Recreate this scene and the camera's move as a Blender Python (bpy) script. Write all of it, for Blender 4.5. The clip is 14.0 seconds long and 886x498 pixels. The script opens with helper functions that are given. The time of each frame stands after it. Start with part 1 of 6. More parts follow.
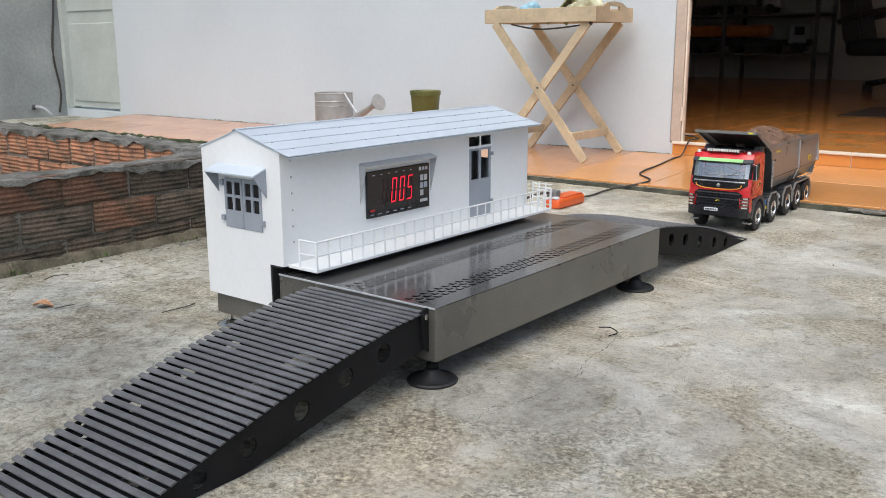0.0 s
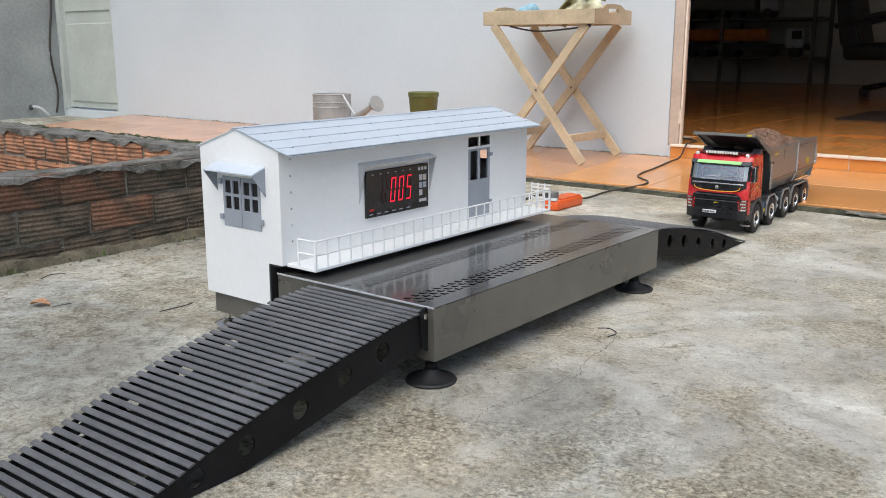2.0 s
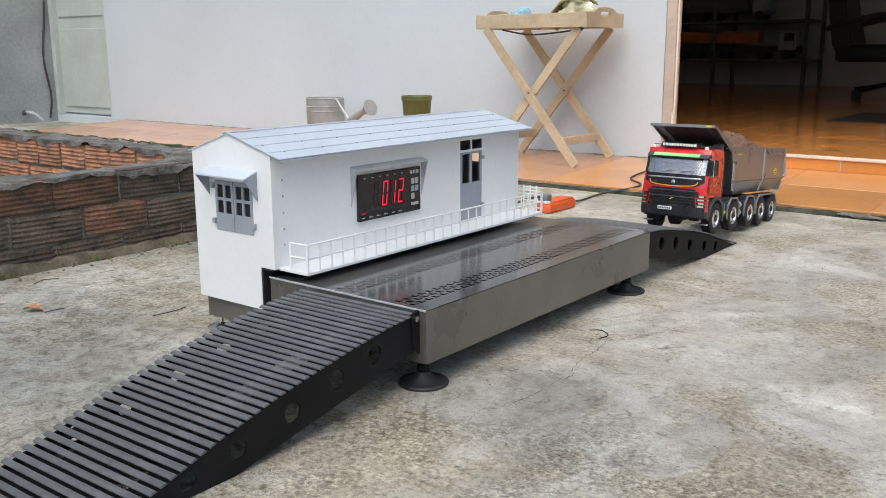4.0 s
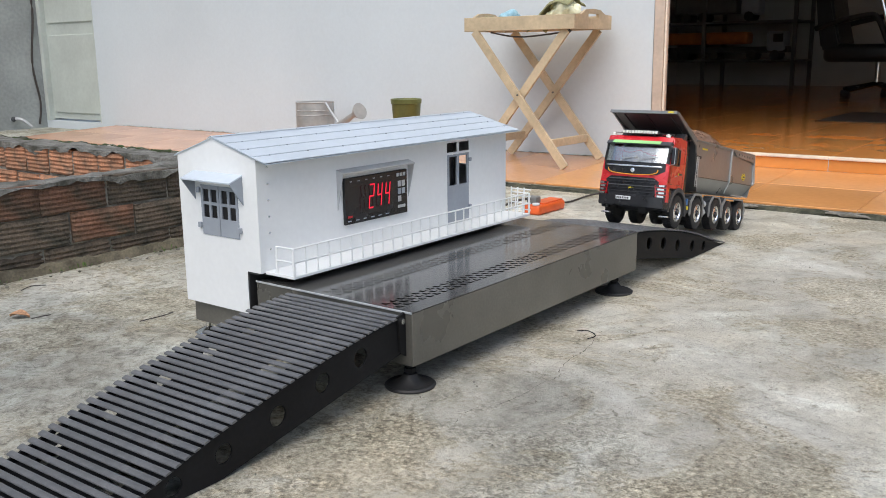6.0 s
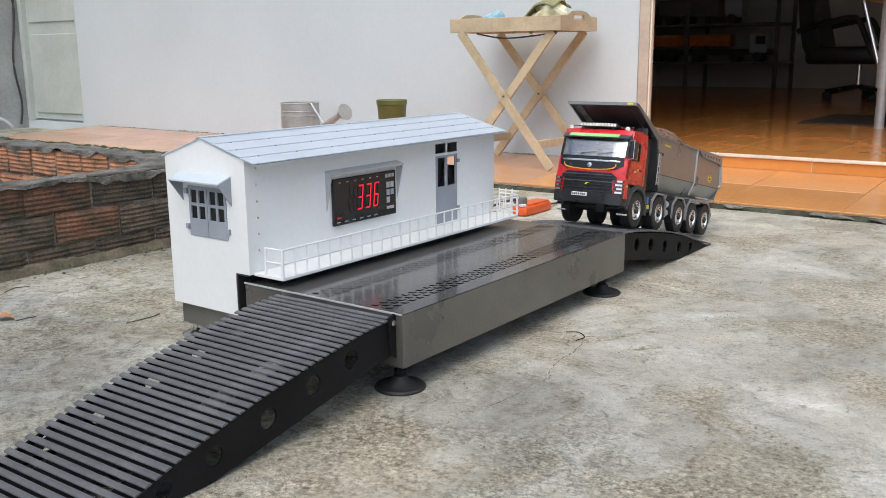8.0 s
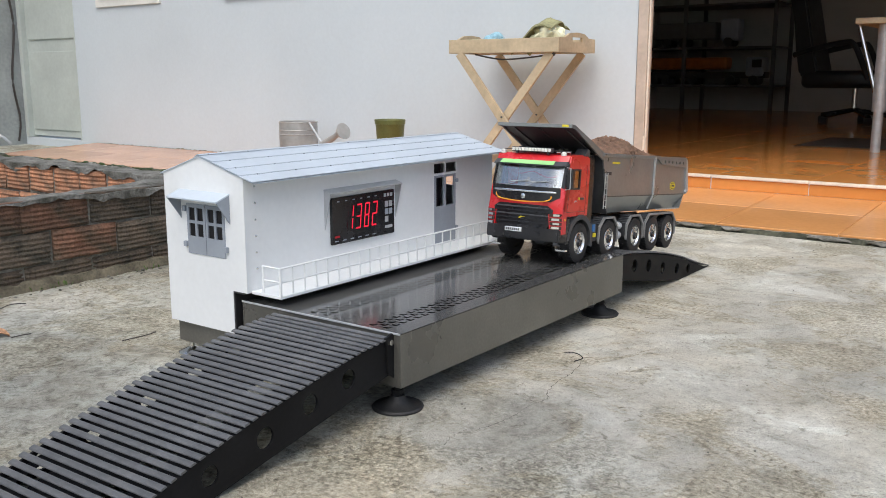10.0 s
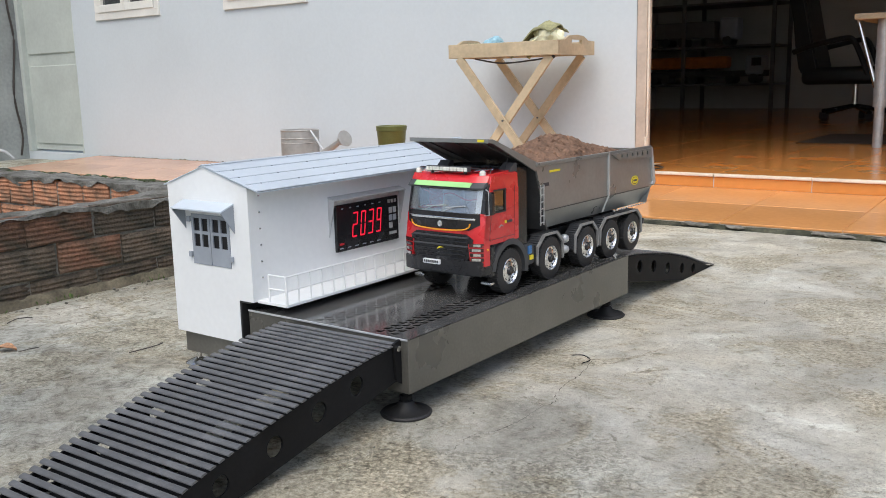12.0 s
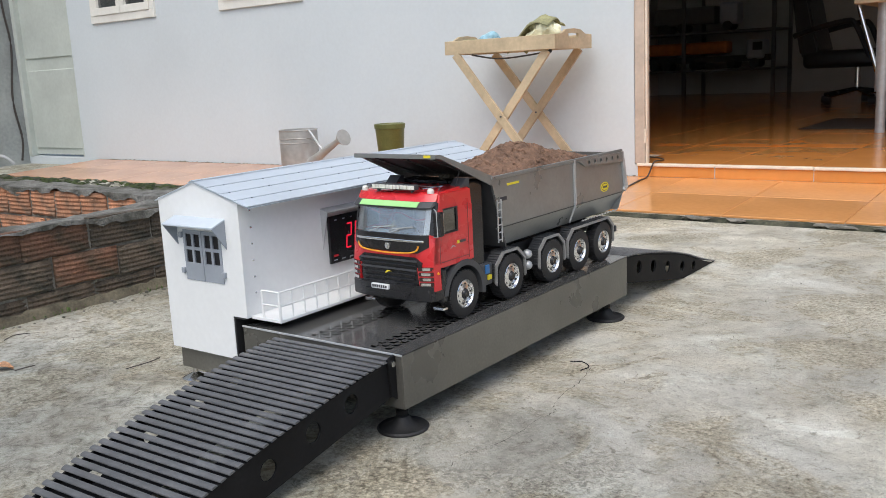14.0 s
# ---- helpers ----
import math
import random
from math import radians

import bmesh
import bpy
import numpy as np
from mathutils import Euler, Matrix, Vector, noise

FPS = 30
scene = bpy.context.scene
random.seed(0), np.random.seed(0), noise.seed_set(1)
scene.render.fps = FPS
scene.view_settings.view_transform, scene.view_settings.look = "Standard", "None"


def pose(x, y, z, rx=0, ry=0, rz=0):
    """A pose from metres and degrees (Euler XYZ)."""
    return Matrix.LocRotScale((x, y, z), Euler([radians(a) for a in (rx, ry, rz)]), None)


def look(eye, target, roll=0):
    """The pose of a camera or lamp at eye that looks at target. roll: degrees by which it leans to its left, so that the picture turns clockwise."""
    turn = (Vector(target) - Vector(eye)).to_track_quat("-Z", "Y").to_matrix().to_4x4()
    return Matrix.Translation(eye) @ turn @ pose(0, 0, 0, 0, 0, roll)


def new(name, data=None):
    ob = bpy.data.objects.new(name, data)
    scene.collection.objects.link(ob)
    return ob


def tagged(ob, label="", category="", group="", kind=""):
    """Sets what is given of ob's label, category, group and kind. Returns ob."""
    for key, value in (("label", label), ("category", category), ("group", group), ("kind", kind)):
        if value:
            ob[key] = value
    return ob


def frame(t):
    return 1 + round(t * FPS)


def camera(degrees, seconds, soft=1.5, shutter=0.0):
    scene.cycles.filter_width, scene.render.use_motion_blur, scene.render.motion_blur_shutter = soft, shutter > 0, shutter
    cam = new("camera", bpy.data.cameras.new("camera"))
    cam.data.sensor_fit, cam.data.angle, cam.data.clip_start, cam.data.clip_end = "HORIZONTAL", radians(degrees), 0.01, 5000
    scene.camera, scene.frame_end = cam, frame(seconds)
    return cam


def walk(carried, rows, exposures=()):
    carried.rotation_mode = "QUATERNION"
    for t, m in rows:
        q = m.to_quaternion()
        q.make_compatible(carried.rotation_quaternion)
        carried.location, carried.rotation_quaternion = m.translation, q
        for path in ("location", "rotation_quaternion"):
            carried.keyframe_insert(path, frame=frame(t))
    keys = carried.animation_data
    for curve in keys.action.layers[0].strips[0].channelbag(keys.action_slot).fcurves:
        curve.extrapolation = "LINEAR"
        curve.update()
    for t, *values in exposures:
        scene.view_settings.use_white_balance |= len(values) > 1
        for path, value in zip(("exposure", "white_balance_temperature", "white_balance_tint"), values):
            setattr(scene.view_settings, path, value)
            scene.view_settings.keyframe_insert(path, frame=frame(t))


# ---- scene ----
cam = camera(52.5, 14.0, soft=0.9)
PATH = [
    (0, (0.84, -1.033, 0.53), (-0.376, 0.491, 0.087), -0.3),
    (0.5, (0.835, -1.036, 0.528), (-0.381, 0.489, 0.085), -0.3),
    (1, (0.832, -1.036, 0.526), (-0.383, 0.49, 0.085), -0.2),
    (1.5, (0.835, -1.033, 0.523), (-0.375, 0.497, 0.083), -0.1),
    (2, (0.835, -1.034, 0.524), (-0.376, 0.496, 0.087), -0.0),
    (2.5, (0.835, -1.033, 0.522), (-0.38, 0.495, 0.087), -0.2),
    (3, (0.839, -1.035, 0.526), (-0.37, 0.498, 0.092), -0.1),
    (5.5, (0.849, -1.033, 0.522), (-0.349, 0.51, 0.096), -0.5),
    (6, (0.854, -1.028, 0.523), (-0.339, 0.52, 0.1), -0.7),
    (6.5, (0.855, -1.035, 0.526), (-0.313, 0.532, 0.102), -0.8),
    (7, (0.852, -1.032, 0.525), (-0.316, 0.535, 0.101), -0.8),
    (9.5, (0.837, -1.032, 0.522), (-0.322, 0.549, 0.127), 0.3),
    (10, (0.839, -1.032, 0.522), (-0.324, 0.551, 0.144), -0.0),
    (10.5, (0.83, -1.038, 0.524), (-0.332, 0.548, 0.156), -0.7),
    (11, (0.83, -1.039, 0.524), (-0.335, 0.544, 0.155), -1.0),
    (11.5, (0.831, -1.037, 0.52), (-0.337, 0.544, 0.153), -1.1),
    (12, (0.837, -1.034, 0.522), (-0.333, 0.546, 0.155), -1.3),
    (12.5, (0.842, -1.029, 0.523), (-0.334, 0.547, 0.159), -1.6),
    (13, (0.841, -1.028, 0.532), (-0.336, 0.548, 0.167), -1.9),
    (13.5, (0.838, -1.016, 0.558), (-0.338, 0.554, 0.166), -2.6),
    (14, (0.841, -1.003, 0.553), (-0.337, 0.565, 0.165), -2.8),
]
walk(cam, [(t, look(eye, target, roll)) for t, eye, target, roll in PATH])

# ---- light ----
world = bpy.data.worlds.new("sky")
scene.world = world
world.use_nodes = True
wn = world.node_tree.nodes
sky = wn.new("ShaderNodeTexSky")
sky.sky_type = "NISHITA"
sky.sun_disc = False
SUN_AZ, SUN_EL = radians(162), radians(60)
sky.sun_elevation, sky.sun_rotation = SUN_EL, SUN_AZ
sky.air_density, sky.dust_density, sky.ozone_density = 1.0, 3.2, 1.0
wn["Background"].inputs["Strength"].default_value = 0.15
world.node_tree.links.new(sky.outputs[0], wn["Background"].inputs["Color"])
sun = new("sun", bpy.data.lights.new("sun", "SUN"))
sun.data.energy, sun.data.angle, sun.data.color = 1.5, radians(60), (0.955, 0.985, 0.965)
sun.matrix_world = look((math.sin(SUN_AZ) * 20, math.cos(SUN_AZ) * 20, 20 * math.tan(SUN_EL)), (0, 0, 0))
scene.view_settings.exposure = 0.27


# ---- materials ----
def material(name, col, rough=0.6, metal=0.0, var=0.15, scale=12.0, fine=120.0, bump=0.1, dist=0.002,
             dark=None, light=None, obj_var=0.0, isl_var=0.0, spec=0.5, coat=0.0, rvar=0.1):
    """Noise at two scales in colour, roughness and relief, sized in metres."""
    m = bpy.data.materials.new(name)
    m.use_nodes = True
    n, l = m.node_tree.nodes, m.node_tree.links
    b = n["Principled BSDF"]
    tc = n.new("ShaderNodeTexCoord")
    big, small = n.new("ShaderNodeTexNoise"), n.new("ShaderNodeTexNoise")
    for k, s, d in ((big, scale, 5.0), (small, fine, 3.0)):
        k.inputs["Scale"].default_value, k.inputs["Detail"].default_value = s, d
        l.new(tc.outputs["Object"], k.inputs["Vector"])
    ramp = n.new("ShaderNodeValToRGB")
    lo = dark or tuple(c * (1 - var) for c in col)
    hi = light or tuple(min(1.0, c * (1 + var)) for c in col)
    ramp.color_ramp.elements[0].position, ramp.color_ramp.elements[1].position = 0.32, 0.68
    ramp.color_ramp.elements[0].color, ramp.color_ramp.elements[1].color = (*lo, 1), (*hi, 1)
    l.new(big.outputs["Fac"], ramp.inputs["Fac"])
    mix = n.new("ShaderNodeMix")
    mix.data_type, mix.blend_type = "RGBA", "MULTIPLY"
    mix.inputs["Factor"].default_value = min(1.0, var * 2)
    fr = n.new("ShaderNodeMapRange")
    fr.inputs["From Min"].default_value, fr.inputs["From Max"].default_value = 0.3, 0.7
    fr.inputs["To Min"].default_value, fr.inputs["To Max"].default_value = 0.7, 1.15
    l.new(small.outputs["Fac"], fr.inputs["Value"])
    l.new(ramp.outputs["Color"], mix.inputs["A"])
    l.new(fr.outputs["Result"], mix.inputs["B"])
    out = mix.outputs["Result"]
    for amount, node, sock in ((obj_var, "ShaderNodeObjectInfo", "Random"), (isl_var, "ShaderNodeNewGeometry", "Random Per Island")):
        if amount:
            hs, mr, info = n.new("ShaderNodeHueSaturation"), n.new("ShaderNodeMapRange"), n.new(node)
            mr.inputs["To Min"].default_value, mr.inputs["To Max"].default_value = 1 - amount, 1 + amount
            l.new(info.outputs[sock], mr.inputs["Value"])
            l.new(mr.outputs["Result"], hs.inputs["Value"])
            l.new(out, hs.inputs["Color"])
            out = hs.outputs["Color"]
    l.new(out, b.inputs["Base Color"])
    rr = n.new("ShaderNodeMapRange")
    rr.inputs["To Min"].default_value, rr.inputs["To Max"].default_value = max(0.02, rough - rvar), min(1.0, rough + rvar)
    l.new(big.outputs["Fac"], rr.inputs["Value"])
    l.new(rr.outputs["Result"], b.inputs["Roughness"])
    b.inputs["Metallic"].default_value = metal
    b.inputs["Specular IOR Level"].default_value = spec
    b.inputs["Coat Weight"].default_value = coat
    b.inputs["Coat Roughness"].default_value = 0.06
    if bump:
        bp = n.new("ShaderNodeBump")
        bp.inputs["Strength"].default_value, bp.inputs["Distance"].default_value = bump, dist
        l.new(small.outputs["Fac"], bp.inputs["Height"])
        l.new(bp.outputs["Normal"], b.inputs["Normal"])
    return m


def concrete():
    """Old yard concrete: pale worn skin, darker damp patches, exposed grit and fine relief."""
    m = bpy.data.materials.new("yard_concrete")
    m.use_nodes = True
    n, l = m.node_tree.nodes, m.node_tree.links
    b = n["Principled BSDF"]
    tc = n.new("ShaderNodeTexCoord")

    def tex(kind, scale, detail=6.0, rough=0.6, warp=0.0):
        k = n.new(kind)
        k.inputs["Scale"].default_value = scale
        if kind == "ShaderNodeTexNoise":
            k.inputs["Detail"].default_value, k.inputs["Roughness"].default_value, k.inputs["Distortion"].default_value = detail, rough, warp
        l.new(tc.outputs["Object"], k.inputs["Vector"])
        return k

    def ramp(src, stops):
        r = n.new("ShaderNodeValToRGB")
        while len(r.color_ramp.elements) < len(stops):
            r.color_ramp.elements.new(0.5)
        for e, (p, c) in zip(r.color_ramp.elements, stops):
            e.position, e.color = p, (*c, 1)
        l.new(src, r.inputs["Fac"])
        return r.outputs["Color"]

    def mixc(kind, fac, a, c):
        k = n.new("ShaderNodeMix")
        k.data_type, k.blend_type = "RGBA", kind
        if isinstance(fac, float):
            k.inputs["Factor"].default_value = fac
        else:
            l.new(fac, k.inputs["Factor"])
        l.new(a, k.inputs["A"])
        l.new(c, k.inputs["B"])
        return k.outputs["Result"]
    patch = tex("ShaderNodeTexNoise", 2.2, 8, 0.62, 0.6)
    mid = tex("ShaderNodeTexNoise", 13, 9, 0.72, 0.5)
    grain = tex("ShaderNodeTexNoise", 60, 7, 0.75, 0.3)
    fine = tex("ShaderNodeTexNoise", 320, 3, 0.6)
    stone = tex("ShaderNodeTexVoronoi", 150)
    base = ramp(patch.outputs["Fac"], ((0.32, (0.345, 0.325, 0.28)), (0.5, (0.56, 0.54, 0.48)), (0.68, (0.76, 0.745, 0.69))))
    worn = ramp(mid.outputs["Fac"], ((0.34, (0.60, 0.585, 0.54)), (0.46, (0.93, 0.925, 0.90)), (0.64, (1.12, 1.12, 1.12))))
    c = mixc("MULTIPLY", 0.85, base, worn)
    gr = ramp(grain.outputs["Fac"], ((0.37, (0.34, 0.32, 0.29)), (0.44, (1, 1, 1)), (0.57, (1, 1, 1)), (0.64, (1.35, 1.35, 1.32))))
    c = mixc("MULTIPLY", 0.42, c, gr)
    sandy = tex("ShaderNodeTexNoise", 1.7, 7, 0.65, 0.5)
    hue = ramp(sandy.outputs["Fac"], ((0.40, (0.98, 1.0, 1.01)), (0.52, (1.0, 0.99, 0.95)), (0.64, (0.96, 0.91, 0.82))))
    c = mixc("MULTIPLY", 0.9, c, hue)
    sep, wob, edge_n = n.new("ShaderNodeSeparateXYZ"), n.new("ShaderNodeMath"), n.new("ShaderNodeMapRange")
    l.new(tc.outputs["Object"], sep.inputs[0])
    wob.operation = "MULTIPLY_ADD"
    wob.inputs[1].default_value = 1.1
    l.new(patch.outputs["Fac"], wob.inputs[0])
    slant = n.new("ShaderNodeMath")
    slant.operation = "MULTIPLY_ADD"
    slant.inputs[1].default_value = 0.6
    l.new(sep.outputs["Y"], slant.inputs[0])
    l.new(sep.outputs["X"], slant.inputs[2])
    l.new(slant.outputs[0], wob.inputs[2])
    edge_n.inputs["From Min"].default_value, edge_n.inputs["From Max"].default_value = 0.30, 0.90
    l.new(wob.outputs[0], edge_n.inputs["Value"])
    # scaly old skin towards the left, its tone lowered to paint in shade too
    scaly = tex("ShaderNodeTexNoise", 26, 9, 0.8, 1.6)
    old_skin_shade = ramp(scaly.outputs["Fac"], ((0.38, (0.36, 0.362, 0.345)), (0.48, (0.71, 0.718, 0.71)), (0.58, (0.86, 0.888, 0.905))))
    aged_shaded = mixc("MULTIPLY", 1.0, c, old_skin_shade)
    c = mixc("MIX", edge_n.outputs["Result"], aged_shaded, c)
    # scoured patch with bare grit
    far_n, wob2, zone = n.new("ShaderNodeVectorMath"), n.new("ShaderNodeMath"), n.new("ShaderNodeMapRange")
    far_n.operation = "DISTANCE"
    far_n.inputs[1].default_value = (0.30, -0.40, 0.0)
    l.new(tc.outputs["Object"], far_n.inputs[0])
    wob2.operation = "MULTIPLY_ADD"
    wob2.inputs[1].default_value = -0.9
    l.new(sandy.outputs["Fac"], wob2.inputs[0])
    l.new(far_n.outputs["Value"], wob2.inputs[2])
    zone.inputs["From Min"].default_value, zone.inputs["From Max"].default_value = -0.05, 0.40
    zone.inputs["To Min"].default_value, zone.inputs["To Max"].default_value = 1.0, 0.0
    l.new(wob2.outputs[0], zone.inputs["Value"])
    bare = tex("ShaderNodeTexNoise", 95, 8, 0.78, 0.8)
    bare_c = ramp(bare.outputs["Fac"], ((0.40, (0.32, 0.30, 0.27)), (0.49, (0.70, 0.68, 0.635)), (0.57, (1.10, 1.08, 1.04))))
    worn_n = tex("ShaderNodeTexNoise", 5.5, 7, 0.66, 0.9)
    spots = n.new("ShaderNodeMapRange")
    spots.inputs["From Min"].default_value, spots.inputs["From Max"].default_value = 0.42, 0.56
    spots.inputs["To Min"].default_value, spots.inputs["To Max"].default_value = 0.12, 0.95
    l.new(worn_n.outputs["Fac"], spots.inputs["Value"])
    both = n.new("ShaderNodeMath")
    both.operation = "MULTIPLY"
    l.new(zone.outputs["Result"], both.inputs[0])
    l.new(spots.outputs["Result"], both.inputs[1])
    c = mixc("MIX", both.outputs[0], c, mixc("MULTIPLY", 1.0, c, bare_c))
    speck = tex("ShaderNodeTexNoise", 190, 5, 0.7, 0.4)
    dull = n.new("ShaderNodeMath")
    dull.operation = "MULTIPLY"
    dull.inputs[1].default_value = 0.45
    l.new(spots.outputs["Result"], dull.inputs[0])
    c = mixc("MULTIPLY", dull.outputs[0], c, ramp(speck.outputs["Fac"], ((0.36, (0.38, 0.36, 0.33)), (0.47, (1, 1, 1)), (0.62, (1.2, 1.2, 1.18)))))
    # skin worn away to tan sand and grit, with ragged edges
    bald = tex("ShaderNodeTexNoise", 3.1, 13, 0.70, 0.7)
    bald_m = n.new("ShaderNodeMapRange")
    bald_m.inputs["From Min"].default_value, bald_m.inputs["From Max"].default_value = 0.485, 0.535
    l.new(bald.outputs["Fac"], bald_m.inputs["Value"])
    grit_n = tex("ShaderNodeTexNoise", 120, 6, 0.72, 0.2)
    grit_c = ramp(grit_n.outputs["Fac"], ((0.36, (0.50, 0.46, 0.40)), (0.50, (0.86, 0.82, 0.745)), (0.64, (1.12, 1.09, 1.02))))
    c = mixc("MIX", bald_m.outputs["Result"], c, mixc("MULTIPLY", 1.0, c, grit_c))
    # thin cement smears, paler and cooler
    smear = tex("ShaderNodeTexNoise", 4.7, 11, 0.66, 1.4)
    smear_c = ramp(smear.outputs["Fac"], ((0.54, (1, 1, 1)), (0.585, (1.10, 1.13, 1.15)), (0.70, (1.16, 1.19, 1.22))))
    c = mixc("MULTIPLY", 0.9, c, smear_c)
    # flaked spots with a hard edge
    flake = tex("ShaderNodeTexNoise", 19, 12, 0.74, 1.0)
    flake_c = ramp(flake.outputs["Fac"], ((0.355, (0.50, 0.48, 0.44)), (0.385, (0.74, 0.72, 0.68)), (0.405, (1, 1, 1))))
    c = mixc("MULTIPLY", 0.85, c, flake_c)
    pit = ramp(stone.outputs["Distance"], ((0.0, (0.55, 0.52, 0.48)), (0.16, (1, 1, 1)), (1.0, (1, 1, 1))))
    c = mixc("MULTIPLY", 0.5, c, pit)
    l.new(c, b.inputs["Base Color"])
    rg = n.new("ShaderNodeMapRange")
    rg.inputs["To Min"].default_value, rg.inputs["To Max"].default_value = 0.6, 0.95
    l.new(mid.outputs["Fac"], rg.inputs["Value"])
    l.new(rg.outputs["Result"], b.inputs["Roughness"])
    add = n.new("ShaderNodeMath")
    add.operation = "MULTIPLY_ADD"
    add.inputs[1].default_value = 1.2
    l.new(mid.outputs["Fac"], add.inputs[0])
    l.new(grain.outputs["Fac"], add.inputs[2])
    add2 = n.new("ShaderNodeMath")
    add2.operation = "MULTIPLY_ADD"
    add2.inputs[1].default_value = 0.35
    l.new(fine.outputs["Fac"], add2.inputs[0])
    l.new(add.outputs[0], add2.inputs[2])
    bp = n.new("ShaderNodeBump")
    bp.inputs["Strength"].default_value, bp.inputs["Distance"].default_value = 0.9, 0.007
    l.new(add2.outputs[0], bp.inputs["Height"])
    l.new(bp.outputs["Normal"], b.inputs["Normal"])
    return m


def glass(name, tint=(0.9, 0.95, 0.95), clear=0.75, gloss=0.08, rough=0.03):
    """Thin pane: mostly see-through, with a clear reflection that grows towards the edge-on view."""
    m = bpy.data.materials.new(name)
    m.use_nodes = True
    n, l = m.node_tree.nodes, m.node_tree.links
    n.remove(n["Principled BSDF"])
    tr, gl, lw, mx = n.new("ShaderNodeBsdfTransparent"), n.new("ShaderNodeBsdfGlossy"), n.new("ShaderNodeLayerWeight"), n.new("ShaderNodeMixShader")
    tr.inputs["Color"].default_value = (*[c * clear for c in tint], 1)
    gl.inputs["Roughness"].default_value = rough
    lw.inputs["Blend"].default_value = 0.25
    mr = n.new("ShaderNodeMapRange")
    mr.inputs["To Min"].default_value, mr.inputs["To Max"].default_value = gloss, 0.9
    l.new(lw.outputs["Facing"], mr.inputs["Value"])
    l.new(mr.outputs["Result"], mx.inputs[0])
    l.new(tr.outputs[0], mx.inputs[1])
    l.new(gl.outputs[0], mx.inputs[2])
    l.new(mx.outputs[0], n["Material Output"].inputs["Surface"])
    return m


def glow(name, col, strength):
    m = bpy.data.materials.new(name)
    m.use_nodes = True
    b = m.node_tree.nodes["Principled BSDF"]
    b.inputs["Base Color"].default_value = (*[c * 0.3 for c in col], 1)
    b.inputs["Emission Color"].default_value = (*col, 1)
    b.inputs["Emission Strength"].default_value = strength
    return m


CONCRETE = concrete()
PLASTER = material("white_lime_plaster", (0.585, 0.635, 0.665), 0.85, var=0.04, scale=1.1, fine=60, bump=0.12, dist=0.0015)
PLASTER_GREY = material("grey_stained_plaster", (0.335, 0.355, 0.345), 0.9, var=0.18, scale=2.5, fine=40, bump=0.3)
TILE = material("orange_glazed_tile", (0.70, 0.285, 0.075), 0.16, var=0.07, scale=3, fine=30, bump=0, obj_var=0.06, rvar=0.015)
# copies of one terrace tile: sunlit orange, and pink with reflected sheen
TILE_SUNLIT = material("sunlit_orange_terrace_tile", (0.70, 0.325, 0.115), 0.17, var=0.10, scale=2.2, fine=45, bump=0.02, obj_var=0.05, rvar=0.05)
TILE_SHEEN = material("pink_sheen_terracotta_tile", (0.53, 0.305, 0.195), 0.24, var=0.14, scale=2.2, fine=45, bump=0.02, obj_var=0.06, rvar=0.06)
TILE_PALE = material("worn_terracotta_tile", (0.60, 0.305, 0.145), 0.17, var=0.12, scale=2.2, fine=45, bump=0.02, obj_var=0.06, rvar=0.05)
GROUT = material("pale_grout", (0.62, 0.5, 0.38), 0.8, var=0.2, scale=20)
NOSING = material("cream_step_edge", (0.8, 0.7, 0.58), 0.4, var=0.12, scale=9)
MOSS = material("mossy_dark_concrete", (0.09, 0.09, 0.06), 0.95, var=0.6, scale=16, fine=110, bump=1.0, dist=0.008, dark=(0.014, 0.017, 0.009), light=(0.105, 0.105, 0.07))
MORTAR = material("grey_weathered_mortar", (0.24, 0.225, 0.19), 0.95, var=0.45, scale=11, fine=110, bump=0.9, dist=0.006, dark=(0.085, 0.08, 0.062), light=(0.30, 0.285, 0.25))
CAPM = material("stained_mortar_cap", (0.17, 0.16, 0.135), 0.95, var=0.5, scale=14, fine=110, bump=1.0, dist=0.008, dark=(0.06, 0.058, 0.045), light=(0.25, 0.245, 0.225))
BRICK_OLD = material("weathered_hollow_brick", (0.13, 0.09, 0.06), 0.95, var=0.6, scale=13, fine=130, bump=1.0, dist=0.006, dark=(0.048, 0.047, 0.036), light=(0.15, 0.113, 0.082), obj_var=0.25)
BRICK_RED = material("orange_hollow_brick", (0.38, 0.17, 0.09), 0.9, var=0.45, scale=14, fine=120, bump=0.8, dist=0.004, dark=(0.18, 0.115, 0.075), light=(0.52, 0.245, 0.135), obj_var=0.25)
BRICK_MID = material("weathered_reddish_brick", (0.20, 0.115, 0.075), 0.95, var=0.5, scale=12, fine=130, bump=1.0, dist=0.005, dark=(0.06, 0.055, 0.038), light=(0.225, 0.112, 0.07), obj_var=0.2)
SOIL = material("planter_soil", (0.13, 0.09, 0.055), 0.95, var=0.4, scale=25, fine=140, bump=1.0, dist=0.01)
HEAP = material("brown_soil_load", (0.22, 0.13, 0.085), 0.95, var=0.35, scale=60, fine=300, bump=0.7, dist=0.003, isl_var=0.3)
WHITE = material("white_painted_sheet_metal", (0.77, 0.785, 0.785), 0.38, var=0.035, scale=5, fine=80, bump=0.04, dist=0.0006)
ROOFM = material("pale_blue_grey_sheet", (0.50, 0.56, 0.62), 0.42, var=0.06, scale=6, fine=70, bump=0.05, dist=0.0006)
GREYP = material("mid_grey_paint", (0.30, 0.33, 0.37), 0.5, var=0.06, scale=20)
SEAM = material("dark_seam", (0.12, 0.14, 0.17), 0.7, var=0.2, scale=30)
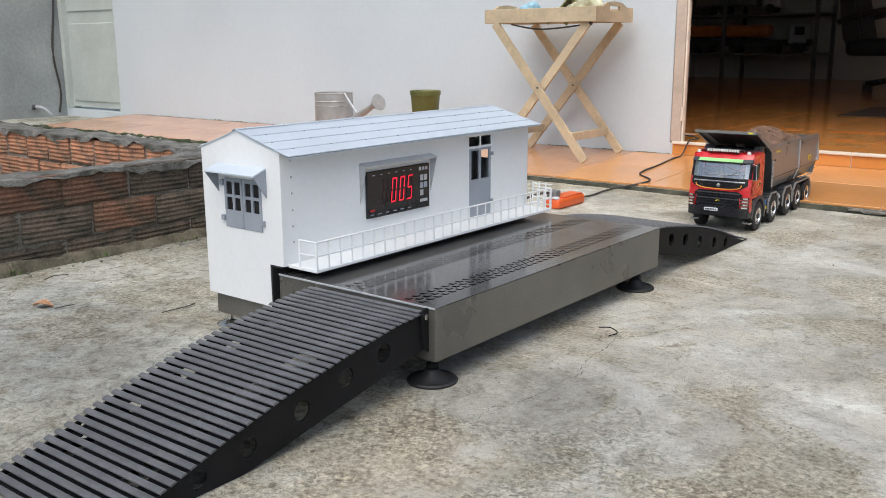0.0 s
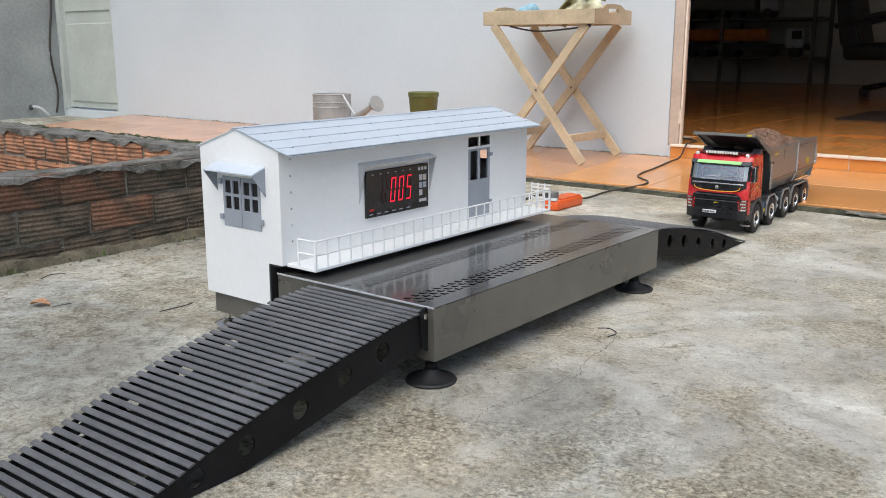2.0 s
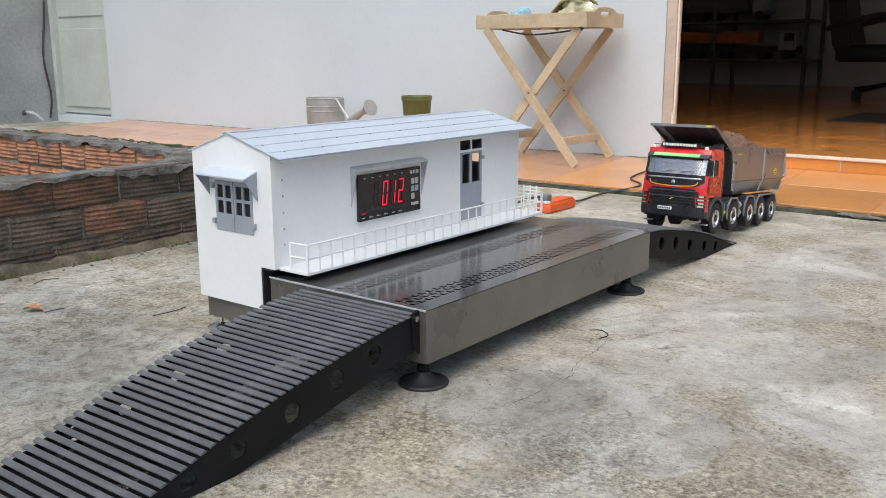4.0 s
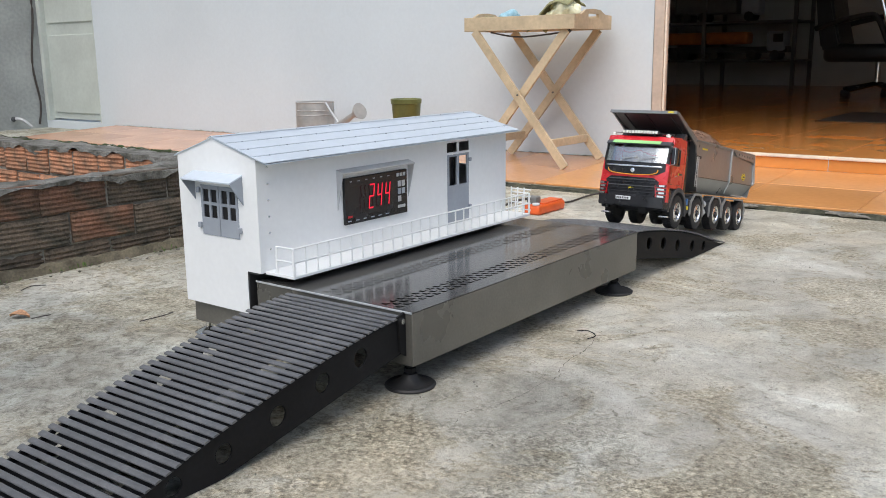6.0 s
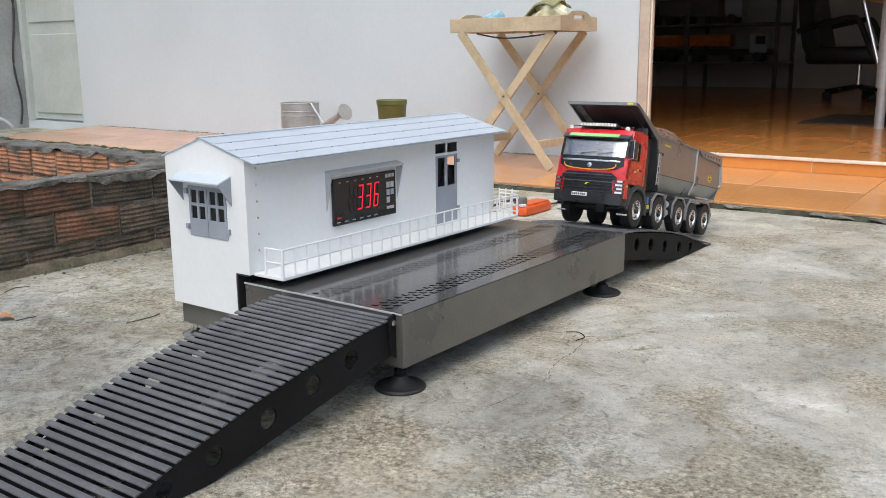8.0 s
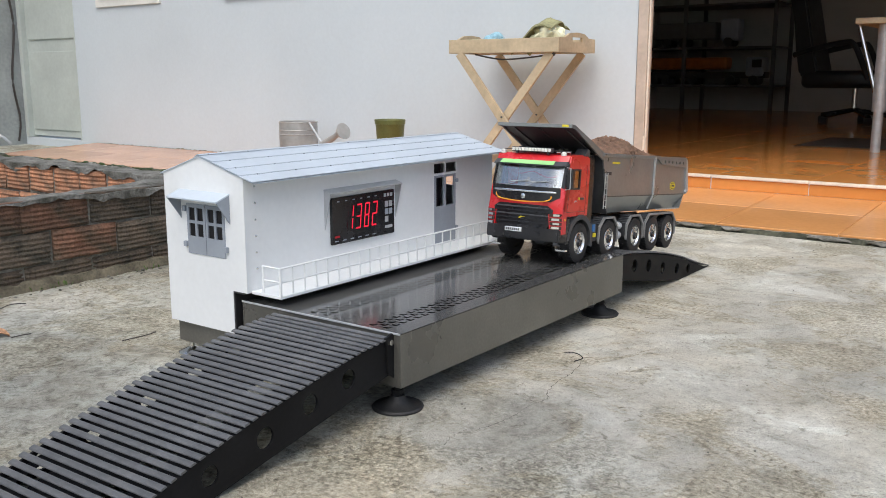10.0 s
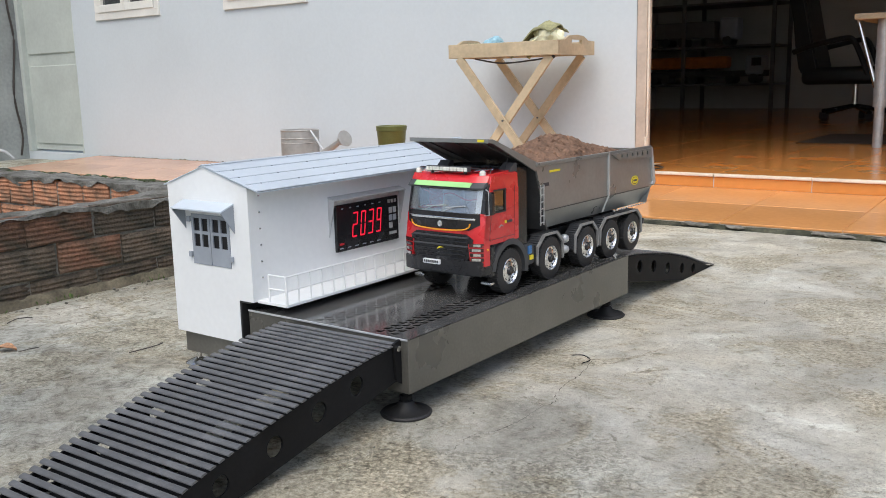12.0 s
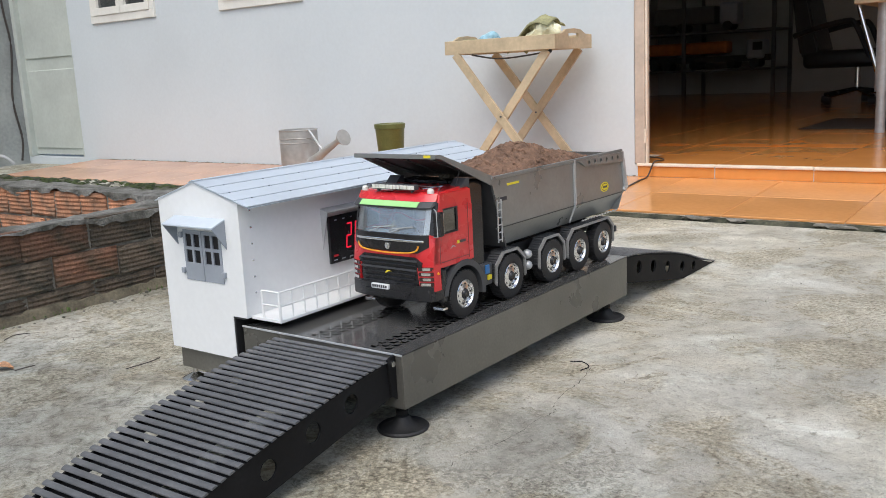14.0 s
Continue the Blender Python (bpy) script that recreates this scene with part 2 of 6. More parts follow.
# flat black for dark panes and for sheets that imitate unlit interiors
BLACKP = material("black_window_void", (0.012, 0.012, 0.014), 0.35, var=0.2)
DARKMET = material("grey_bronze_metallic_paint", (0.17, 0.165, 0.148), 0.31, metal=0.55, var=0.16, scale=9, rvar=0.16, fine=200, bump=0.05, dist=0.0005)
DECKMET = material("dark_polished_deck_sheet", (0.15, 0.149, 0.145), 0.14, metal=0.5, var=0.14, scale=9, fine=160, bump=0.015, dist=0.0003, rvar=0.05)
RAMPSIDE = material("black_painted_steel", (0.011, 0.011, 0.012), 0.6, spec=0.16, var=0.25, scale=12, fine=150, bump=0.06)
SLAT = material("dark_grey_ribbed_slat", (0.106, 0.108, 0.112), 0.38, var=0.22, scale=22, fine=200, bump=0.06, dist=0.0005, obj_var=0.10)
RUBBER = material("black_rubber", (0.022, 0.022, 0.023), 0.6, var=0.25, scale=30, fine=200, bump=0.15)
PLASTIC = material("black_glossy_plastic", (0.016, 0.016, 0.018), 0.25, var=0.2, scale=20)
TRIM = material("dark_grey_truck_plastic", (0.055, 0.057, 0.062), 0.5, var=0.15, scale=40)
REDP = material("red_truck_lacquer", (0.62, 0.022, 0.028), 0.28, var=0.06, scale=30, coat=0.5, bump=0)
CHROME = material("bright_alloy", (0.78, 0.78, 0.77), 0.22, metal=1.0, var=0.08, scale=60)
SILVER = material("silver_paint", (0.50, 0.51, 0.52), 0.38, metal=0.35, var=0.08, scale=40)
TIPPER = material("grey_steel_tipper", (0.25, 0.26, 0.255), 0.30, metal=0.45, var=0.10, scale=14, fine=120, bump=0.05, dist=0.0005)
TIPDARK = material("dark_steel_tipper", (0.075, 0.077, 0.08), 0.4, metal=0.4, var=0.15, scale=18)
YELLOW = material("yellow_decal", (0.75, 0.62, 0.03), 0.4, var=0.08, scale=50)
ORANGE = material("orange_pipe", (0.85, 0.36, 0.02), 0.4, var=0.05, scale=50)
GREEN = material("light_green_visor_strip", (0.36, 0.70, 0.26), 0.45, var=0.08, scale=40)
LAMPGL = material("lamp_lens", (0.72, 0.72, 0.66), 0.18, var=0.15, scale=120)
PLATEW = material("white_number_plate", (0.75, 0.76, 0.77), 0.4, var=0.04, scale=60)
INK = material("dark_print", (0.04, 0.04, 0.045), 0.6, var=0.1)
SKIN = material("red_seat_cloth", (0.30, 0.02, 0.02), 0.9, var=0.15, scale=60)
WOOD = material("pale_varnished_wood", (0.55, 0.435, 0.285), 0.5, var=0.16, scale=9, fine=70, bump=0.12, obj_var=0.07)
WOODD = material("brown_wood_jamb", (0.54, 0.44, 0.36), 0.6, var=0.14, scale=6, fine=60, bump=0.15)
DOORP = material("pale_green_grey_door_paint", (0.51, 0.55, 0.51), 0.5, var=0.09, scale=3, fine=40)
FRAMEW = material("cream_window_paint", (0.76, 0.75, 0.70), 0.5, var=0.07, scale=8)
GALV = material("galvanised_sheet", (0.46, 0.455, 0.44), 0.42, metal=0.45, var=0.14, scale=9, fine=40, bump=0.05)
POTG = material("olive_green_metal", (0.14, 0.15, 0.045), 0.4, metal=0.2, var=0.2, scale=10)
SOCKET = material("orange_plastic", (0.80, 0.13, 0.03), 0.35, var=0.08, scale=40)
GREYPLUG = material("grey_plug_plastic", (0.17, 0.17, 0.165), 0.5, var=0.1, scale=60)
CABLE = material("dark_cable", (0.055, 0.045, 0.04), 0.55, var=0.2, scale=60)
BAGB = material("pale_blue_plastic_bag", (0.30, 0.52, 0.62), 0.3, var=0.25, scale=30, fine=80, bump=0.5, dist=0.004)
BAGY = material("pale_yellow_plastic_bag", (0.88, 0.85, 0.60), 0.35, var=0.15, scale=30, fine=80, bump=0.5, dist=0.004)
BAGO = material("olive_cloth", (0.30, 0.29, 0.15), 0.8, var=0.25, scale=30, fine=120, bump=0.5)
ROOMW = material("dull_room_wall", (0.46, 0.46, 0.44), 0.85, var=0.1, scale=2)
SHELFM = material("dark_shelf_steel", (0.10, 0.10, 0.10), 0.6, var=0.1)
LEATHER = material("black_leather", (0.014, 0.014, 0.015), 0.38, var=0.2, scale=20, fine=200, bump=0.2)
DRYLEAF = material("dry_leaf", (0.40, 0.22, 0.12), 0.8, var=0.3, scale=60)
WEED = material("green_weed", (0.09, 0.15, 0.03), 0.7, var=0.3, scale=60, isl_var=0.3)
DIRT = material("brown_yard_dirt", (0.15, 0.13, 0.09), 0.95, var=0.45, scale=20, fine=150, bump=0.9, dist=0.005)
CRACKM = material("dark_crack", (0.13, 0.12, 0.10), 0.95, var=0.4, scale=40)
MAT = material("dark_floor_mat", (0.06, 0.045, 0.036), 0.6, var=0.2)
LED = glow("red_led", (0.9, 0.012, 0.045), 0.75)
LEDDIM = glow("dim_red_led", (0.6, 0.02, 0.03), 0.25)
WINDSCREEN = glass("truck_glass", (0.95, 0.98, 0.98), 0.97, 0.25, 0.22)
MOSSG = material("dark_green_moss", (0.035, 0.052, 0.012), 0.95, var=0.5, scale=40, fine=180, bump=1.0, dist=0.006, isl_var=0.3)
CABIN = material("grey_cab_lining", (0.46, 0.45, 0.43), 0.8, var=0.15, scale=60)
FENDER = material("mid_grey_fender_plastic", (0.24, 0.24, 0.236), 0.45, var=0.1, scale=50)
RIMP = material("silver_wheel_paint", (0.80, 0.80, 0.79), 0.20, metal=0.9, var=0.08, scale=80)
SIDEGLASS = glass("tinted_side_glass", (0.30, 0.32, 0.32), 0.28, 0.10)
LAMPDARK = material("dark_smoked_lamp_glass", (0.05, 0.012, 0.012), 0.15, var=0.3, scale=120, coat=0.5)
PANE = glass("window_glass", (0.35, 0.36, 0.37), 0.6)


# ---- mesh helpers ----
def box(bm, x0, x1, y0, y1, z0, z1, bevel=0.0, seg=2):
    r = bmesh.ops.create_cube(bm, size=1.0)
    bmesh.ops.transform(bm, matrix=Matrix.Translation(((x0 + x1) / 2, (y0 + y1) / 2, (z0 + z1) / 2)) @ Matrix.Diagonal((x1 - x0, y1 - y0, z1 - z0, 1)), verts=r["verts"])
    if bevel:
        es = list({e for v in r["verts"] for e in v.link_edges})
        bmesh.ops.bevel(bm, geom=es, offset=bevel, segments=seg, affect="EDGES", profile=0.5)
    return bm


def cyl(bm, a, b, r0, r1=None, seg=16, caps=True):
    a, b = Vector(a), Vector(b)
    d = b - a
    m = Matrix.Translation((a + b) / 2) @ d.to_track_quat("Z", "Y").to_matrix().to_4x4()
    bmesh.ops.create_cone(bm, cap_ends=caps, segments=seg, radius1=r0, radius2=r0 if r1 is None else r1, depth=d.length, matrix=m)
    return bm


def ball(bm, c, r, sub=2, sx=1, sy=1, sz=1):
    bmesh.ops.create_icosphere(bm, subdivisions=sub, radius=r, matrix=Matrix.Translation(c) @ Matrix.Diagonal((sx, sy, sz, 1)))
    return bm


def prism(bm, pts, axis, a, b):
    """A flat outline, pulled out from a to b along an axis. pts: the two other coordinates, in the order x, y, z."""
    def at(p, v):
        return (v, p[0], p[1]) if axis == "x" else (p[0], v, p[1]) if axis == "y" else (p[0], p[1], v)
    lo = [bm.verts.new(at(p, a)) for p in pts]
    hi = [bm.verts.new(at(p, b)) for p in pts]
    fs = [bm.faces.new(lo), bm.faces.new(hi[::-1])]
    k = len(pts)
    for i in range(k):
        fs.append(bm.faces.new((lo[i], hi[i], hi[(i + 1) % k], lo[(i + 1) % k])))
    bmesh.ops.recalc_face_normals(bm, faces=fs)
    return bm


def holed(bm, outer, holes, axis, a, b, seg=16):
    """A plate with round holes right through it. holes: (u, v, radius)."""
    def at(p, v):
        return (v, p[0], p[1]) if axis == "x" else (p[0], v, p[1])
    loops = [outer] + [[(u + r * math.cos(2 * math.pi * i / seg), v + r * math.sin(2 * math.pi * i / seg)) for i in range(seg)] for u, v, r in holes]
    edges = []
    for lp in loops:
        vs = [bm.verts.new(at(p, a)) for p in lp]
        edges += [bm.edges.new((vs[i], vs[(i + 1) % len(vs)])) for i in range(len(vs))]
    r = bmesh.ops.triangle_fill(bm, use_beauty=True, use_dissolve=False, edges=edges)
    fs = [g for g in r["geom"] if isinstance(g, bmesh.types.BMFace)]
    ex = bmesh.ops.extrude_face_region(bm, geom=fs)
    vs = [g for g in ex["geom"] if isinstance(g, bmesh.types.BMVert)]
    d = b - a
    bmesh.ops.translate(bm, verts=vs, vec=(d, 0, 0) if axis == "x" else (0, d, 0))
    bmesh.ops.recalc_face_normals(bm, faces=bm.faces[:])
    return bm


def tube(bm, pts, r, seg=8):
    """A round bar along a line of points."""
    rings = []
    pts = [Vector(p) for p in pts]
    for i, p in enumerate(pts):
        d = (pts[min(i + 1, len(pts) - 1)] - pts[max(i - 1, 0)]).normalized()
        q = d.to_track_quat("Z", "Y").to_matrix()
        rings.append([bm.verts.new(p + q @ Vector((r * math.cos(2 * math.pi * k / seg), r * math.sin(2 * math.pi * k / seg), 0))) for k in range(seg)])
    for a, b in zip(rings, rings[1:]):
        for k in range(seg):
            bm.faces.new((a[k], a[(k + 1) % seg], b[(k + 1) % seg], b[k]))
    bm.faces.new(rings[0][::-1])
    bm.faces.new(rings[-1])
    return bm


def lathe(bm, prof, centre, seg=28, axis="z"):
    """Turns a profile of (radius, height) round an upright or sideways axis."""
    rings = []
    for r, h in prof:
        ring = []
        for k in range(seg):
            a = 2 * math.pi * k / seg
            c, s = r * math.cos(a), r * math.sin(a)
            ring.append(bm.verts.new(Vector(centre) + (Vector((c, s, h)) if axis == "z" else Vector((h, c, s)))))
        rings.append(ring)
    fs = []
    for a, b in zip(rings, rings[1:]):
        for k in range(seg):
            fs.append(bm.faces.new((a[k], a[(k + 1) % seg], b[(k + 1) % seg], b[k])))
    for ring in (rings[0], rings[-1]):
        fs.append(bm.faces.new(ring))
    bmesh.ops.recalc_face_normals(bm, faces=fs)
    return bm


def smooth_path(pts, n=8):
    """Points of a smooth line through the given ones."""
    pts = [Vector(p) for p in pts]
    out = []
    for i in range(len(pts) - 1):
        p0, p1, p2, p3 = pts[max(i - 1, 0)], pts[i], pts[i + 1], pts[min(i + 2, len(pts) - 1)]
        for k in range(n):
            t = k / n
            out.append(0.5 * ((2 * p1) + (p2 - p0) * t + (2 * p0 - 5 * p1 + 4 * p2 - p3) * t * t + (3 * p1 - p0 - 3 * p2 + p3) * t ** 3))
    return out + [pts[-1]]


def mesh(name, bm, mat, smooth=False):
    me = bpy.data.meshes.new(name)
    bm.to_mesh(me)
    bm.free()
    me.materials.append(mat)
    if smooth:
        me.shade_smooth()
        me.set_sharp_from_angle(angle=radians(35))
    return me


def thing(name, at, label, category, group="", kind=""):
    ob = new(name)
    ob.location = at
    ob.empty_display_size = 0.05
    return tagged(ob, label, category, group, kind)


def base_of(ob):
    p = Vector((0, 0, 0))
    while ob:
        p += ob.location
        ob = ob.parent
    return p


def part(name, bm, mat, parent, label="", smooth=False, at=None):
    """Links a bmesh, drawn in the place's coordinates, as one mesh under its thing or part."""
    o = base_of(parent)
    at = Vector(at) if at is not None else o
    bm.transform(Matrix.Translation(-at))
    ob = new(name, mesh(name, bm, mat, smooth))
    ob.parent = parent
    ob.location = at - o
    return tagged(ob, label)


def setting(name, bm, mat, label="", category="", at=(0, 0, 0), smooth=False):
    bm.transform(Matrix.Translation(-Vector(at)))
    ob = new(name, mesh(name, bm, mat, smooth))
    ob.location = at
    return tagged(ob, label, category, "", "structure")


def B():
    return bmesh.new()


def rough_up(bm, amount, scale, seed=0.0):
    for v in bm.verts:
        v.co += amount * noise.noise_vector(v.co * scale + Vector((seed, seed, seed)))
    return bm


# ---- the yard and the house ----
WALL_Y, FLOOR_Z, TERR_Z = 2.725, 0.107, 0.05
g = B()
bmesh.ops.create_grid(g, x_segments=60, y_segments=60, size=1.0)
for v in g.verts:
    v.co.x, v.co.y = (math.copysign(abs(c) ** 3, c) * 300 for c in (v.co.x, v.co.y))
setting("ground", g, CONCRETE, "worn grey concrete yard with cracks and stains", "ground")


def holed_wall(name, x0, x1, y0, y1, z0, z1, holes, mat, label):
    b = B()
    xs = x0
    for hx0, hx1, hz0, hz1 in holes:
        if hx0 > xs:
            box(b, xs, hx0, y0, y1, z0, z1)
        if hz0 > z0:
            box(b, hx0, hx1, y0, y1, z0, hz0)
        box(b, hx0, hx1, y0, y1, hz1, z1)
        xs = hx1
    box(b, xs, x1, y0, y1, z0, z1)
    return setting(name, b, mat, label, "wall")


holed_wall("wall_north", -5.95, 6.0, WALL_Y, WALL_Y + 0.12, -0.05, 3.4,
           [(-5.93, -5.19, 0.06, 2.1), (-4.888, -4.18, 0.985, 2.1), (-3.553, -2.849, 0.975, 2.1), (-0.865, 2.8, FLOOR_Z - 0.004, 2.4)],
           PLASTER, "white plastered house wall with dark specks near the floor")
# upper part is added out of view to block skylight from the left
setting("wall_west", box(B(), -6.10, -5.95, -3.0, WALL_Y + 0.12, -0.05, 6.5), PLASTER_GREY, "grey stained plaster yard wall with an added unseen top", "wall")
# the room behind the doorway
setting("wall_room_back", box(B(), -4.0, 4.5, 10.3, 10.42, -0.05, 3.4), ROOMW, "dim grey room wall", "wall")
setting("wall_room_left", box(B(), -4.12, -4.0, WALL_Y + 0.12, 10.42, -0.05, 3.4), ROOMW, "dim grey room wall", "wall")
setting("wall_room_right", box(B(), 4.5, 4.62, WALL_Y + 0.12, 10.42, -0.05, 3.4), ROOMW, "dim grey room wall", "wall")
setting("ceiling", box(B(), -4.12, 4.62, WALL_Y - 0.0, 10.42, 3.402, 3.5), ROOMW, "dim room ceiling", "ceiling")
setting("roof_slab", box(B(), -6.1, 6.0, WALL_Y, 10.42, 3.504, 3.6), PLASTER, "flat concrete roof slab", "roof")
floor = setting("floor", box(B(), -4.0, 4.5, WALL_Y + 0.125, 10.3, 0.0, FLOOR_Z - 0.004), GROUT, "orange tiled room floor with pale joints", "floor")
terrace = setting("terrace", prism(B(), ((2.01, -0.05), (WALL_Y - 0.002, -0.05), (WALL_Y - 0.002, TERR_Z - 0.004), (2.01, 0.0185)), "x", -5.02, 6.0), GROUT, "low terrace paved with worn orange tiles", "terrace")
step = setting("door_step", box(B(), -0.855, 2.8, WALL_Y + 0.004, WALL_Y + 0.124, 0.0, FLOOR_Z - 0.004), GROUT, "door step faced with orange tiles", "step")
nose = B()
for k in range(9):
    xa = -0.853 + (0 if k == 0 else 0.353 + 0.4 * (k - 1))
    xb = -0.5 + 0.4 * k
    box(nose, xa + 0.0015, min(xb, 2.8) - 0.0015, WALL_Y - 0.012, WALL_Y + 0.02, FLOOR_Z - 0.010, FLOOR_Z + 0.002, 0.003)
part("step_edge", nose, NOSING, step, "cream glazed step edge")

# terrace edge, broken and mossy
edge = B()
n_e = 260
row = []
for i in range(n_e + 1):
    x = -5.06 + 11.0 * i / n_e
    w = 0.014 * noise.noise((x * 3.1, 0, 0)) + 0.012 * noise.noise((x * 9, 3, 0))
    out = 0.004 + 0.012 * noise.noise((x * 2.3, 7, 0)) + 0.010 * noise.noise((x * 14, 9, 0))
    left = min(1.0, max(0.0, (-1.30 - x) / 0.25))
    out += left * (0.09 + 0.05 * noise.noise((x * 4, 3, 8)))
    prof = ((2.03, 0.0120), (2.008 + w * 0.3, 0.0115 + 0.006 * noise.noise((x * 11, 1, 0))), (1.999 + w, 0.010 + 0.006 * noise.noise((x * 8, 5, 0))),
            (1.994 + w - 0.02 * left, 0.006 + 0.004 * left + 0.005 * noise.noise((x * 17, 2, 0))), (1.988 - out, 0.003 + 0.003 * noise.noise((x * 23, 4, 0))), (1.972 - out, -0.006))
    row.append([edge.verts.new((x, y, z)) for y, z in prof])
for a, b in zip(row, row[1:]):
    for k in range(5):
        edge.faces.new((a[k], b[k], b[k + 1], a[k + 1]))
bmesh.ops.recalc_face_normals(edge, faces=edge.faces[:])
setting("terrace_edge", edge, MOSS, "broken dark mossy terrace edge", "kerb")

# damp mossy strip between the planter and the terrace
ms = B()
mrows = []
for i in range(120):
    x = -5.6 + 2.95 * i / 119
    line = []
    for j in range(16):
        near = 1.42 + 0.5 * min(1.0, max(0.0, (x + 3.7) / 1.0)) + 0.10 * noise.noise((x * 2.3, 5, 2))
        y = near + (1.985 - near) * j / 15
        lip = 0.05 * noise.noise((x * 5, 2, 2)) if j == 0 else 0
        z = 0.012 + 0.014 * noise.noise((x * 7, y * 7, 4)) + 0.006 * noise.noise((x * 25, y * 25, 4)) + 0.012 * (j / 15) ** 3
        if i in (0, 119) or j == 0:
            z = -0.004
        line.append(ms.verts.new((x, y + lip, z)))
    mrows.append(line)
for a, b in zip(mrows, mrows[1:]):
    for k in range(15):
        ms.faces.new((a[k], b[k], b[k + 1], a[k + 1]))
bmesh.ops.recalc_face_normals(ms, faces=ms.faces[:])
setting("moss_strip", ms, MOSS, "damp dark mossy soil beside the terrace", "soil", smooth=True)
random.seed(17)
mc = B()
for k in range(150):
    x = random.choice((random.gauss(-4.55, 0.28), random.gauss(-3.9, 0.2), random.gauss(-3.3, 0.12)))
    y = 1.97 - abs(random.gauss(0, 0.11))
    r = random.uniform(0.010, 0.026)
    bmesh.ops.create_icosphere(mc, subdivisions=2, radius=r, matrix=Matrix.Translation((x, y, 0.014)) @ Matrix.Diagonal((1.4, 1, 0.8, 1)))
rough_up(mc, 0.007, 60)
tagged(new("moss", mesh("moss", mc, MOSSG, True)), "green moss cushions along the terrace edge", "moss", kind="stuff")
random.seed(19)
rk = B()
for k in range(34):
    x, y = random.gauss(-3.72, 0.16), 1.95 - abs(random.gauss(0, 0.10))
    r = random.uniform(0.008, 0.030)
    bmesh.ops.create_icosphere(rk, subdivisions=1, radius=r, matrix=Matrix.Translation((x, y, 0.016)) @ Matrix.Diagonal((1.4, 1, 0.55, 1)))
rough_up(rk, 0.012, 40)
tagged(new("rubble", mesh("rubble", rk, CONCRETE)), "pale broken concrete lumps beside the terrace", "rubble", kind="stuff")
random.seed(23)
for x, w in ((-0.30, 0.07), (-0.16, 0.05), (0.16, 0.10), (0.33, 0.09), (0.48, 0.05), (0.80, 0.07), (1.1, 0.06)):
    b = B()
    bmesh.ops.create_icosphere(b, subdivisions=3, radius=1.0, matrix=Matrix.Diagonal((w * 0.7, 0.014, 0.007, 1)))
    rough_up(b, 0.008, 35, x)
    b.transform(Matrix.Translation((x, 1.985, 0.010)))
    tagged(new("edge_stone", mesh("edge_stone", b, MORTAR, True)), "flat grey broken piece of concrete at the terrace edge", "stone", "broken edge pieces")
dirt = B()
prev = None
for i in range(420):
    x = -5.0 + 4.14 * i / 419
    h = max(0.0015, 0.003 + 0.006 * noise.noise((x * 9, 1, 3)) + 0.005 * noise.noise((x * 40, 2, 3)))
    cur = [dirt.verts.new(p) for p in ((x, WALL_Y - 0.0025, TERR_Z + h), (x, WALL_Y - 0.005 - h * 0.6, TERR_Z + 0.001))]
    if prev:
        dirt.faces.new((prev[0], prev[1], cur[1], cur[0]))
    prev = cur
setting("wall_foot_dirt", dirt, DIRT, "thin line of dirt along the wall foot", "dirt")
# left door, closed
door = tagged(thing("door_1", (-5.56, WALL_Y, 0.06), "closed pale green-grey metal door with two panels", "door"), kind="structure")
part("door_leaf", box(B(), -5.89, -5.20, WALL_Y + 0.03, WALL_Y + 0.07, 0.075, 2.06), DOORP, door)
fr = B()
box(fr, -5.93, -5.885, WALL_Y - 0.012, WALL_Y + 0.09, 0.06, 2.1, 0.004)
box(fr, -5.205, -5.19, WALL_Y - 0.002, WALL_Y + 0.09, 0.06, 2.1)
part("door_frame", fr, DOORP, door)
for z0, z1, nm in ((0.12, 0.703, "lower_panel"), (0.79, 1.98, "upper_panel")):
    part(nm, box(B(), -5.85, -5.215, WALL_Y + 0.018, WALL_Y + 0.031, z0, z1, 0.006), DOORP, door)
hb = B()
for z in (0.725, 0.75, 0.775):
    box(hb, -5.222, -5.206, WALL_Y + 0.010, WALL_Y + 0.032, z - 0.008, z + 0.008, 0.002)
part("lock_plate", hb, TRIM, door, "small dark lock plate")

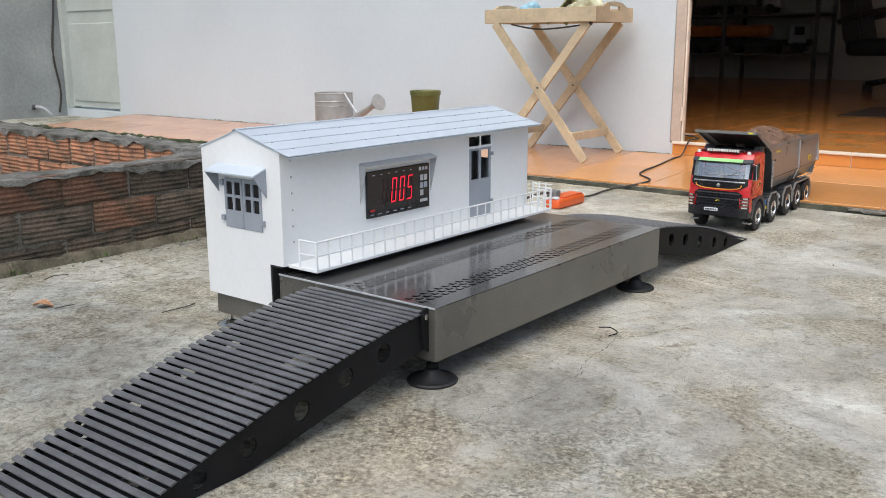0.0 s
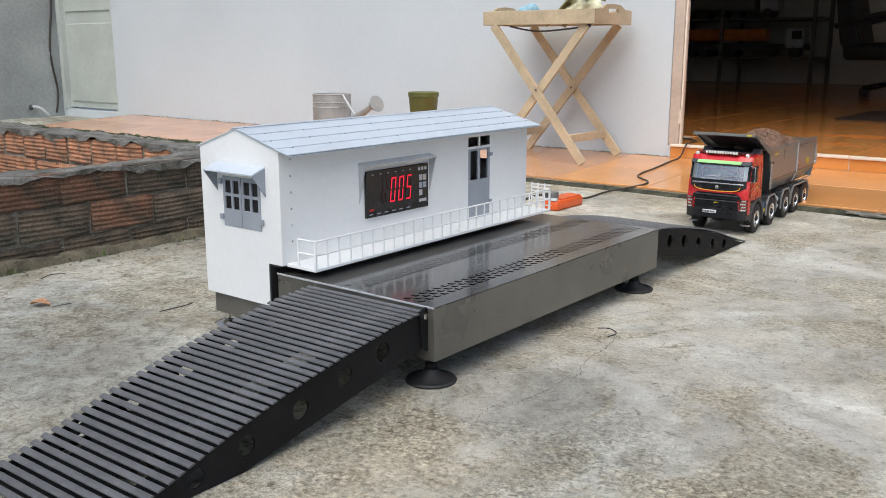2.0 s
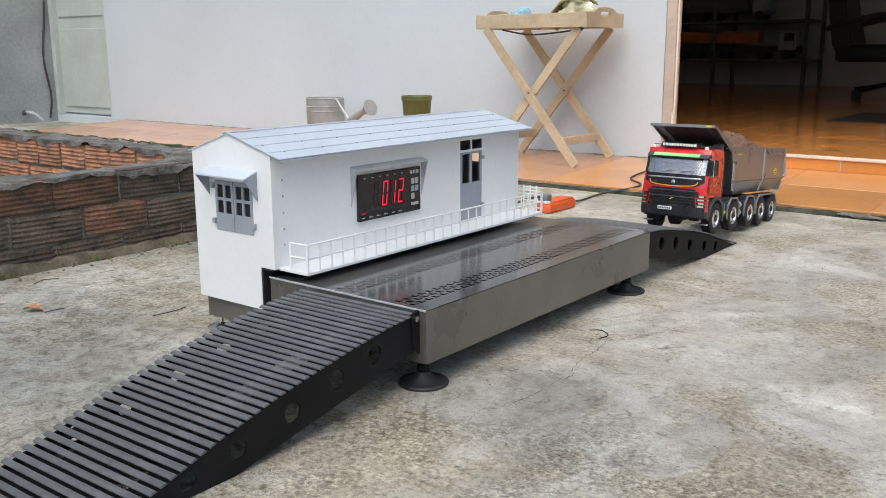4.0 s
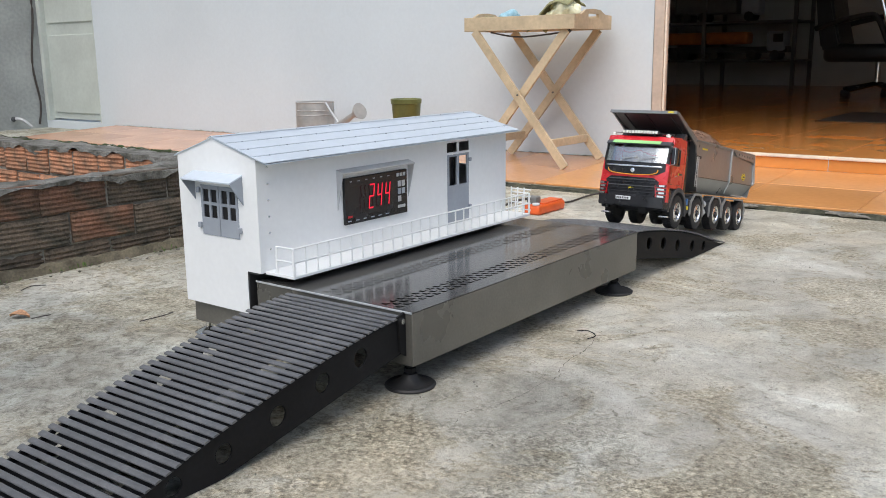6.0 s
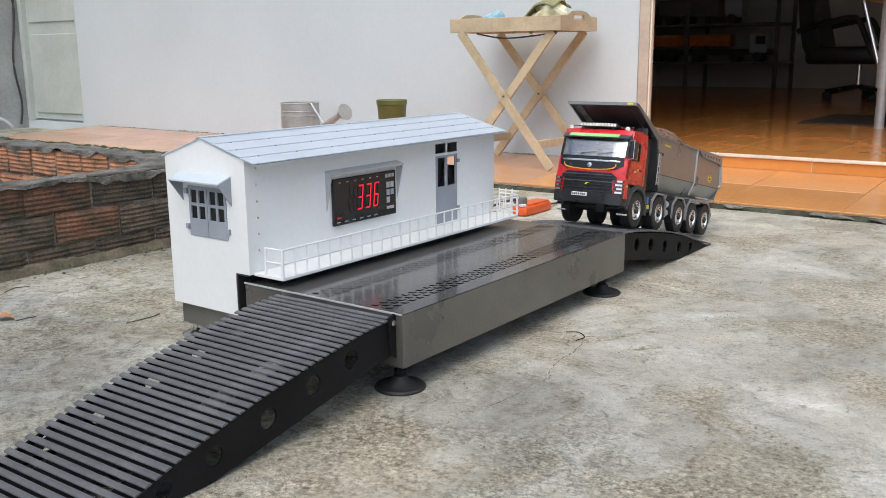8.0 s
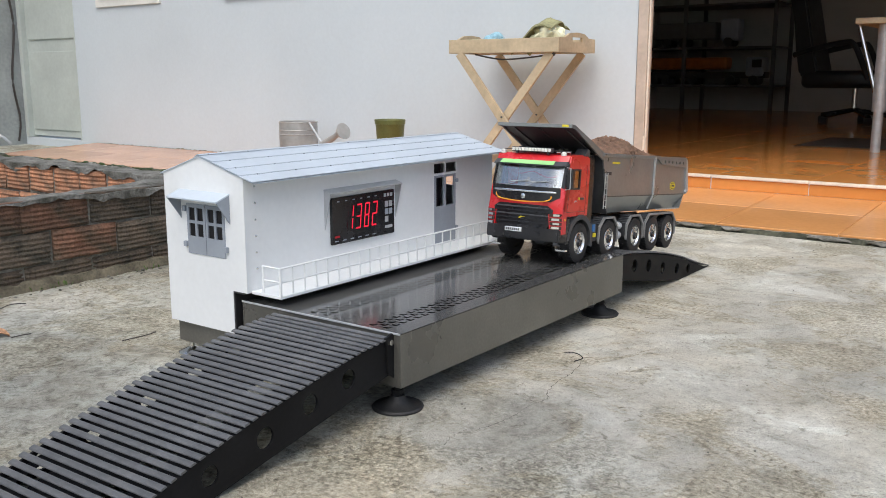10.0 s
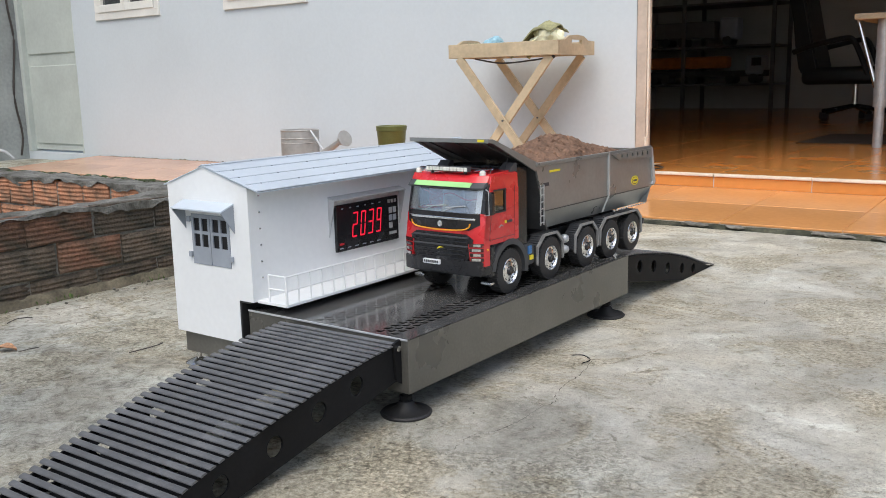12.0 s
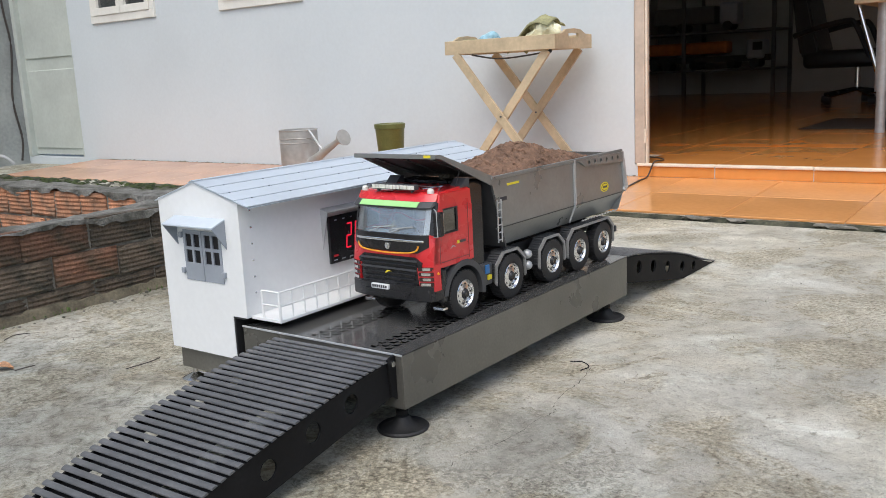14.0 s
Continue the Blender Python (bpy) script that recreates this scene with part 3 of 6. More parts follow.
# windows
for k, (x0, x1, z0) in enumerate(((-4.888, -4.18, 0.985), (-3.553, -2.849, 0.975))):
    w = tagged(thing(f"window_{k + 1}", ((x0 + x1) / 2, WALL_Y, z0), "cream painted double casement window with dark panes", "window"), kind="structure")
    f = B()
    box(f, x0, x1, WALL_Y - 0.015, WALL_Y + 0.06, z0, z0 + 0.05, 0.003)
    box(f, x0, x1, WALL_Y - 0.015, WALL_Y + 0.06, 2.05, 2.1, 0.003)
    box(f, x0, x0 + 0.045, WALL_Y - 0.014, WALL_Y + 0.059, z0 + 0.05, 2.05, 0.003)
    box(f, x1 - 0.045, x1, WALL_Y - 0.014, WALL_Y + 0.059, z0 + 0.05, 2.05, 0.003)
    part("window_frame", f, FRAMEW, w)
    xm = (x0 + x1) / 2
    for a, b in ((x0 + 0.045, xm), (xm, x1 - 0.045)):
        s = B()
        for q in ((a, b, z0 + 0.05, z0 + 0.10), (a, b, 2.0, 2.05)):
            box(s, q[0] + 0.002, q[1] - 0.002, WALL_Y - 0.022, WALL_Y + 0.02, q[2], q[3], 0.003)
        for q in ((a, a + 0.045), (b - 0.045, b)):
            box(s, q[0] + 0.002, q[1] - 0.002, WALL_Y - 0.021, WALL_Y + 0.019, z0 + 0.10, 2.0, 0.003)
        sash = part("sash", s, FRAMEW, w)
        part("pane", box(B(), a + 0.046, b - 0.046, WALL_Y - 0.002, WALL_Y + 0.003, z0 + 0.1, 2.0), PANE, sash)
    # black sheet in place of the shade inside the room
    part("window_back", box(B(), x0 + 0.01, x1 - 0.01, WALL_Y + 0.10, WALL_Y + 0.115, z0 + 0.01, 2.09), BLACKP, w, "black sheet standing in for the unlit room")

# doorway jamb with hinges
jamb = tagged(thing("door_2", (-0.83, WALL_Y, FLOOR_Z), "brown wooden doorway jamb with brass hinges", "door frame"), kind="structure")
part("jamb", box(B(), -0.862, -0.815, WALL_Y - 0.006, WALL_Y + 0.050, FLOOR_Z, 2.395, 0.004), WOODD, jamb)
part("stop", box(B(), -0.8145, -0.8055, WALL_Y + 0.000, WALL_Y + 0.018, FLOOR_Z, 2.39, 0.003), NOSING, jamb, "pale folded door edge")
for z in (0.23, 1.1):
    part("hinge", cyl(B(), (-0.812, WALL_Y - 0.006, z - 0.03), (-0.812, WALL_Y - 0.006, z + 0.03), 0.006, seg=10), NOSING, jamb, "painted barrel hinge")


def brick_mesh(name, length, height, depth, mat, seed):
    """A hollow clay brick with grooved faces and worn corners. It lies along y, its face towards +x."""
    b = B()
    random.seed(seed)
    ribs, cols = 13, 7
    prev, fs = None, []
    grid = []
    for j in range(ribs + 1):
        z = height * (j / ribs - 0.5)
        groove = 0.0034 if j % 2 == 0 and 0 < j < ribs else 0.0
        line = []
        for i in range(cols + 1):
            y = length * (i / cols - 0.5)
            chip = 0.008 * max(0, noise.noise((y * 30 + seed, z * 30, seed)))
            e = 0.005 if j in (0, ribs) or i in (0, cols) else 0.0
            line.append(b.verts.new((depth / 2 - groove - chip - e, y, z)))
        grid.append(line)
    for j in range(ribs):
        for i in range(cols):
            b.faces.new((grid[j][i], grid[j][i + 1], grid[j + 1][i + 1], grid[j + 1][i]))
    rim = grid[0] + [r[-1] for r in grid[1:-1]] + grid[-1][::-1] + [r[0] for r in grid[1:-1]][::-1]
    back = [b.verts.new((-depth / 2, v.co.y, v.co.z)) for v in rim]
    k = len(rim)
    for i in range(k):
        b.faces.new((rim[(i + 1) % k], rim[i], back[i], back[(i + 1) % k]))
    bmesh.ops.recalc_face_normals(b, faces=b.faces[:])
    return mesh(name, b, mat)


# planter of hollow bricks: one wall along the yard, one across
BX, BYB = -1.268, 0.70
core = B()
box(core, BX - 0.115, BX - 0.004, -2.2, BYB - 0.02, -0.03, 0.208)
planter_front = setting("planter_wall_front", core, MORTAR, "low weathered hollow-brick planter wall with mortar cap", "low wall")
core = B()
box(core, -4.2, BX - 0.10, BYB + 0.004, BYB + 0.11, -0.03, 0.20)
planter_back = setting("planter_wall_back", core, MORTAR, "low orange hollow-brick planter wall", "low wall")
setting("planter_soil", box(B(), -4.2, BX - 0.116, -2.2, BYB + 0.01, -0.03, 0.03), SOIL, "dark soil in the planter", "soil")


def cap(name, x0, x1, y0, y1, z, seed, parent):
    b = B()
    nx, ny = max(3, int((x1 - x0) / 0.02)), max(3, int((y1 - y0) / 0.02))
    vs = []
    for i in range(nx + 1):
        line = []
        for j in range(ny + 1):
            x, y = x0 + (x1 - x0) * i / nx, y0 + (y1 - y0) * j / ny
            x = x0 + 0.003 if i == 1 else x1 - 0.003 if i == nx - 1 else x
            y = y0 + 0.003 if j == 1 else y1 - 0.003 if j == ny - 1 else y
            rim = i in (0, nx) or j in (0, ny)
            dz = 0.010 * noise.noise((x * 7, y * 7, seed)) + 0.005 * noise.noise((x * 26, y * 26, seed)) - (0.016 + 0.020 * noise.noise((x * 11, y * 11, seed + 4)) + 0.010 * noise.noise((x * 37, y * 37, seed + 4)) if rim else 0)
            dx = 0.004 * noise.noise((x * 12, y * 12, seed + 9)) if rim else 0
            line.append(b.verts.new((x + dx, y + dx, z + dz)))
        vs.append(line)
    for i in range(nx):
        for j in range(ny):
            b.faces.new((vs[i][j], vs[i + 1][j], vs[i + 1][j + 1], vs[i][j + 1]))
    bmesh.ops.recalc_face_normals(b, faces=b.faces[:])
    return part(name, b, CAPM, parent, "rough dark grey mortar cap", smooth=True)


cap("mortar_cap", BX - 0.125, BX + 0.010, -2.2, BYB + 0.10, 0.222, 1.0, planter_front)
cap("mortar_cap", -4.2, BX - 0.12, BYB - 0.010, BYB + 0.12, 0.215, 5.0, planter_back)
# fallen mortar along the foot of the wall
foot = B()
rows_f = []
for i in range(150):
    y = -2.2 + 2.95 * i / 149
    w = 0.016 + 0.014 * noise.noise((y * 6, 0, 2)) + 0.012 * noise.noise((y * 25, 0, 2))
    h = 0.022 + 0.024 * noise.noise((y * 5, 3, 2)) + 0.006 * noise.noise((y * 33, 0, 2))
    rows_f.append([foot.verts.new(p) for p in ((BX - 0.014, y, h + 0.012), (BX + 0.004 + w * 0.3, y, h), (BX + 0.004 + w, y, -0.003))])
for a, b in zip(rows_f, rows_f[1:]):
    for k in range(2):
        foot.faces.new((a[k], a[k + 1], b[k + 1], b[k]))
bmesh.ops.recalc_face_normals(foot, faces=foot.faces[:])
part("mortar_foot", foot, DIRT, planter_front, smooth=True)


# ---- the weighbridge ----
DECK, LEN, XL = 0.133, 0.79, -0.359
wb = thing("weighbridge", (-0.18, 0.40, 0.0), "dark grey metal model truck scale on four levelling feet", "weighbridge")
for x in (-0.004, XL):
    part("side_plate", box(B(), x, x + 0.004, 0.0, LEN, 0.045, DECK - 0.001, 0.001), DARKMET, wb, "bronze-grey side plate")
for y in (0.0, LEN - 0.004):
    part("end_plate", box(B(), XL + 0.004, -0.004, y, y + 0.004, 0.045, DECK - 0.001, 0.001), DARKMET, wb)
part("end_trim", box(B(), XL, 0.0, -0.0020, 0.0, DECK - 0.0025, DECK + 0.0008, 0.0006), SILVER, wb, "thin bright edge strip")
part("bottom_plate", box(B(), XL + 0.004, -0.004, 0.004, LEN - 0.004, 0.046, 0.049), RAMPSIDE, wb)


def tread_sheet():
    """The deck sheet, with two bands of corner-shaped openings punched right through."""
    cy, cx = 0.0032, 0.0037
    vs, fs = [], []

    def quad(x0, x1, y0, y1):
        k = len(vs)
        vs.extend(((x0, y0, DECK), (x1, y0, DECK), (x1, y1, DECK), (x0, y1, DECK)))
        fs.append((k, k + 1, k + 2, k + 3))
    bands = ((-0.207, 12), (-0.076, 12))
    x = XL
    for bx, ncol in bands:
        quad(x, bx, 0.0, LEN)
        y0 = 0.012
        nrow = int((LEN - 0.022) / cy)
        quad(bx, bx + ncol * cx, 0.0, y0)
        for i in range(ncol):
            xa = bx + i * cx
            run = None
            shift = 3 * ((i // 4) % 2)
            for j in range(nrow):
                jj, ii = (j + shift) % 6, i % 4
                hole = (ii < 3 and jj in (0, 1)) or (ii == 2 and jj in (2, 3))
                if hole:
                    if run is not None:
                        quad(xa, xa + cx, y0 + run * cy, y0 + j * cy)
                        run = None
                elif run is None:
                    run = j
            if run is not None:
                quad(xa, xa + cx, y0 + run * cy, y0 + nrow * cy)
        quad(bx, bx + ncol * cx, y0 + nrow * cy, LEN)
        x = bx + ncol * cx
    quad(x, 0.0, 0.0, LEN)
    me = bpy.data.meshes.new("deck_sheet")
    o = base_of(wb)
    me.from_pydata([(a - o.x, b - o.y, c - o.z) for a, b, c in vs], [], fs)
    me.materials.append(DECKMET)
    ob = new("deck_sheet", me)
    ob.parent = wb
    return tagged(ob, "polished dark deck sheet with two punched tread bands")


tread_sheet()


def level_foot(x, y, top, mat, discmat, parent):
    pad = part("foot", lathe(B(), ((0.002, 0.0), (0.041, 0.0), (0.042, 0.003), (0.039, 0.0055), (0.033, 0.0045), (0.024, 0.0075), (0.016, 0.013), (0.011, 0.021), (0.0, 0.022)), (x, y, 0), 32), discmat, parent, "round levelling foot", smooth=True)
    part("stem", cyl(B(), (x, y, 0.018), (x, y, top), 0.006, seg=14), mat, pad)
    part("nut", cyl(B(), (x, y, 0.024), (x, y, 0.031), 0.010, seg=6), mat, pad)


for fx in (-0.030, XL + 0.03):
    for fy in (0.028, 0.742):
        level_foot(fx, fy, 0.046, RAMPSIDE, RUBBER, wb)


def ramp_top(s):
    """Height of a ramp's upper side, s metres from the deck."""
    pts = ((0.0, 0.1275), (0.075, 0.1195), (0.17, 0.1025), (0.29, 0.079), (0.394, 0.054), (0.477, 0.030), (0.56, 0.010), (0.60, 0.0015))
    for (a, za), (b, zb) in zip(pts, pts[1:]):
        if s <= b:
            return za + (zb - za) * (s - a) / (b - a)
    return 0.0015


def ramp(y0, sgn, label):
    r = thing("ramp", (-0.14, y0, 0.0), label, "ramp", "ramps of the scale")

    def ramp_z(s):
        return ramp_top(s) + 0.007 * math.sin(math.pi * min(1.0, s / 0.6))
    xs = [0.6 * i / 24 for i in range(25)]
    outline = [(y0 + sgn * s, ramp_z(s) - 0.0055) for s in xs[:-1]] + [(y0 + sgn * 0.598, 0.001), (y0 + sgn * 0.37, 0.001), (y0 + sgn * 0.005, 0.066)]
    holes = [(y0 + sgn * s, z, 0.0150 - 0.006 * max(0, s - 0.3) * 3) for s, z in ((0.100, 0.086), (0.181, 0.072), (0.268, 0.052), (0.362, 0.034), (0.440, 0.021))]
    for x in (-0.022, -0.264):
        part("side_plate", holed(B(), outline, holes, "x", x, x + 0.004), RAMPSIDE, r)
    pitch = 0.0147
    k = 0
    sl = B()
    prism(sl, ((-0.0049, -0.0004), (-0.0045, 0.0011), (-0.0026, 0.0020), (0.0026, 0.0020), (0.0045, 0.0011), (0.0049, -0.0004), (0.0045, -0.0009), (-0.0045, -0.0009)), "x", -0.126, 0.126)
    slat_mesh = mesh("slat", sl, SLAT)
    while 0.008 + k * pitch < 0.596:
        s = 0.008 + k * pitch
        slope = math.atan2(ramp_z(s + 0.01) - ramp_z(max(0, s - 0.01)), 0.02 if s > 0.01 else 0.01 + s)
        ob = new("slat", slat_mesh)
        ob.parent = r
        ob.matrix_basis = pose(0.0, sgn * s, ramp_z(s) - 0.0010, math.degrees(slope) * sgn + random.uniform(-0.7, 0.7), 0, 0)
        k += 1
    # dark sheet added under the bars to blacken gaps, slotted beside each round hole
    pan_v, pan_f = [], []
    cols = (-0.260, -0.238, -0.212, -0.106, -0.072, -0.022)
    hs_ = [abs(q[0] - y0) for q in holes]
    for i in range(96):
        s0, s1 = 0.006 * i + 0.004, 0.006 * (i + 1) + 0.004
        for c in range(5):
            if (c == 1 and any(abs(s0 - a - 0.029) < 0.016 for a in hs_)) or (c == 3 and any(abs(s0 - a - 0.02) < 0.024 for a in hs_)):
                continue
            n0 = len(pan_v)
            pan_v += [(x + 0.14, sgn * q, max(0.0006, ramp_z(q) - 0.0150)) for x, q in ((cols[c], s0), (cols[c + 1], s0), (cols[c + 1], s1), (cols[c], s1))]
            pan_f.append((n0, n0 + 1, n0 + 2, n0 + 3))
    pm = bpy.data.meshes.new("under_sheet")
    pm.from_pydata(pan_v, [], pan_f)
    pm.materials.append(RAMPSIDE)
    new("under_sheet", pm).parent = r
    part("hinge_bolt", cyl(B(), (-0.0175, y0 + sgn * 0.008, 0.120), (-0.010, y0 + sgn * 0.008, 0.120), 0.005, seg=6), CHROME, r, "bright hinge bolt")
    part("hinge_lug", prism(B(), ((y0 + sgn * -0.002, 0.133), (y0 + sgn * 0.017, 0.128), (y0 + sgn * 0.012, 0.07), (y0 + sgn * -0.002, 0.06)), "x", -0.0178, -0.0135), RAMPSIDE, r)
    return r


random.seed(3)
near_ramp = ramp(-0.004, -1, "black steel approach ramp with ribbed slats and round side holes")
near_ramp.rotation_euler.z = radians(1.2)
ramp(LEN + 0.004, 1, "black steel exit ramp with ribbed slats, facing the doorway")

# ---- the scale house ----
HX0, HX1, HY0, HY1, HZB, HZE, HZA, HXA = -0.554, -0.338, -0.006, 0.769, 0.07, 0.351, 0.386, -0.450
hs = thing("scale_house", (-0.45, 0.38, 0.0), "white sheet-metal model office with a pale blue-grey pitched roof", "model house")
T = 0.003
WX0, WX1, WZ0, WZ1 = -0.491, -0.389, 0.205, 0.297


def end_wall(y0, wx0, wx1, wz0, wz1):
    """A gable wall with a real window opening."""
    def eave(x):
        return HZE + (x - HX0) * (HZA - HZE) / (HXA - HX0) - 0.003 if x < HXA else HZE + (HX1 - x) * (HZA - HZE) / (HX1 - HXA) - 0.003
    b = B()
    prism(b, ((HX0, HZB), (wx0, HZB), (wx0, eave(wx0)), (HX0, HZE)), "y", y0, y0 + T)
    prism(b, ((wx0, HZB), (-0.375, HZB), (-0.375, wz0), (wx0, wz0)), "y", y0, y0 + T)
    if wx1 < -0.375:
        prism(b, ((wx1, wz0), (-0.375, wz0), (-0.375, eave(-0.375)), *(((HXA, HZA - 0.003),) if wx1 < HXA else ()), (wx1, eave(wx1))), "y", y0, y0 + T)
    prism(b, ((-0.375, 0.149), (HX1, 0.149), (HX1, HZE), (-0.375, eave(-0.375))), "y", y0, y0 + T)
    prism(b, ((wx0, wz1), (wx1, wz1), (wx1, eave(wx1)), *(((HXA, HZA - 0.003),) if wx0 < HXA < wx1 else ()), (wx0, eave(wx0))), "y", y0, y0 + T)
    bmesh.ops.remove_doubles(b, verts=b.verts[:], dist=0.00002)
    part("end_wall", b, WHITE, hs)


end_wall(HY0, WX0, WX1, WZ0, WZ1)
end_wall(HY1 - T, -0.482, -0.442, 0.258, 0.284)
DY0, DY1 = 0.537, 0.619
for a, b in ((HY0 + T, DY0), (DY1, HY1 - T)):
    part("front_wall", box(B(), HX1 - T, HX1, a, b, 0.149, HZE), WHITE, hs)
fw = B()
box(fw, HX1 - T, HX1, DY0, DY1, 0.333, HZE, 0)
box(fw, HX1 - T, HX1, DY0, DY1, 0.307, 0.312, 0)
box(fw, HX1 - T, HX1, 0.576, 0.581, 0.312, 0.333, 0)
part("transom", fw, WHITE, hs)
part("lower_wall", box(B(), -0.378, -0.375, HY0 + T, HY1 - T, HZB, 0.149), WHITE, hs)
part("overhang", box(B(), -0.375, HX1 - T, HY0 + T, HY1 - T, 0.149, 0.151), WHITE, hs)
# black strips imitate the dark gap between house and scale
part("gasket", box(B(), -0.3748, -0.3715, HY0 + 0.001, HY1 - 0.004, HZB, 0.1485), RUBBER, hs, "black strip imitating the shaded gap beside the scale")
part("gasket", box(B(), -0.3714, -0.345, HY0 + 0.001, HY1 - 0.004, 0.1455, 0.1488), RUBBER, hs)
part("back_wall", box(B(), HX0, HX0 + T, HY0 + T, HY1 - T, HZB, HZE), WHITE, hs)
# black lining and sheets added inside so that the openings look unlit
part("inner_lining", box(B(), HX0 + 0.01, HX1 - 0.02, HY0 + 0.02, HY1 - 0.02, 0.152, 0.156), BLACKP, hs)
dark = B()
box(dark, HX1 - 0.03, HX1 - 0.028, 0.50, 0.598, 0.16, 0.345)
part("dark_partition", dark, BLACKP, hs)
part("dark_partition", box(B(), HX0 + 0.03, HX1 - 0.03, 0.03, 0.032, 0.16, 0.335), BLACKP, hs)
# roof in overlapping strips
roof = part("roof", prism(B(), ((HX0 - 0.008, HZE - 0.004), (HXA, HZA - 0.002), (-0.309, 0.3445), (-0.309, 0.343), (HXA, HZA - 0.004), (HX0 - 0.008, HZE - 0.006)), "y", HY0 - 0.002, HY1 + 0.012), ROOFM, hs)


def roof_at(u):
    return HXA + (-0.309 - HXA) * u, HZA - 0.002 + (0.3445 - HZA + 0.002) * u


for k in range(4):
    u0, u1 = k / 4 + 0.005, (k + 1) / 4 + (0.02 if k < 3 else 0.0)
    (xa, za), (xb, zb) = roof_at(u0), roof_at(u1)
    off = 0.0016
    part("roof_strip", prism(B(), ((xa, za + 0.0004), (xb, zb + off), (xb, zb + off + 0.0012), (xa, za + 0.0016)), "y", HY0 - 0.003 - 0.0006 * k, HY1 + 0.013), ROOFM, roof)
    if k < 3:
        part("seam", box(B(), xb - 0.0003, xb + 0.0006, HY0 - 0.002, HY1 + 0.012, zb - 0.0005, zb + 0.0016), SEAM, roof)
    for j in range(9):
        y = 0.012 + 0.092 * j + 0.018 * (k % 2)
        xr, zr = roof_at((k + 0.10) / 4 if k else 0.02)
        part("rivet", ball(B(), (xr, y, zr + 0.0018), 0.0022, 1, 1, 1, 0.6), SEAM, roof)
part("ridge_cap", prism(B(), ((HXA - 0.012, HZA - 0.0045), (HXA, HZA + 0.0008), (HXA + 0.006, HZA - 0.0008), (HXA, HZA - 0.001)), "y", HY0 - 0.003, HY1 + 0.013), ROOFM, roof)
for z in (0.335, 0.306, 0.277, 0.248, 0.219, 0.19):
    part("rivet", ball(B(), (HX1, 0.019, z), 0.0026, 1, 0.6), CHROME, hs)
# shutter window on the end wall
shut = part("shutter_window", box(B(), WX0 + 0.0005, WX1 - 0.0005, HY0 + 0.0012, HY0 + 0.012, WZ0 + 0.0005, WZ1 - 0.0005), BLACKP, hs, "grey double shutter with black panes")
for a, b in ((WX0, (WX0 + WX1) / 2 - 0.0006), ((WX0 + WX1) / 2 + 0.0006, WX1)):
    lf = B()
    m1 = (a + b) / 2
    yy0, yy1 = HY0 - 0.0015, HY0 + 0.001
    box(lf, a, b, yy0, yy1, WZ0, 0.2375, 0.0006)
    box(lf, a, b, yy0, yy1, 0.2895, WZ1, 0.0006)
    for e0, e1 in ((a + 0.006, m1 - 0.003), (m1 + 0.003, b - 0.006)):
        box(lf, e0, e1, yy0, yy1, 0.2608, 0.2662)
    for c in (a, m1 - 0.003, b - 0.006):
        box(lf, c, c + 0.006, yy0, yy1, 0.2375, 0.2895)
    part("leaf", lf, GREYP, shut)
for x, z in ((WX0 - 0.004, 0.287), (WX0 - 0.004, 0.222), (WX1 + 0.004, 0.287), (WX1 + 0.004, 0.222)):
    part("hinge", box(B(), x - 0.004, x + 0.004, HY0 - 0.006, HY0, z - 0.005, z + 0.005, 0.001), GREYP, shut)
aw = part("awning", prism(B(), ((HY0, 0.3215), (HY0 - 0.030, 0.3105), (HY0 - 0.030, 0.3080), (HY0, 0.3190)), "x", -0.510, -0.374), ROOFM, hs, "small pale blue-grey awning")
for x in (-0.5095, -0.3765):
    part("bracket", prism(B(), ((HY0, 0.319), (HY0 - 0.029, 0.308), (HY0, 0.268)), "x", x, x + 0.002), GREYP, aw)
# door in the front wall
dr = part("door", box(B(), HX1 - 0.004, HX1 - 0.0005, DY0, DY1, 0.151, 0.238, 0.0005), GREYP, hs, "grey half-glazed door")
df = B()
for y0, y1 in ((DY0, DY0 + 0.009), (0.574, 0.582), (DY1 - 0.007, DY1)):
    box(df, HX1 - 0.004, HX1 - 0.0005, y0, y1, 0.238, 0.302)
box(df, HX1 - 0.004, HX1 - 0.0005, DY0, DY1, 0.302, 0.307)
part("door_frame", df, GREYP, dr)
part("handle", box(B(), HX1, HX1 + 0.005, DY1 - 0.004, DY1 + 0.004, 0.287, 0.295, 0.001), GREYP, dr)
part("handle", box(B(), HX1, HX1 + 0.005, DY1 - 0.004, DY1 + 0.004, 0.178, 0.188, 0.001), GREYP, dr)
# display under its hood
DZ0, DZ1, PY0, PY1 = 0.203, 0.294, 0.205, 0.392
disp = part("display", box(B(), HX1, HX1 + 0.006, PY0, PY1, DZ0, DZ1, 0.0015), PLASTIC, hs, "black weight display with red seven-segment digits")
hood = part("hood", prism(B(), ((HX1, 0.312), (HX1 + 0.018, 0.306), (HX1 + 0.018, 0.3035), (HX1, 0.3095)), "y", 0.190, 0.404), SILVER, hs, "grey hood over the display")
for y in (0.1905, 0.4015):
    part("hood_side", prism(B(), ((HX1, 0.310), (HX1 + 0.017, 0.304), (HX1, 0.234)), "y", y, y + 0.002), SILVER, hood)
XD = HX1 + 0.0062
SEGS = {"0": "abcdef", "1": "bc", "2": "abged", "3": "abgcd", "4": "fgbc", "5": "afgcd", "6": "afgedc", "7": "abc", "8": "abcdefg", "9": "abcdfg", " ": "", "-": "g"}
SEGMENTS = []


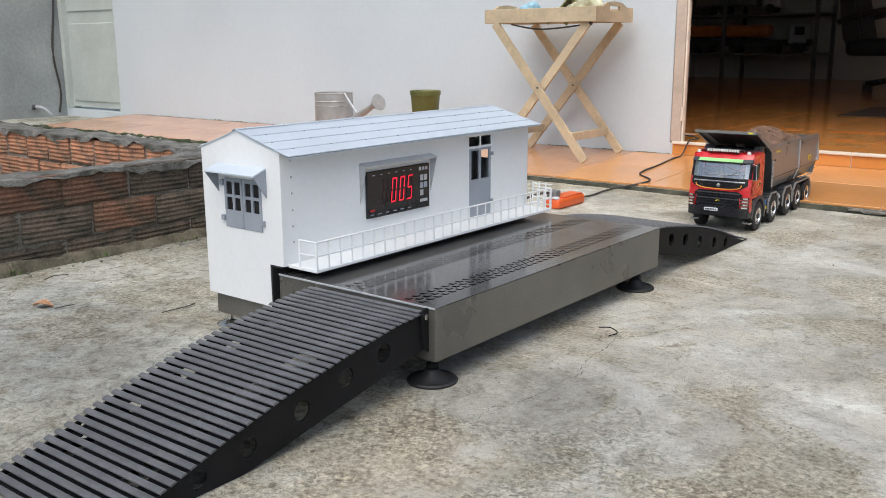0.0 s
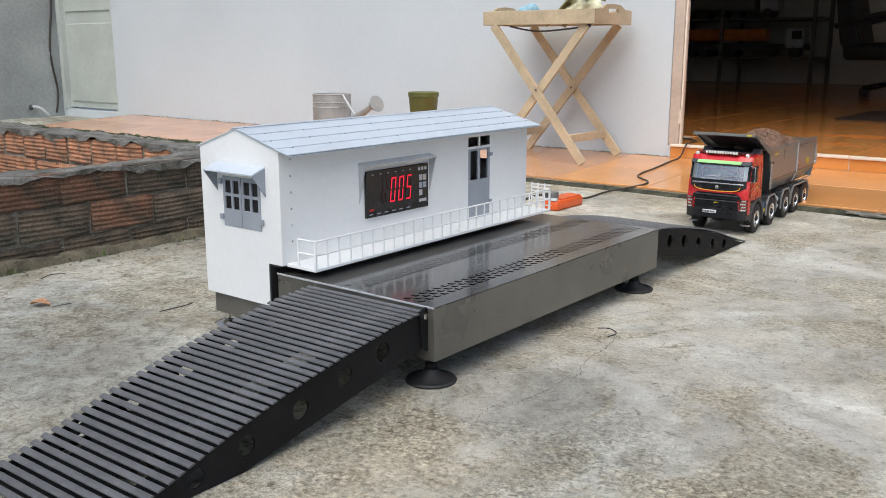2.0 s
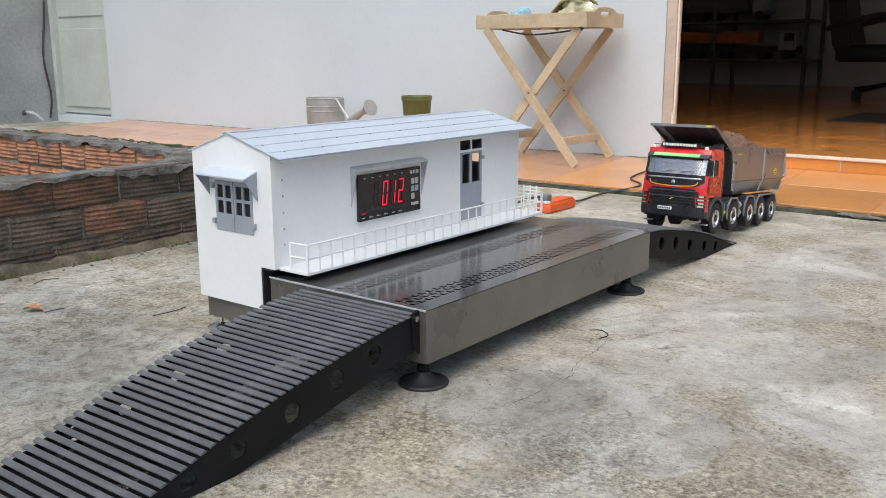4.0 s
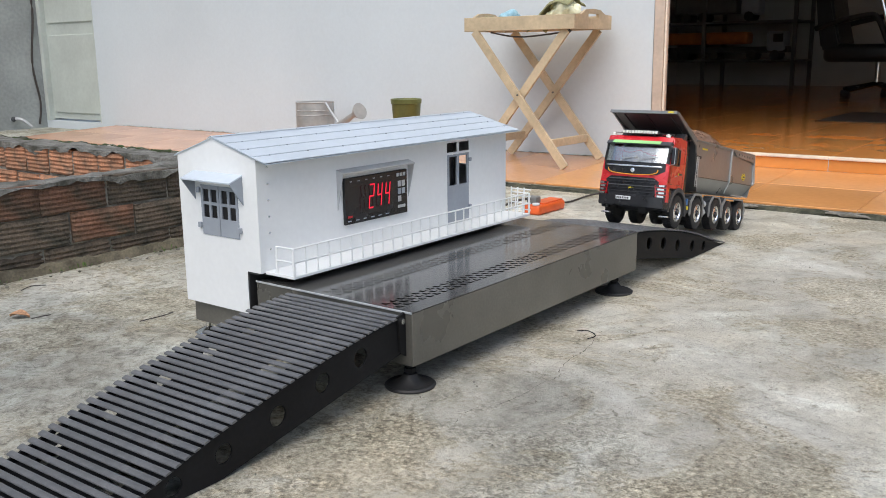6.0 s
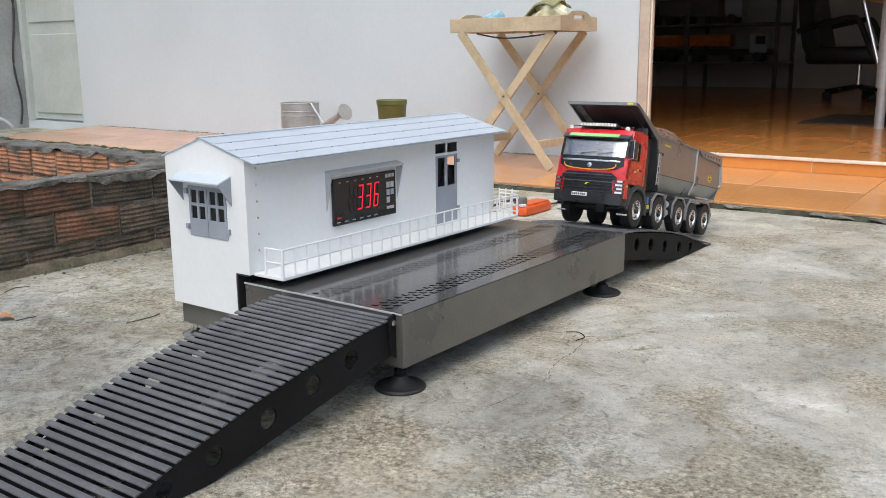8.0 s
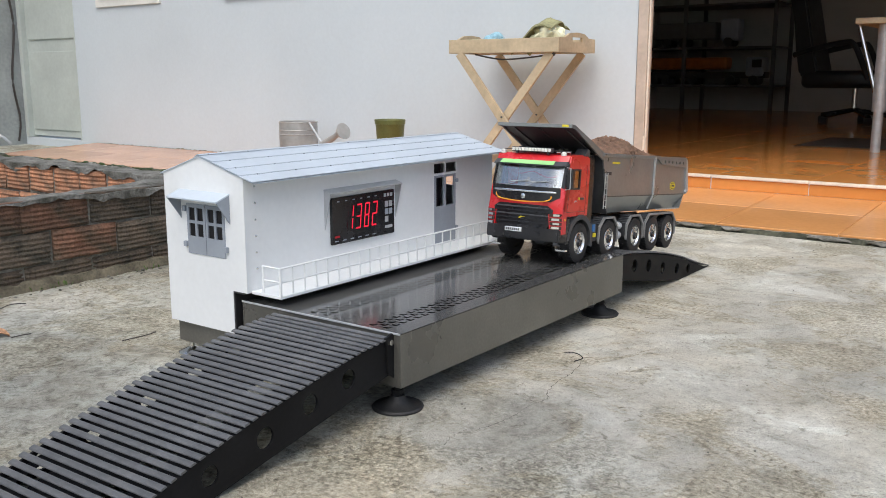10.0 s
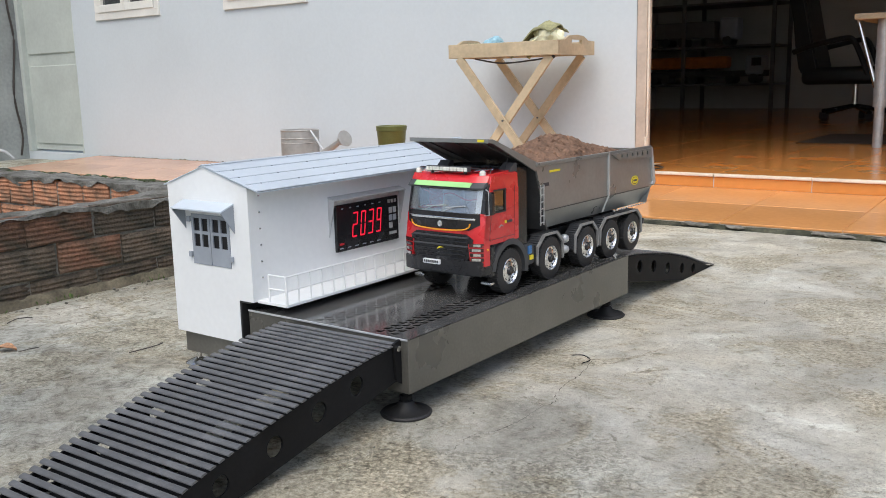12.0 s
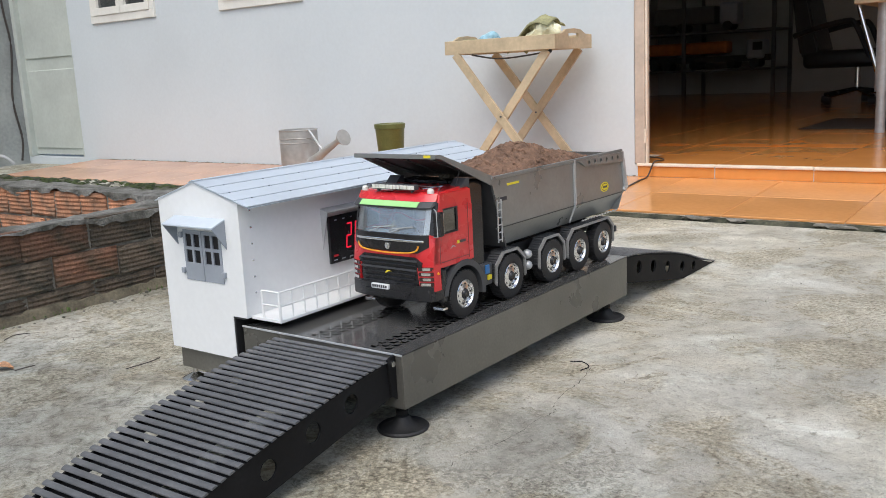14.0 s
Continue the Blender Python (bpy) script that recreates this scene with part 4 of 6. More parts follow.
def segment(y0, y1, z0, z1, upright, place, letter):
    """One bar of a digit on its own spindle: red and glowing on one face, black on the other."""
    cy_, cz_, xc = (y0 + y1) / 2 + ((z0 + z1) / 2 - 0.227) * 0.12, (z0 + z1) / 2, XD + 0.0019
    b = B()
    hy, hz, cut = (y1 - y0) / 2, (z1 - z0) / 2, 0.0012
    if upright:
        pts = ((-hy, -hz + cut), (0, -hz), (hy, -hz + cut), (hy, hz - cut), (0, hz), (-hy, hz - cut))
    else:
        pts = ((-hy + cut, -hz), (hy - cut, -hz), (hy, 0), (hy - cut, hz), (-hy + cut, hz), (-hy, 0))
    prism(b, [(y + z * 0.12, z) for y, z in pts], "x", -0.0004, 0.0004)
    b.transform(Matrix.Translation((xc, cy_, cz_)))
    ob = part("segment", b, LED, disp, "narrow glowing red display bar", at=(xc, cy_, cz_))
    ob.data.materials.append(PLASTIC)
    for f in ob.data.polygons:
        f.material_index = 0 if f.normal.x > 0.5 else 1
    SEGMENTS.append((ob, ob.location.copy(), upright, place, letter))


for place in range(4):
    y0, z0, w, h, t = 0.2465 + 0.0238 * place, 0.227, 0.0150, 0.049, 0.0032
    y1, z1, mid = y0 + w, z0 + h, z0 + h / 2
    for letter, q in (("a", (y0, y1, z1 - t, z1, False)), ("g", (y0, y1, mid - t / 2, mid + t / 2, False)), ("d", (y0, y1, z0, z0 + t, False)),
                      ("f", (y0, y0 + t, mid + 0.0008, z1 - 0.0012, True)), ("b", (y1 - t, y1, mid + 0.0008, z1 - 0.0012, True)),
                      ("e", (y0, y0 + t, z0 + 0.0012, mid - 0.0008, True)), ("c", (y1 - t, y1, z0 + 0.0012, mid - 0.0008, True))):
        segment(*q, place + 1, letter)
segment(0.207, 0.219, 0.2455, 0.2495, False, 0, "g")
part("pilot_lamp", box(B(), XD, XD + 0.001, 0.212, 0.224, 0.216, 0.220), LEDDIM, disp, "dim red pilot lamp")
for k in range(6):
    part("print_bar", box(B(), XD, XD + 0.0005, 0.212 + 0.022 * k, 0.222 + 0.022 * k, 0.2085, 0.2105), GREYP, disp)
    part("print_bar", box(B(), XD, XD + 0.0005, 0.220 + 0.022 * k, 0.226 + 0.022 * k, 0.285, 0.2868), GREYP, disp)
for k in range(3):
    part("print_bar", box(B(), XD, XD + 0.0005, 0.358 + 0.010 * k, 0.365 + 0.010 * k, 0.281, 0.288), SILVER, disp)
for i in range(2):
    for j in range(3):
        if (i, j) != (1, 0):
            part("key", box(B(), XD, XD + 0.0012, 0.361 + 0.0125 * i, 0.371 + 0.0125 * i, 0.229 + 0.0155 * j, 0.241 + 0.0155 * j, 0.0005), SILVER if j != 1 else GREYP, disp, "pale key")
part("print_bar", box(B(), XD, XD + 0.0005, 0.361, 0.384, 0.216, 0.222), SILVER, disp)
# walkway and its railing
WKX = -0.264
wk = part("walkway", box(B(), HX1 + 0.001, WKX, 0.003, 0.763, 0.147, 0.1525, 0.0008), WHITE, hs, "white walkway with a white wire railing")
RT, RM = 0.2005, 0.1765
rail = B()
for z in (RT, RM):
    tube(rail, ((WKX - 0.002, 0.005, z), (WKX - 0.002, 0.761, z)), 0.0017, 6)
    tube(rail, ((WKX - 0.002, 0.005, z), (HX1 + 0.030, 0.005, z)), 0.0017, 6)
    tube(rail, ((WKX - 0.002, 0.761, z), (HX1 + 0.022, 0.761, z)), 0.0017, 6)
part("handrail", rail, WHITE, wk)
for k in range(27):
    y = 0.005 + 0.756 * k / 26
    r = 0.0027 if k in (0, 26) else 0.0016
    part("post", cyl(B(), (WKX - 0.002, y, 0.1525), (WKX - 0.002, y, RT), r, seg=6), WHITE, wk)
for x in (HX1 + 0.030,):
    part("post", cyl(B(), (x, 0.005, 0.1525), (x, 0.005, RT), 0.0023, seg=6), WHITE, wk)
for k in range(3):
    part("post", cyl(B(), (HX1 + 0.022 + 0.018 * k, 0.761, 0.1525), (HX1 + 0.022 + 0.018 * k, 0.761, RT + 0.012), 0.0017, seg=6), WHITE, wk)
steps_b = B()
for k in range(4):
    tube(steps_b, ((HX1 + 0.022, 0.764, 0.160 + 0.016 * k), (WKX, 0.764, 0.160 + 0.016 * k)), 0.0016, 6)
part("end_gate", steps_b, WHITE, wk)
# base
bs = part("base", box(B(), -0.549, -0.380, 0.006, 0.765, 0.027, 0.069, 0.001), DARKMET, hs, "bronze-grey metal base")
for fx in (-0.534, -0.40):
    for fy in (0.022, 0.74):
        f2 = part("foot", lathe(B(), ((0.001, 0), (0.025, 0), (0.026, 0.003), (0.013, 0.009), (0.006, 0.012), (0.0, 0.013)), (fx, fy, 0.0), 24), CHROME, hs, "bright levelling foot", smooth=True)
        part("stem", cyl(B(), (fx, fy, 0.01), (fx, fy, 0.028), 0.005, seg=10), CHROME, f2)


# ---- the tipper truck, built round its own front axle at ground level, nose towards -y ----
truck = thing("tipper_truck", (0, 0, 0), "red five-axle model tipper truck, grey body heaped with soil", "model truck")
R_W = 0.0425
AXLES = (0.0, 0.147, 0.296, 0.405, 0.510)


def mirrored(fn, name, mat, parent, label="", smooth=False):
    """One mesh for each side of the truck."""
    obs = []
    for s in (1, -1):
        b = fn(B())
        if s < 0:
            bmesh.ops.scale(b, vec=(-1, 1, 1), verts=b.verts[:])
            bmesh.ops.reverse_faces(b, faces=b.faces[:])
        obs.append(part(name, b, mat, parent, label, smooth))
    return obs


# chassis
ch = B()
for x in (-0.036, 0.030):
    box(ch, x, x + 0.006, -0.07, 0.585, 0.058, 0.082, 0.001)
for y in (0.07, 0.2, 0.34, 0.46, 0.575):
    box(ch, -0.03, 0.03, y, y + 0.008, 0.060, 0.078)
for y in AXLES:
    cyl(ch, (-0.068, y, R_W), (0.068, y, R_W), 0.006, seg=10)
    box(ch, -0.012, 0.012, y - 0.012, y + 0.012, R_W - 0.012, R_W + 0.012, 0.004)
    for x in (-0.033, 0.033):
        box(ch, x - 0.006, x + 0.006, y - 0.03, y + 0.03, R_W + 0.004, R_W + 0.012, 0.002)
chassis = part("chassis", ch, TRIM, truck, "dark chassis with axles and springs")

# cab
cab = part("cab", box(B(), -0.080, 0.080, -0.078, 0.024, 0.092, 0.098), TRIM, truck, "red cab with a dark grille and green visor strip")


def side(b):
    xo, xi = 0.0885, 0.0855
    prism(b, ((-0.087, 0.100), (0.030, 0.100), (0.030, 0.157), (-0.0868, 0.157)), "x", xi, xo)
    prism(b, ((-0.0868, 0.157), (-0.068, 0.157), (-0.056, 0.201), (-0.0755, 0.201)), "x", xi, xo)
    prism(b, ((-0.0755, 0.201), (0.030, 0.201), (0.028, 0.231), (-0.064, 0.231)), "x", xi - 0.002, xo - 0.001)
    prism(b, ((-0.014, 0.157), (0.030, 0.157), (0.030, 0.201), (-0.014, 0.201)), "x", xi, xo)
    bmesh.ops.remove_doubles(b, verts=b.verts[:], dist=0.00005)
    return b


mirrored(side, "cab_side", REDP, cab)
mirrored(lambda b: prism(b, ((-0.067, 0.157), (-0.014, 0.157), (-0.014, 0.201), (-0.056, 0.201)), "x", 0.0862, 0.0872), "side_window", SIDEGLASS, cab)


def wframe(b):
    for q in (((-0.0685, 0.155), (-0.012, 0.155), (-0.012, 0.158), (-0.0675, 0.158)), ((-0.016, 0.158), (-0.012, 0.158), (-0.012, 0.203), (-0.016, 0.203)), ((-0.058, 0.200), (-0.016, 0.200), (-0.016, 0.203), (-0.057, 0.203))):
        prism(b, q, "x", 0.0878, 0.0892)
    return b


mirrored(wframe, "window_seal", RUBBER, cab)


def seam(b):
    for q in ((-0.0705, -0.0697, 0.104, 0.157), (0.0165, 0.0173, 0.104, 0.205), (-0.0705, 0.017, 0.1085, 0.1093)):
        box(b, 0.0884, 0.0889, q[0], q[1], q[2], q[3])
    return b


mirrored(seam, "door_seam", RUBBER, cab)
mirrored(lambda b: box(b, 0.0885, 0.091, -0.009, 0.006, 0.134, 0.1385, 0.001), "door_handle", TRIM, cab)
mirrored(lambda b: prism(b, ((-0.036, 0.1275), (-0.028, 0.1335), (-0.020, 0.1285), (-0.028, 0.131)), "x", 0.0885, 0.0892), "side_badge", SILVER, cab)
part("cab_rear_wall", box(B(), -0.085, 0.085, 0.027, 0.030, 0.098, 0.230), REDP, cab)
rf = prism(B(), ((-0.066, 0.229), (-0.060, 0.234), (0.022, 0.238), (0.030, 0.233), (0.030, 0.228), (-0.066, 0.226)), "x", -0.0845, 0.0845)
bmesh.ops.bevel(rf, geom=rf.edges[:], offset=0.0025, segments=2, affect="EDGES")
roof_t = part("roof", rf, REDP, cab, smooth=True)
part("cab_floor", box(B(), -0.084, 0.084, -0.076, 0.026, 0.099, 0.104), TRIM, cab)
# front
fp = B()
box(fp, -0.0885, 0.0885, -0.0900, -0.0860, 0.098, 0.152, 0.0018)
front = part("front_panel", fp, REDP, cab)
mirrored(lambda b: prism(b, ((0.0790, -0.0895), (0.0885, -0.0868), (0.0885, -0.078), (0.0790, -0.084)), "z", 0.098, 0.158), "corner_panel", REDP, cab)
part("front_mask", prism(B(), ((-0.080, 0.158), (-0.081, 0.138), (-0.062, 0.128), (0.062, 0.128), (0.081, 0.138), (0.080, 0.158)), "y", -0.0925, -0.0895), PLASTIC, front, "black band under the windscreen")
part("chrome_strip", box(B(), -0.074, 0.074, -0.0945, -0.0915, 0.1455, 0.1500, 0.001), CHROME, front)
part("badge", lathe(B(), ((0.0, 0.0), (0.0055, 0.0), (0.0055, 0.002), (0.0, 0.003)), (0, 0, 0), 16), CHROME, front, "plain round badge").matrix_basis = pose(0, -0.0925, 0.137, 90)
part("trim_pipe", tube(B(), smooth_path(((-0.066, -0.0955, 0.1405), (-0.062, -0.0955, 0.133), (-0.045, -0.0965, 0.1285), (0, -0.0965, 0.1262), (0.045, -0.0965, 0.1285), (0.062, -0.0955, 0.133), (0.066, -0.0955, 0.1405))), 0.0014, 6), ORANGE, front, "orange-yellow curved trim")
gr = B()
prism(gr, ((-0.052, 0.066), (0.052, 0.066), (0.062, 0.078), (0.070, 0.112), (0.056, 0.1205), (-0.056, 0.1205), (-0.070, 0.112), (-0.062, 0.078)), "y", -0.0925, -0.086)
grille = part("grille", gr, PLASTIC, cab, "black slatted grille")
for k in range(6):
    z = 0.0755 + 0.0078 * k
    wv = 0.054 + 0.0025 * min(k, 3)
    part("grille_bar", box(B(), -wv, wv, -0.0965, -0.0915, z - 0.0014, z + 0.0014, 0.0006), TRIM if k in (3, 5) else PLASTIC, grille)
part("grille_mark", prism(B(), ((-0.006, 0.091), (-0.001, 0.0955), (0.009, 0.0945), (0.002, 0.0938), (-0.003, 0.091)), "y", -0.0980, -0.0964), YELLOW, grille, "small yellow mark")
bmp = B()
prism(bmp, ((-0.0895, -0.078), (-0.086, -0.094), (-0.06, -0.0985), (0.06, -0.0985), (0.086, -0.094), (0.0895, -0.078), (0.0895, -0.062), (-0.0895, -0.062)), "z", 0.047, 0.074)
bmesh.ops.bevel(bmp, geom=bmp.edges[:], offset=0.002, segments=2, affect="EDGES")
bumper = part("bumper", bmp, PLASTIC, truck, "dark bumper with a number plate")
part("bumper_insert", prism(B(), ((-0.05, 0.0625), (-0.042, 0.051), (0.042, 0.051), (0.05, 0.0625)), "y", -0.1005, -0.0975), PLASTIC, bumper)
plate = part("number_plate", box(B(), -0.034, 0.004, -0.1030, -0.0975, 0.0630, 0.0715, 0.0006), PLATEW, bumper, "small white plate with dark bars")
for k in range(7):
    part("print_bar", box(B(), -0.0315 + 0.0048 * k, -0.0282 + 0.0048 * k, -0.1034, -0.1029, 0.0650, 0.0697), INK, plate)


def lampb(b):
    vs = [b.verts.new(p) for p in ((0.066, -0.0940, 0.064), (0.0890, -0.0870, 0.064), (0.0898, -0.070, 0.064), (0.066, -0.080, 0.064), (0.062, -0.0945, 0.104), (0.0890, -0.0890, 0.108), (0.0898, -0.072, 0.108), (0.062, -0.080, 0.104))]
    for q in ((3, 2, 1, 0), (4, 5, 6, 7), (0, 1, 5, 4), (1, 2, 6, 5), (2, 3, 7, 6), (3, 0, 4, 7)):
        b.faces.new([vs[k] for k in q])
    bmesh.ops.recalc_face_normals(b, faces=b.faces[:])
    return b


lamps = mirrored(lampb, "headlight", REDP, cab, "red headlight surround with clear lenses")
for s, lp in zip((1, -1), lamps):
    for k in range(4):
        z = 0.0735 + 0.0086 * k
        b = B()
        xl = 0.0675 - 0.0010 * k
        prism(b, ((xl, -0.0962), (0.0860, -0.0908), (0.0885, -0.0885), (xl, -0.0915)), "z", z, z + 0.0062)
        if s < 0:
            bmesh.ops.scale(b, vec=(-1, 1, 1), verts=b.verts[:])
            bmesh.ops.reverse_faces(b, faces=b.faces[:])
        part("lens", b, LAMPDARK, lp, "dark smoked lamp lens")
        b = B()
        ya, yb = (-0.0962 + 0.0054 * (q - xl) / (0.0860 - xl) for q in (0.070, 0.0845))
        prism(b, ((0.070 + 0.003 * (k % 2), ya - 0.0005), (0.0845, yb - 0.0005), (0.0845, yb + 0.002), (0.070 + 0.003 * (k % 2), ya + 0.002)), "z", z + 0.0009, z + 0.0054)
        if s < 0:
            bmesh.ops.scale(b, vec=(-1, 1, 1), verts=b.verts[:])
            bmesh.ops.reverse_faces(b, faces=b.faces[:])
        part("reflector", b, CHROME, lp, "bright lamp reflector")
mirrored(lambda b: ball(b, (0.0895, -0.078, 0.093), 0.0026, 1), "indicator", ORANGE, cab)
# windscreen, wipers, visor
ws = B()
prism(ws, ((-0.0880, 0.158), (-0.0870, 0.158), (-0.0745, 0.214), (-0.0755, 0.214)), "x", -0.0815, 0.0815)
part("windscreen", ws, WINDSCREEN, cab, "clear windscreen with sky reflections")
mirrored(lambda b: prism(b, ((-0.0885, 0.157), (-0.082, 0.157), (-0.070, 0.216), (-0.0762, 0.216)), "x", 0.0800, 0.0868), "pillar", PLASTIC, cab)
for s in (-1, 1):
    part("wiper", tube(B(), ((0.022 * s - 0.02, -0.0915, 0.1585), (0.022 * s + 0.002, -0.0900, 0.168), (0.022 * s + 0.028, -0.0880, 0.1735)), 0.0007, 5), SILVER, cab)
    part("wiper", tube(B(), ((0.022 * s - 0.012, -0.0905, 0.1675), (0.022 * s + 0.032, -0.0885, 0.1720)), 0.0009, 5), SILVER, cab)
vs_ = prism(B(), ((-0.0750, 0.2120), (-0.0885, 0.2060), (-0.0900, 0.2080), (-0.0770, 0.2195), (-0.0690, 0.2205)), "x", -0.0855, 0.0855)
bmesh.ops.bevel(vs_, geom=vs_.edges[:], offset=0.0015, segments=2, affect="EDGES")
visor = part("sun_visor", vs_, TRIM, cab, "smoky sun visor with a green strip")
part("visor_strip", prism(B(), ((-0.0888, 0.2098), (-0.0790, 0.2185), (-0.0797, 0.2193), (-0.0895, 0.2106)), "x", -0.064, 0.062), GREEN, visor, "light green strip")
part("roof_brow", prism(B(), ((-0.0768, 0.2190), (-0.0655, 0.2320), (-0.0580, 0.2320), (-0.0580, 0.2190)), "x", -0.0850, 0.0850), REDP, cab)
# roof fittings
bar = part("light_bar", box(B(), -0.047, 0.047, -0.071, -0.060, 0.2385, 0.2490, 0.001), TRIM, truck, "white roof light bar")
for k in range(12):
    part("lamp", box(B(), -0.0455 + 0.0077 * k, -0.0388 + 0.0077 * k, -0.0728, -0.0708, 0.2400, 0.2478, 0.0006), LAMPGL, bar)
for x in (-0.038, 0.036):
    part("bracket", box(B(), x, x + 0.003, -0.068, -0.062, 0.234, 0.239), TRIM, bar)
for x in (-0.074, 0.070):
    part("beacon", lathe(B(), ((0.0, 0), (0.006, 0), (0.006, 0.006), (0.003, 0.0095), (0.0, 0.010)), (x, -0.058, 0.2325), 14), LAMPGL, truck, "small pale roof beacon", smooth=True)
part("roof_rail", tube(B(), ((-0.08, -0.05, 0.2365), (-0.08, -0.045, 0.243), (0.08, -0.045, 0.243), (0.08, -0.05, 0.2365)), 0.0012, 6), TRIM, truck)
mirrored(lambda b: prism(b, ((0.004, 0.233), (0.031, 0.233), (0.031, 0.250), (0.022, 0.251)), "x", 0.060, 0.0845), "air_deflector", TRIM, truck, "dark wedge behind the cab roof")
mirrored(lambda b: box(b, 0.0885, 0.0893, -0.0165, -0.0105, 0.1335, 0.1390), "door_sticker", YELLOW, truck, "small yellow door sticker")
part("horn", tube(B(), ((0.052, -0.056, 0.2395), (0.066, -0.02, 0.2405)), 0.0017, 8), CHROME, truck)
part("antenna", tube(B(), ((0.078, 0.0, 0.235), (0.080, 0.012, 0.272)), 0.0007, 5), RUBBER, truck)


def mirror(b):
    box(b, 0.0925, 0.1075, -0.0870, -0.0735, 0.1570, 0.2030, 0.003)
    return b


part("wing_mirror", mirror(B()), PLASTIC, cab, "black wing mirror on silver arms")
part("mirror_glass", box(B(), 0.0940, 0.1060, -0.0735, -0.0727, 0.160, 0.200), CHROME, cab)
part("mirror_arm", (lambda b: tube(b, ((0.087, -0.073, 0.206), (0.103, -0.088, 0.205), (0.104, -0.0885, 0.158), (0.088, -0.078, 0.155)), 0.0012, 6))(B()), SILVER, cab)
# inside the cab
part("dashboard", box(B(), -0.08, 0.08, -0.080, -0.055, 0.125, 0.156, 0.004), TRIM, cab)
part("rear_lining", box(B(), -0.082, 0.082, 0.0235, 0.0262, 0.105, 0.226), CABIN, cab)
part("roof_lining", box(B(), -0.082, 0.082, -0.060, 0.0230, 0.222, 0.2245), CABIN, cab)
part("dash_papers", box(B(), -0.055, -0.010, -0.078, -0.060, 0.1562, 0.1580), PLATEW, cab)
for x in (-0.045, 0.045):
    st = B()
    box(st, x - 0.024, x + 0.024, -0.03, 0.012, 0.120, 0.132, 0.004)
    box(st, x - 0.022, x + 0.022, 0.006, 0.018, 0.130, 0.195, 0.005)
    part("seat", st, SKIN if x > 0 else CABIN, cab)
for x in (-0.045, 0.045):
    part("headrest", box(B(), x - 0.012, x + 0.012, 0.006, 0.016, 0.196, 0.210, 0.003), SKIN if x > 0 else CABIN, cab)
part("dash_ornament", cyl(B(), (-0.004, -0.070, 0.156), (-0.004, -0.068, 0.179), 0.010, 0.002, 10), WOOD, cab, "small tan ornament on the dashboard")
# white strips added to imitate bright reflections at the windscreen's sides
for s in (-1, 1):
    part("inner_pillar", prism(B(), ((-0.083, 0.158), (-0.074, 0.158), (-0.063, 0.208), (-0.072, 0.208)), "x", 0.074 * s - 0.006, 0.074 * s + 0.006), PLATEW, cab, "pale strip imitating a reflection at the windscreen edge")
part("curtain_cord", tube(B(), smooth_path(((-0.062, -0.060, 0.196), (-0.030, -0.058, 0.186), (0.0, -0.058, 0.192), (0.035, -0.058, 0.180), (0.066, -0.060, 0.186))), 0.0014, 6), REDP, cab, "red cord across the cab")
part("steering_wheel", lathe(B(), ((0.016, -0.0015), (0.0185, 0), (0.016, 0.0015), (0.0135, 0)), (0, 0, 0), 20), RUBBER, cab).matrix_basis = pose(0.045, -0.048, 0.160, -55)


# low cab: all above the window sill is drawn in
def lower(z):
    return z if z < 0.157 else 0.157 + (z - 0.157) * 0.88


for ob in truck.children_recursive:
    if ob.name.split(".")[0] in ("wing_mirror", "mirror_glass", "mirror_arm", "seat", "headrest", "rear_lining", "cab_rear_wall", "light_bar", "lamp", "bracket", "beacon", "roof_rail", "horn", "antenna", "air_deflector"):
        for v in ob.data.vertices:
            v.co.z = lower(v.co.z)
# the cab's nose bows back towards its corners
for ob in (*cab.children_recursive, bumper, *bumper.children_recursive):
    if ob.name.split(".")[0] in ("wing_mirror", "mirror_glass", "mirror_arm", "badge", "steering_wheel", "seat", "headrest", "rear_lining", "cab_rear_wall"):
        continue
    b = B()
    b.from_mesh(ob.data)
    for v in b.verts:
        v.co.z = lower(v.co.z)
    for x in (-0.080, -0.070, -0.060, -0.048, 0.048, 0.060, 0.070, 0.080):
        bmesh.ops.bisect_plane(b, geom=b.verts[:] + b.edges[:] + b.faces[:], plane_co=(x, 0, 0), plane_no=(1, 0, 0))
    for v in b.verts:
        bow = 3.0 + 6.0 * min(1.0, max(0.0, (v.co.z - 0.105) / 0.03))
        v.co.y += bow * max(0.0, abs(v.co.x) - 0.050) ** 2 * min(1.0, max(0.0, (-0.045 - v.co.y) / 0.03))
    b.to_mesh(ob.data)
    b.free()
    ob.data.shade_smooth()
    ob.data.set_sharp_from_angle(angle=radians(32))


# arches, steps, fuel tank
def arch(b, cy, a0, a1, r0, r1, x0, x1, n=12):
    pts = [(cy - r1 * math.cos(radians(a0 + (a1 - a0) * i / n)), R_W + r1 * math.sin(radians(a0 + (a1 - a0) * i / n))) for i in range(n + 1)]
    pts += [(cy - r0 * math.cos(radians(a1 - (a1 - a0) * i / n)), R_W + r0 * math.sin(radians(a1 - (a1 - a0) * i / n))) for i in range(n + 1)]
    return prism(b, pts, "x", x0, x1)


mirrored(lambda b: arch(b, 0.0, 8, 190, 0.0500, 0.0605, 0.062, 0.0905), "wheel_arch", TRIM, truck, "dark grey front wheel arch", True)
mirrored(lambda b: box(b, 0.070, 0.0895, -0.064, -0.049, 0.040, 0.098, 0.003), "step_panel", PLASTIC, truck)
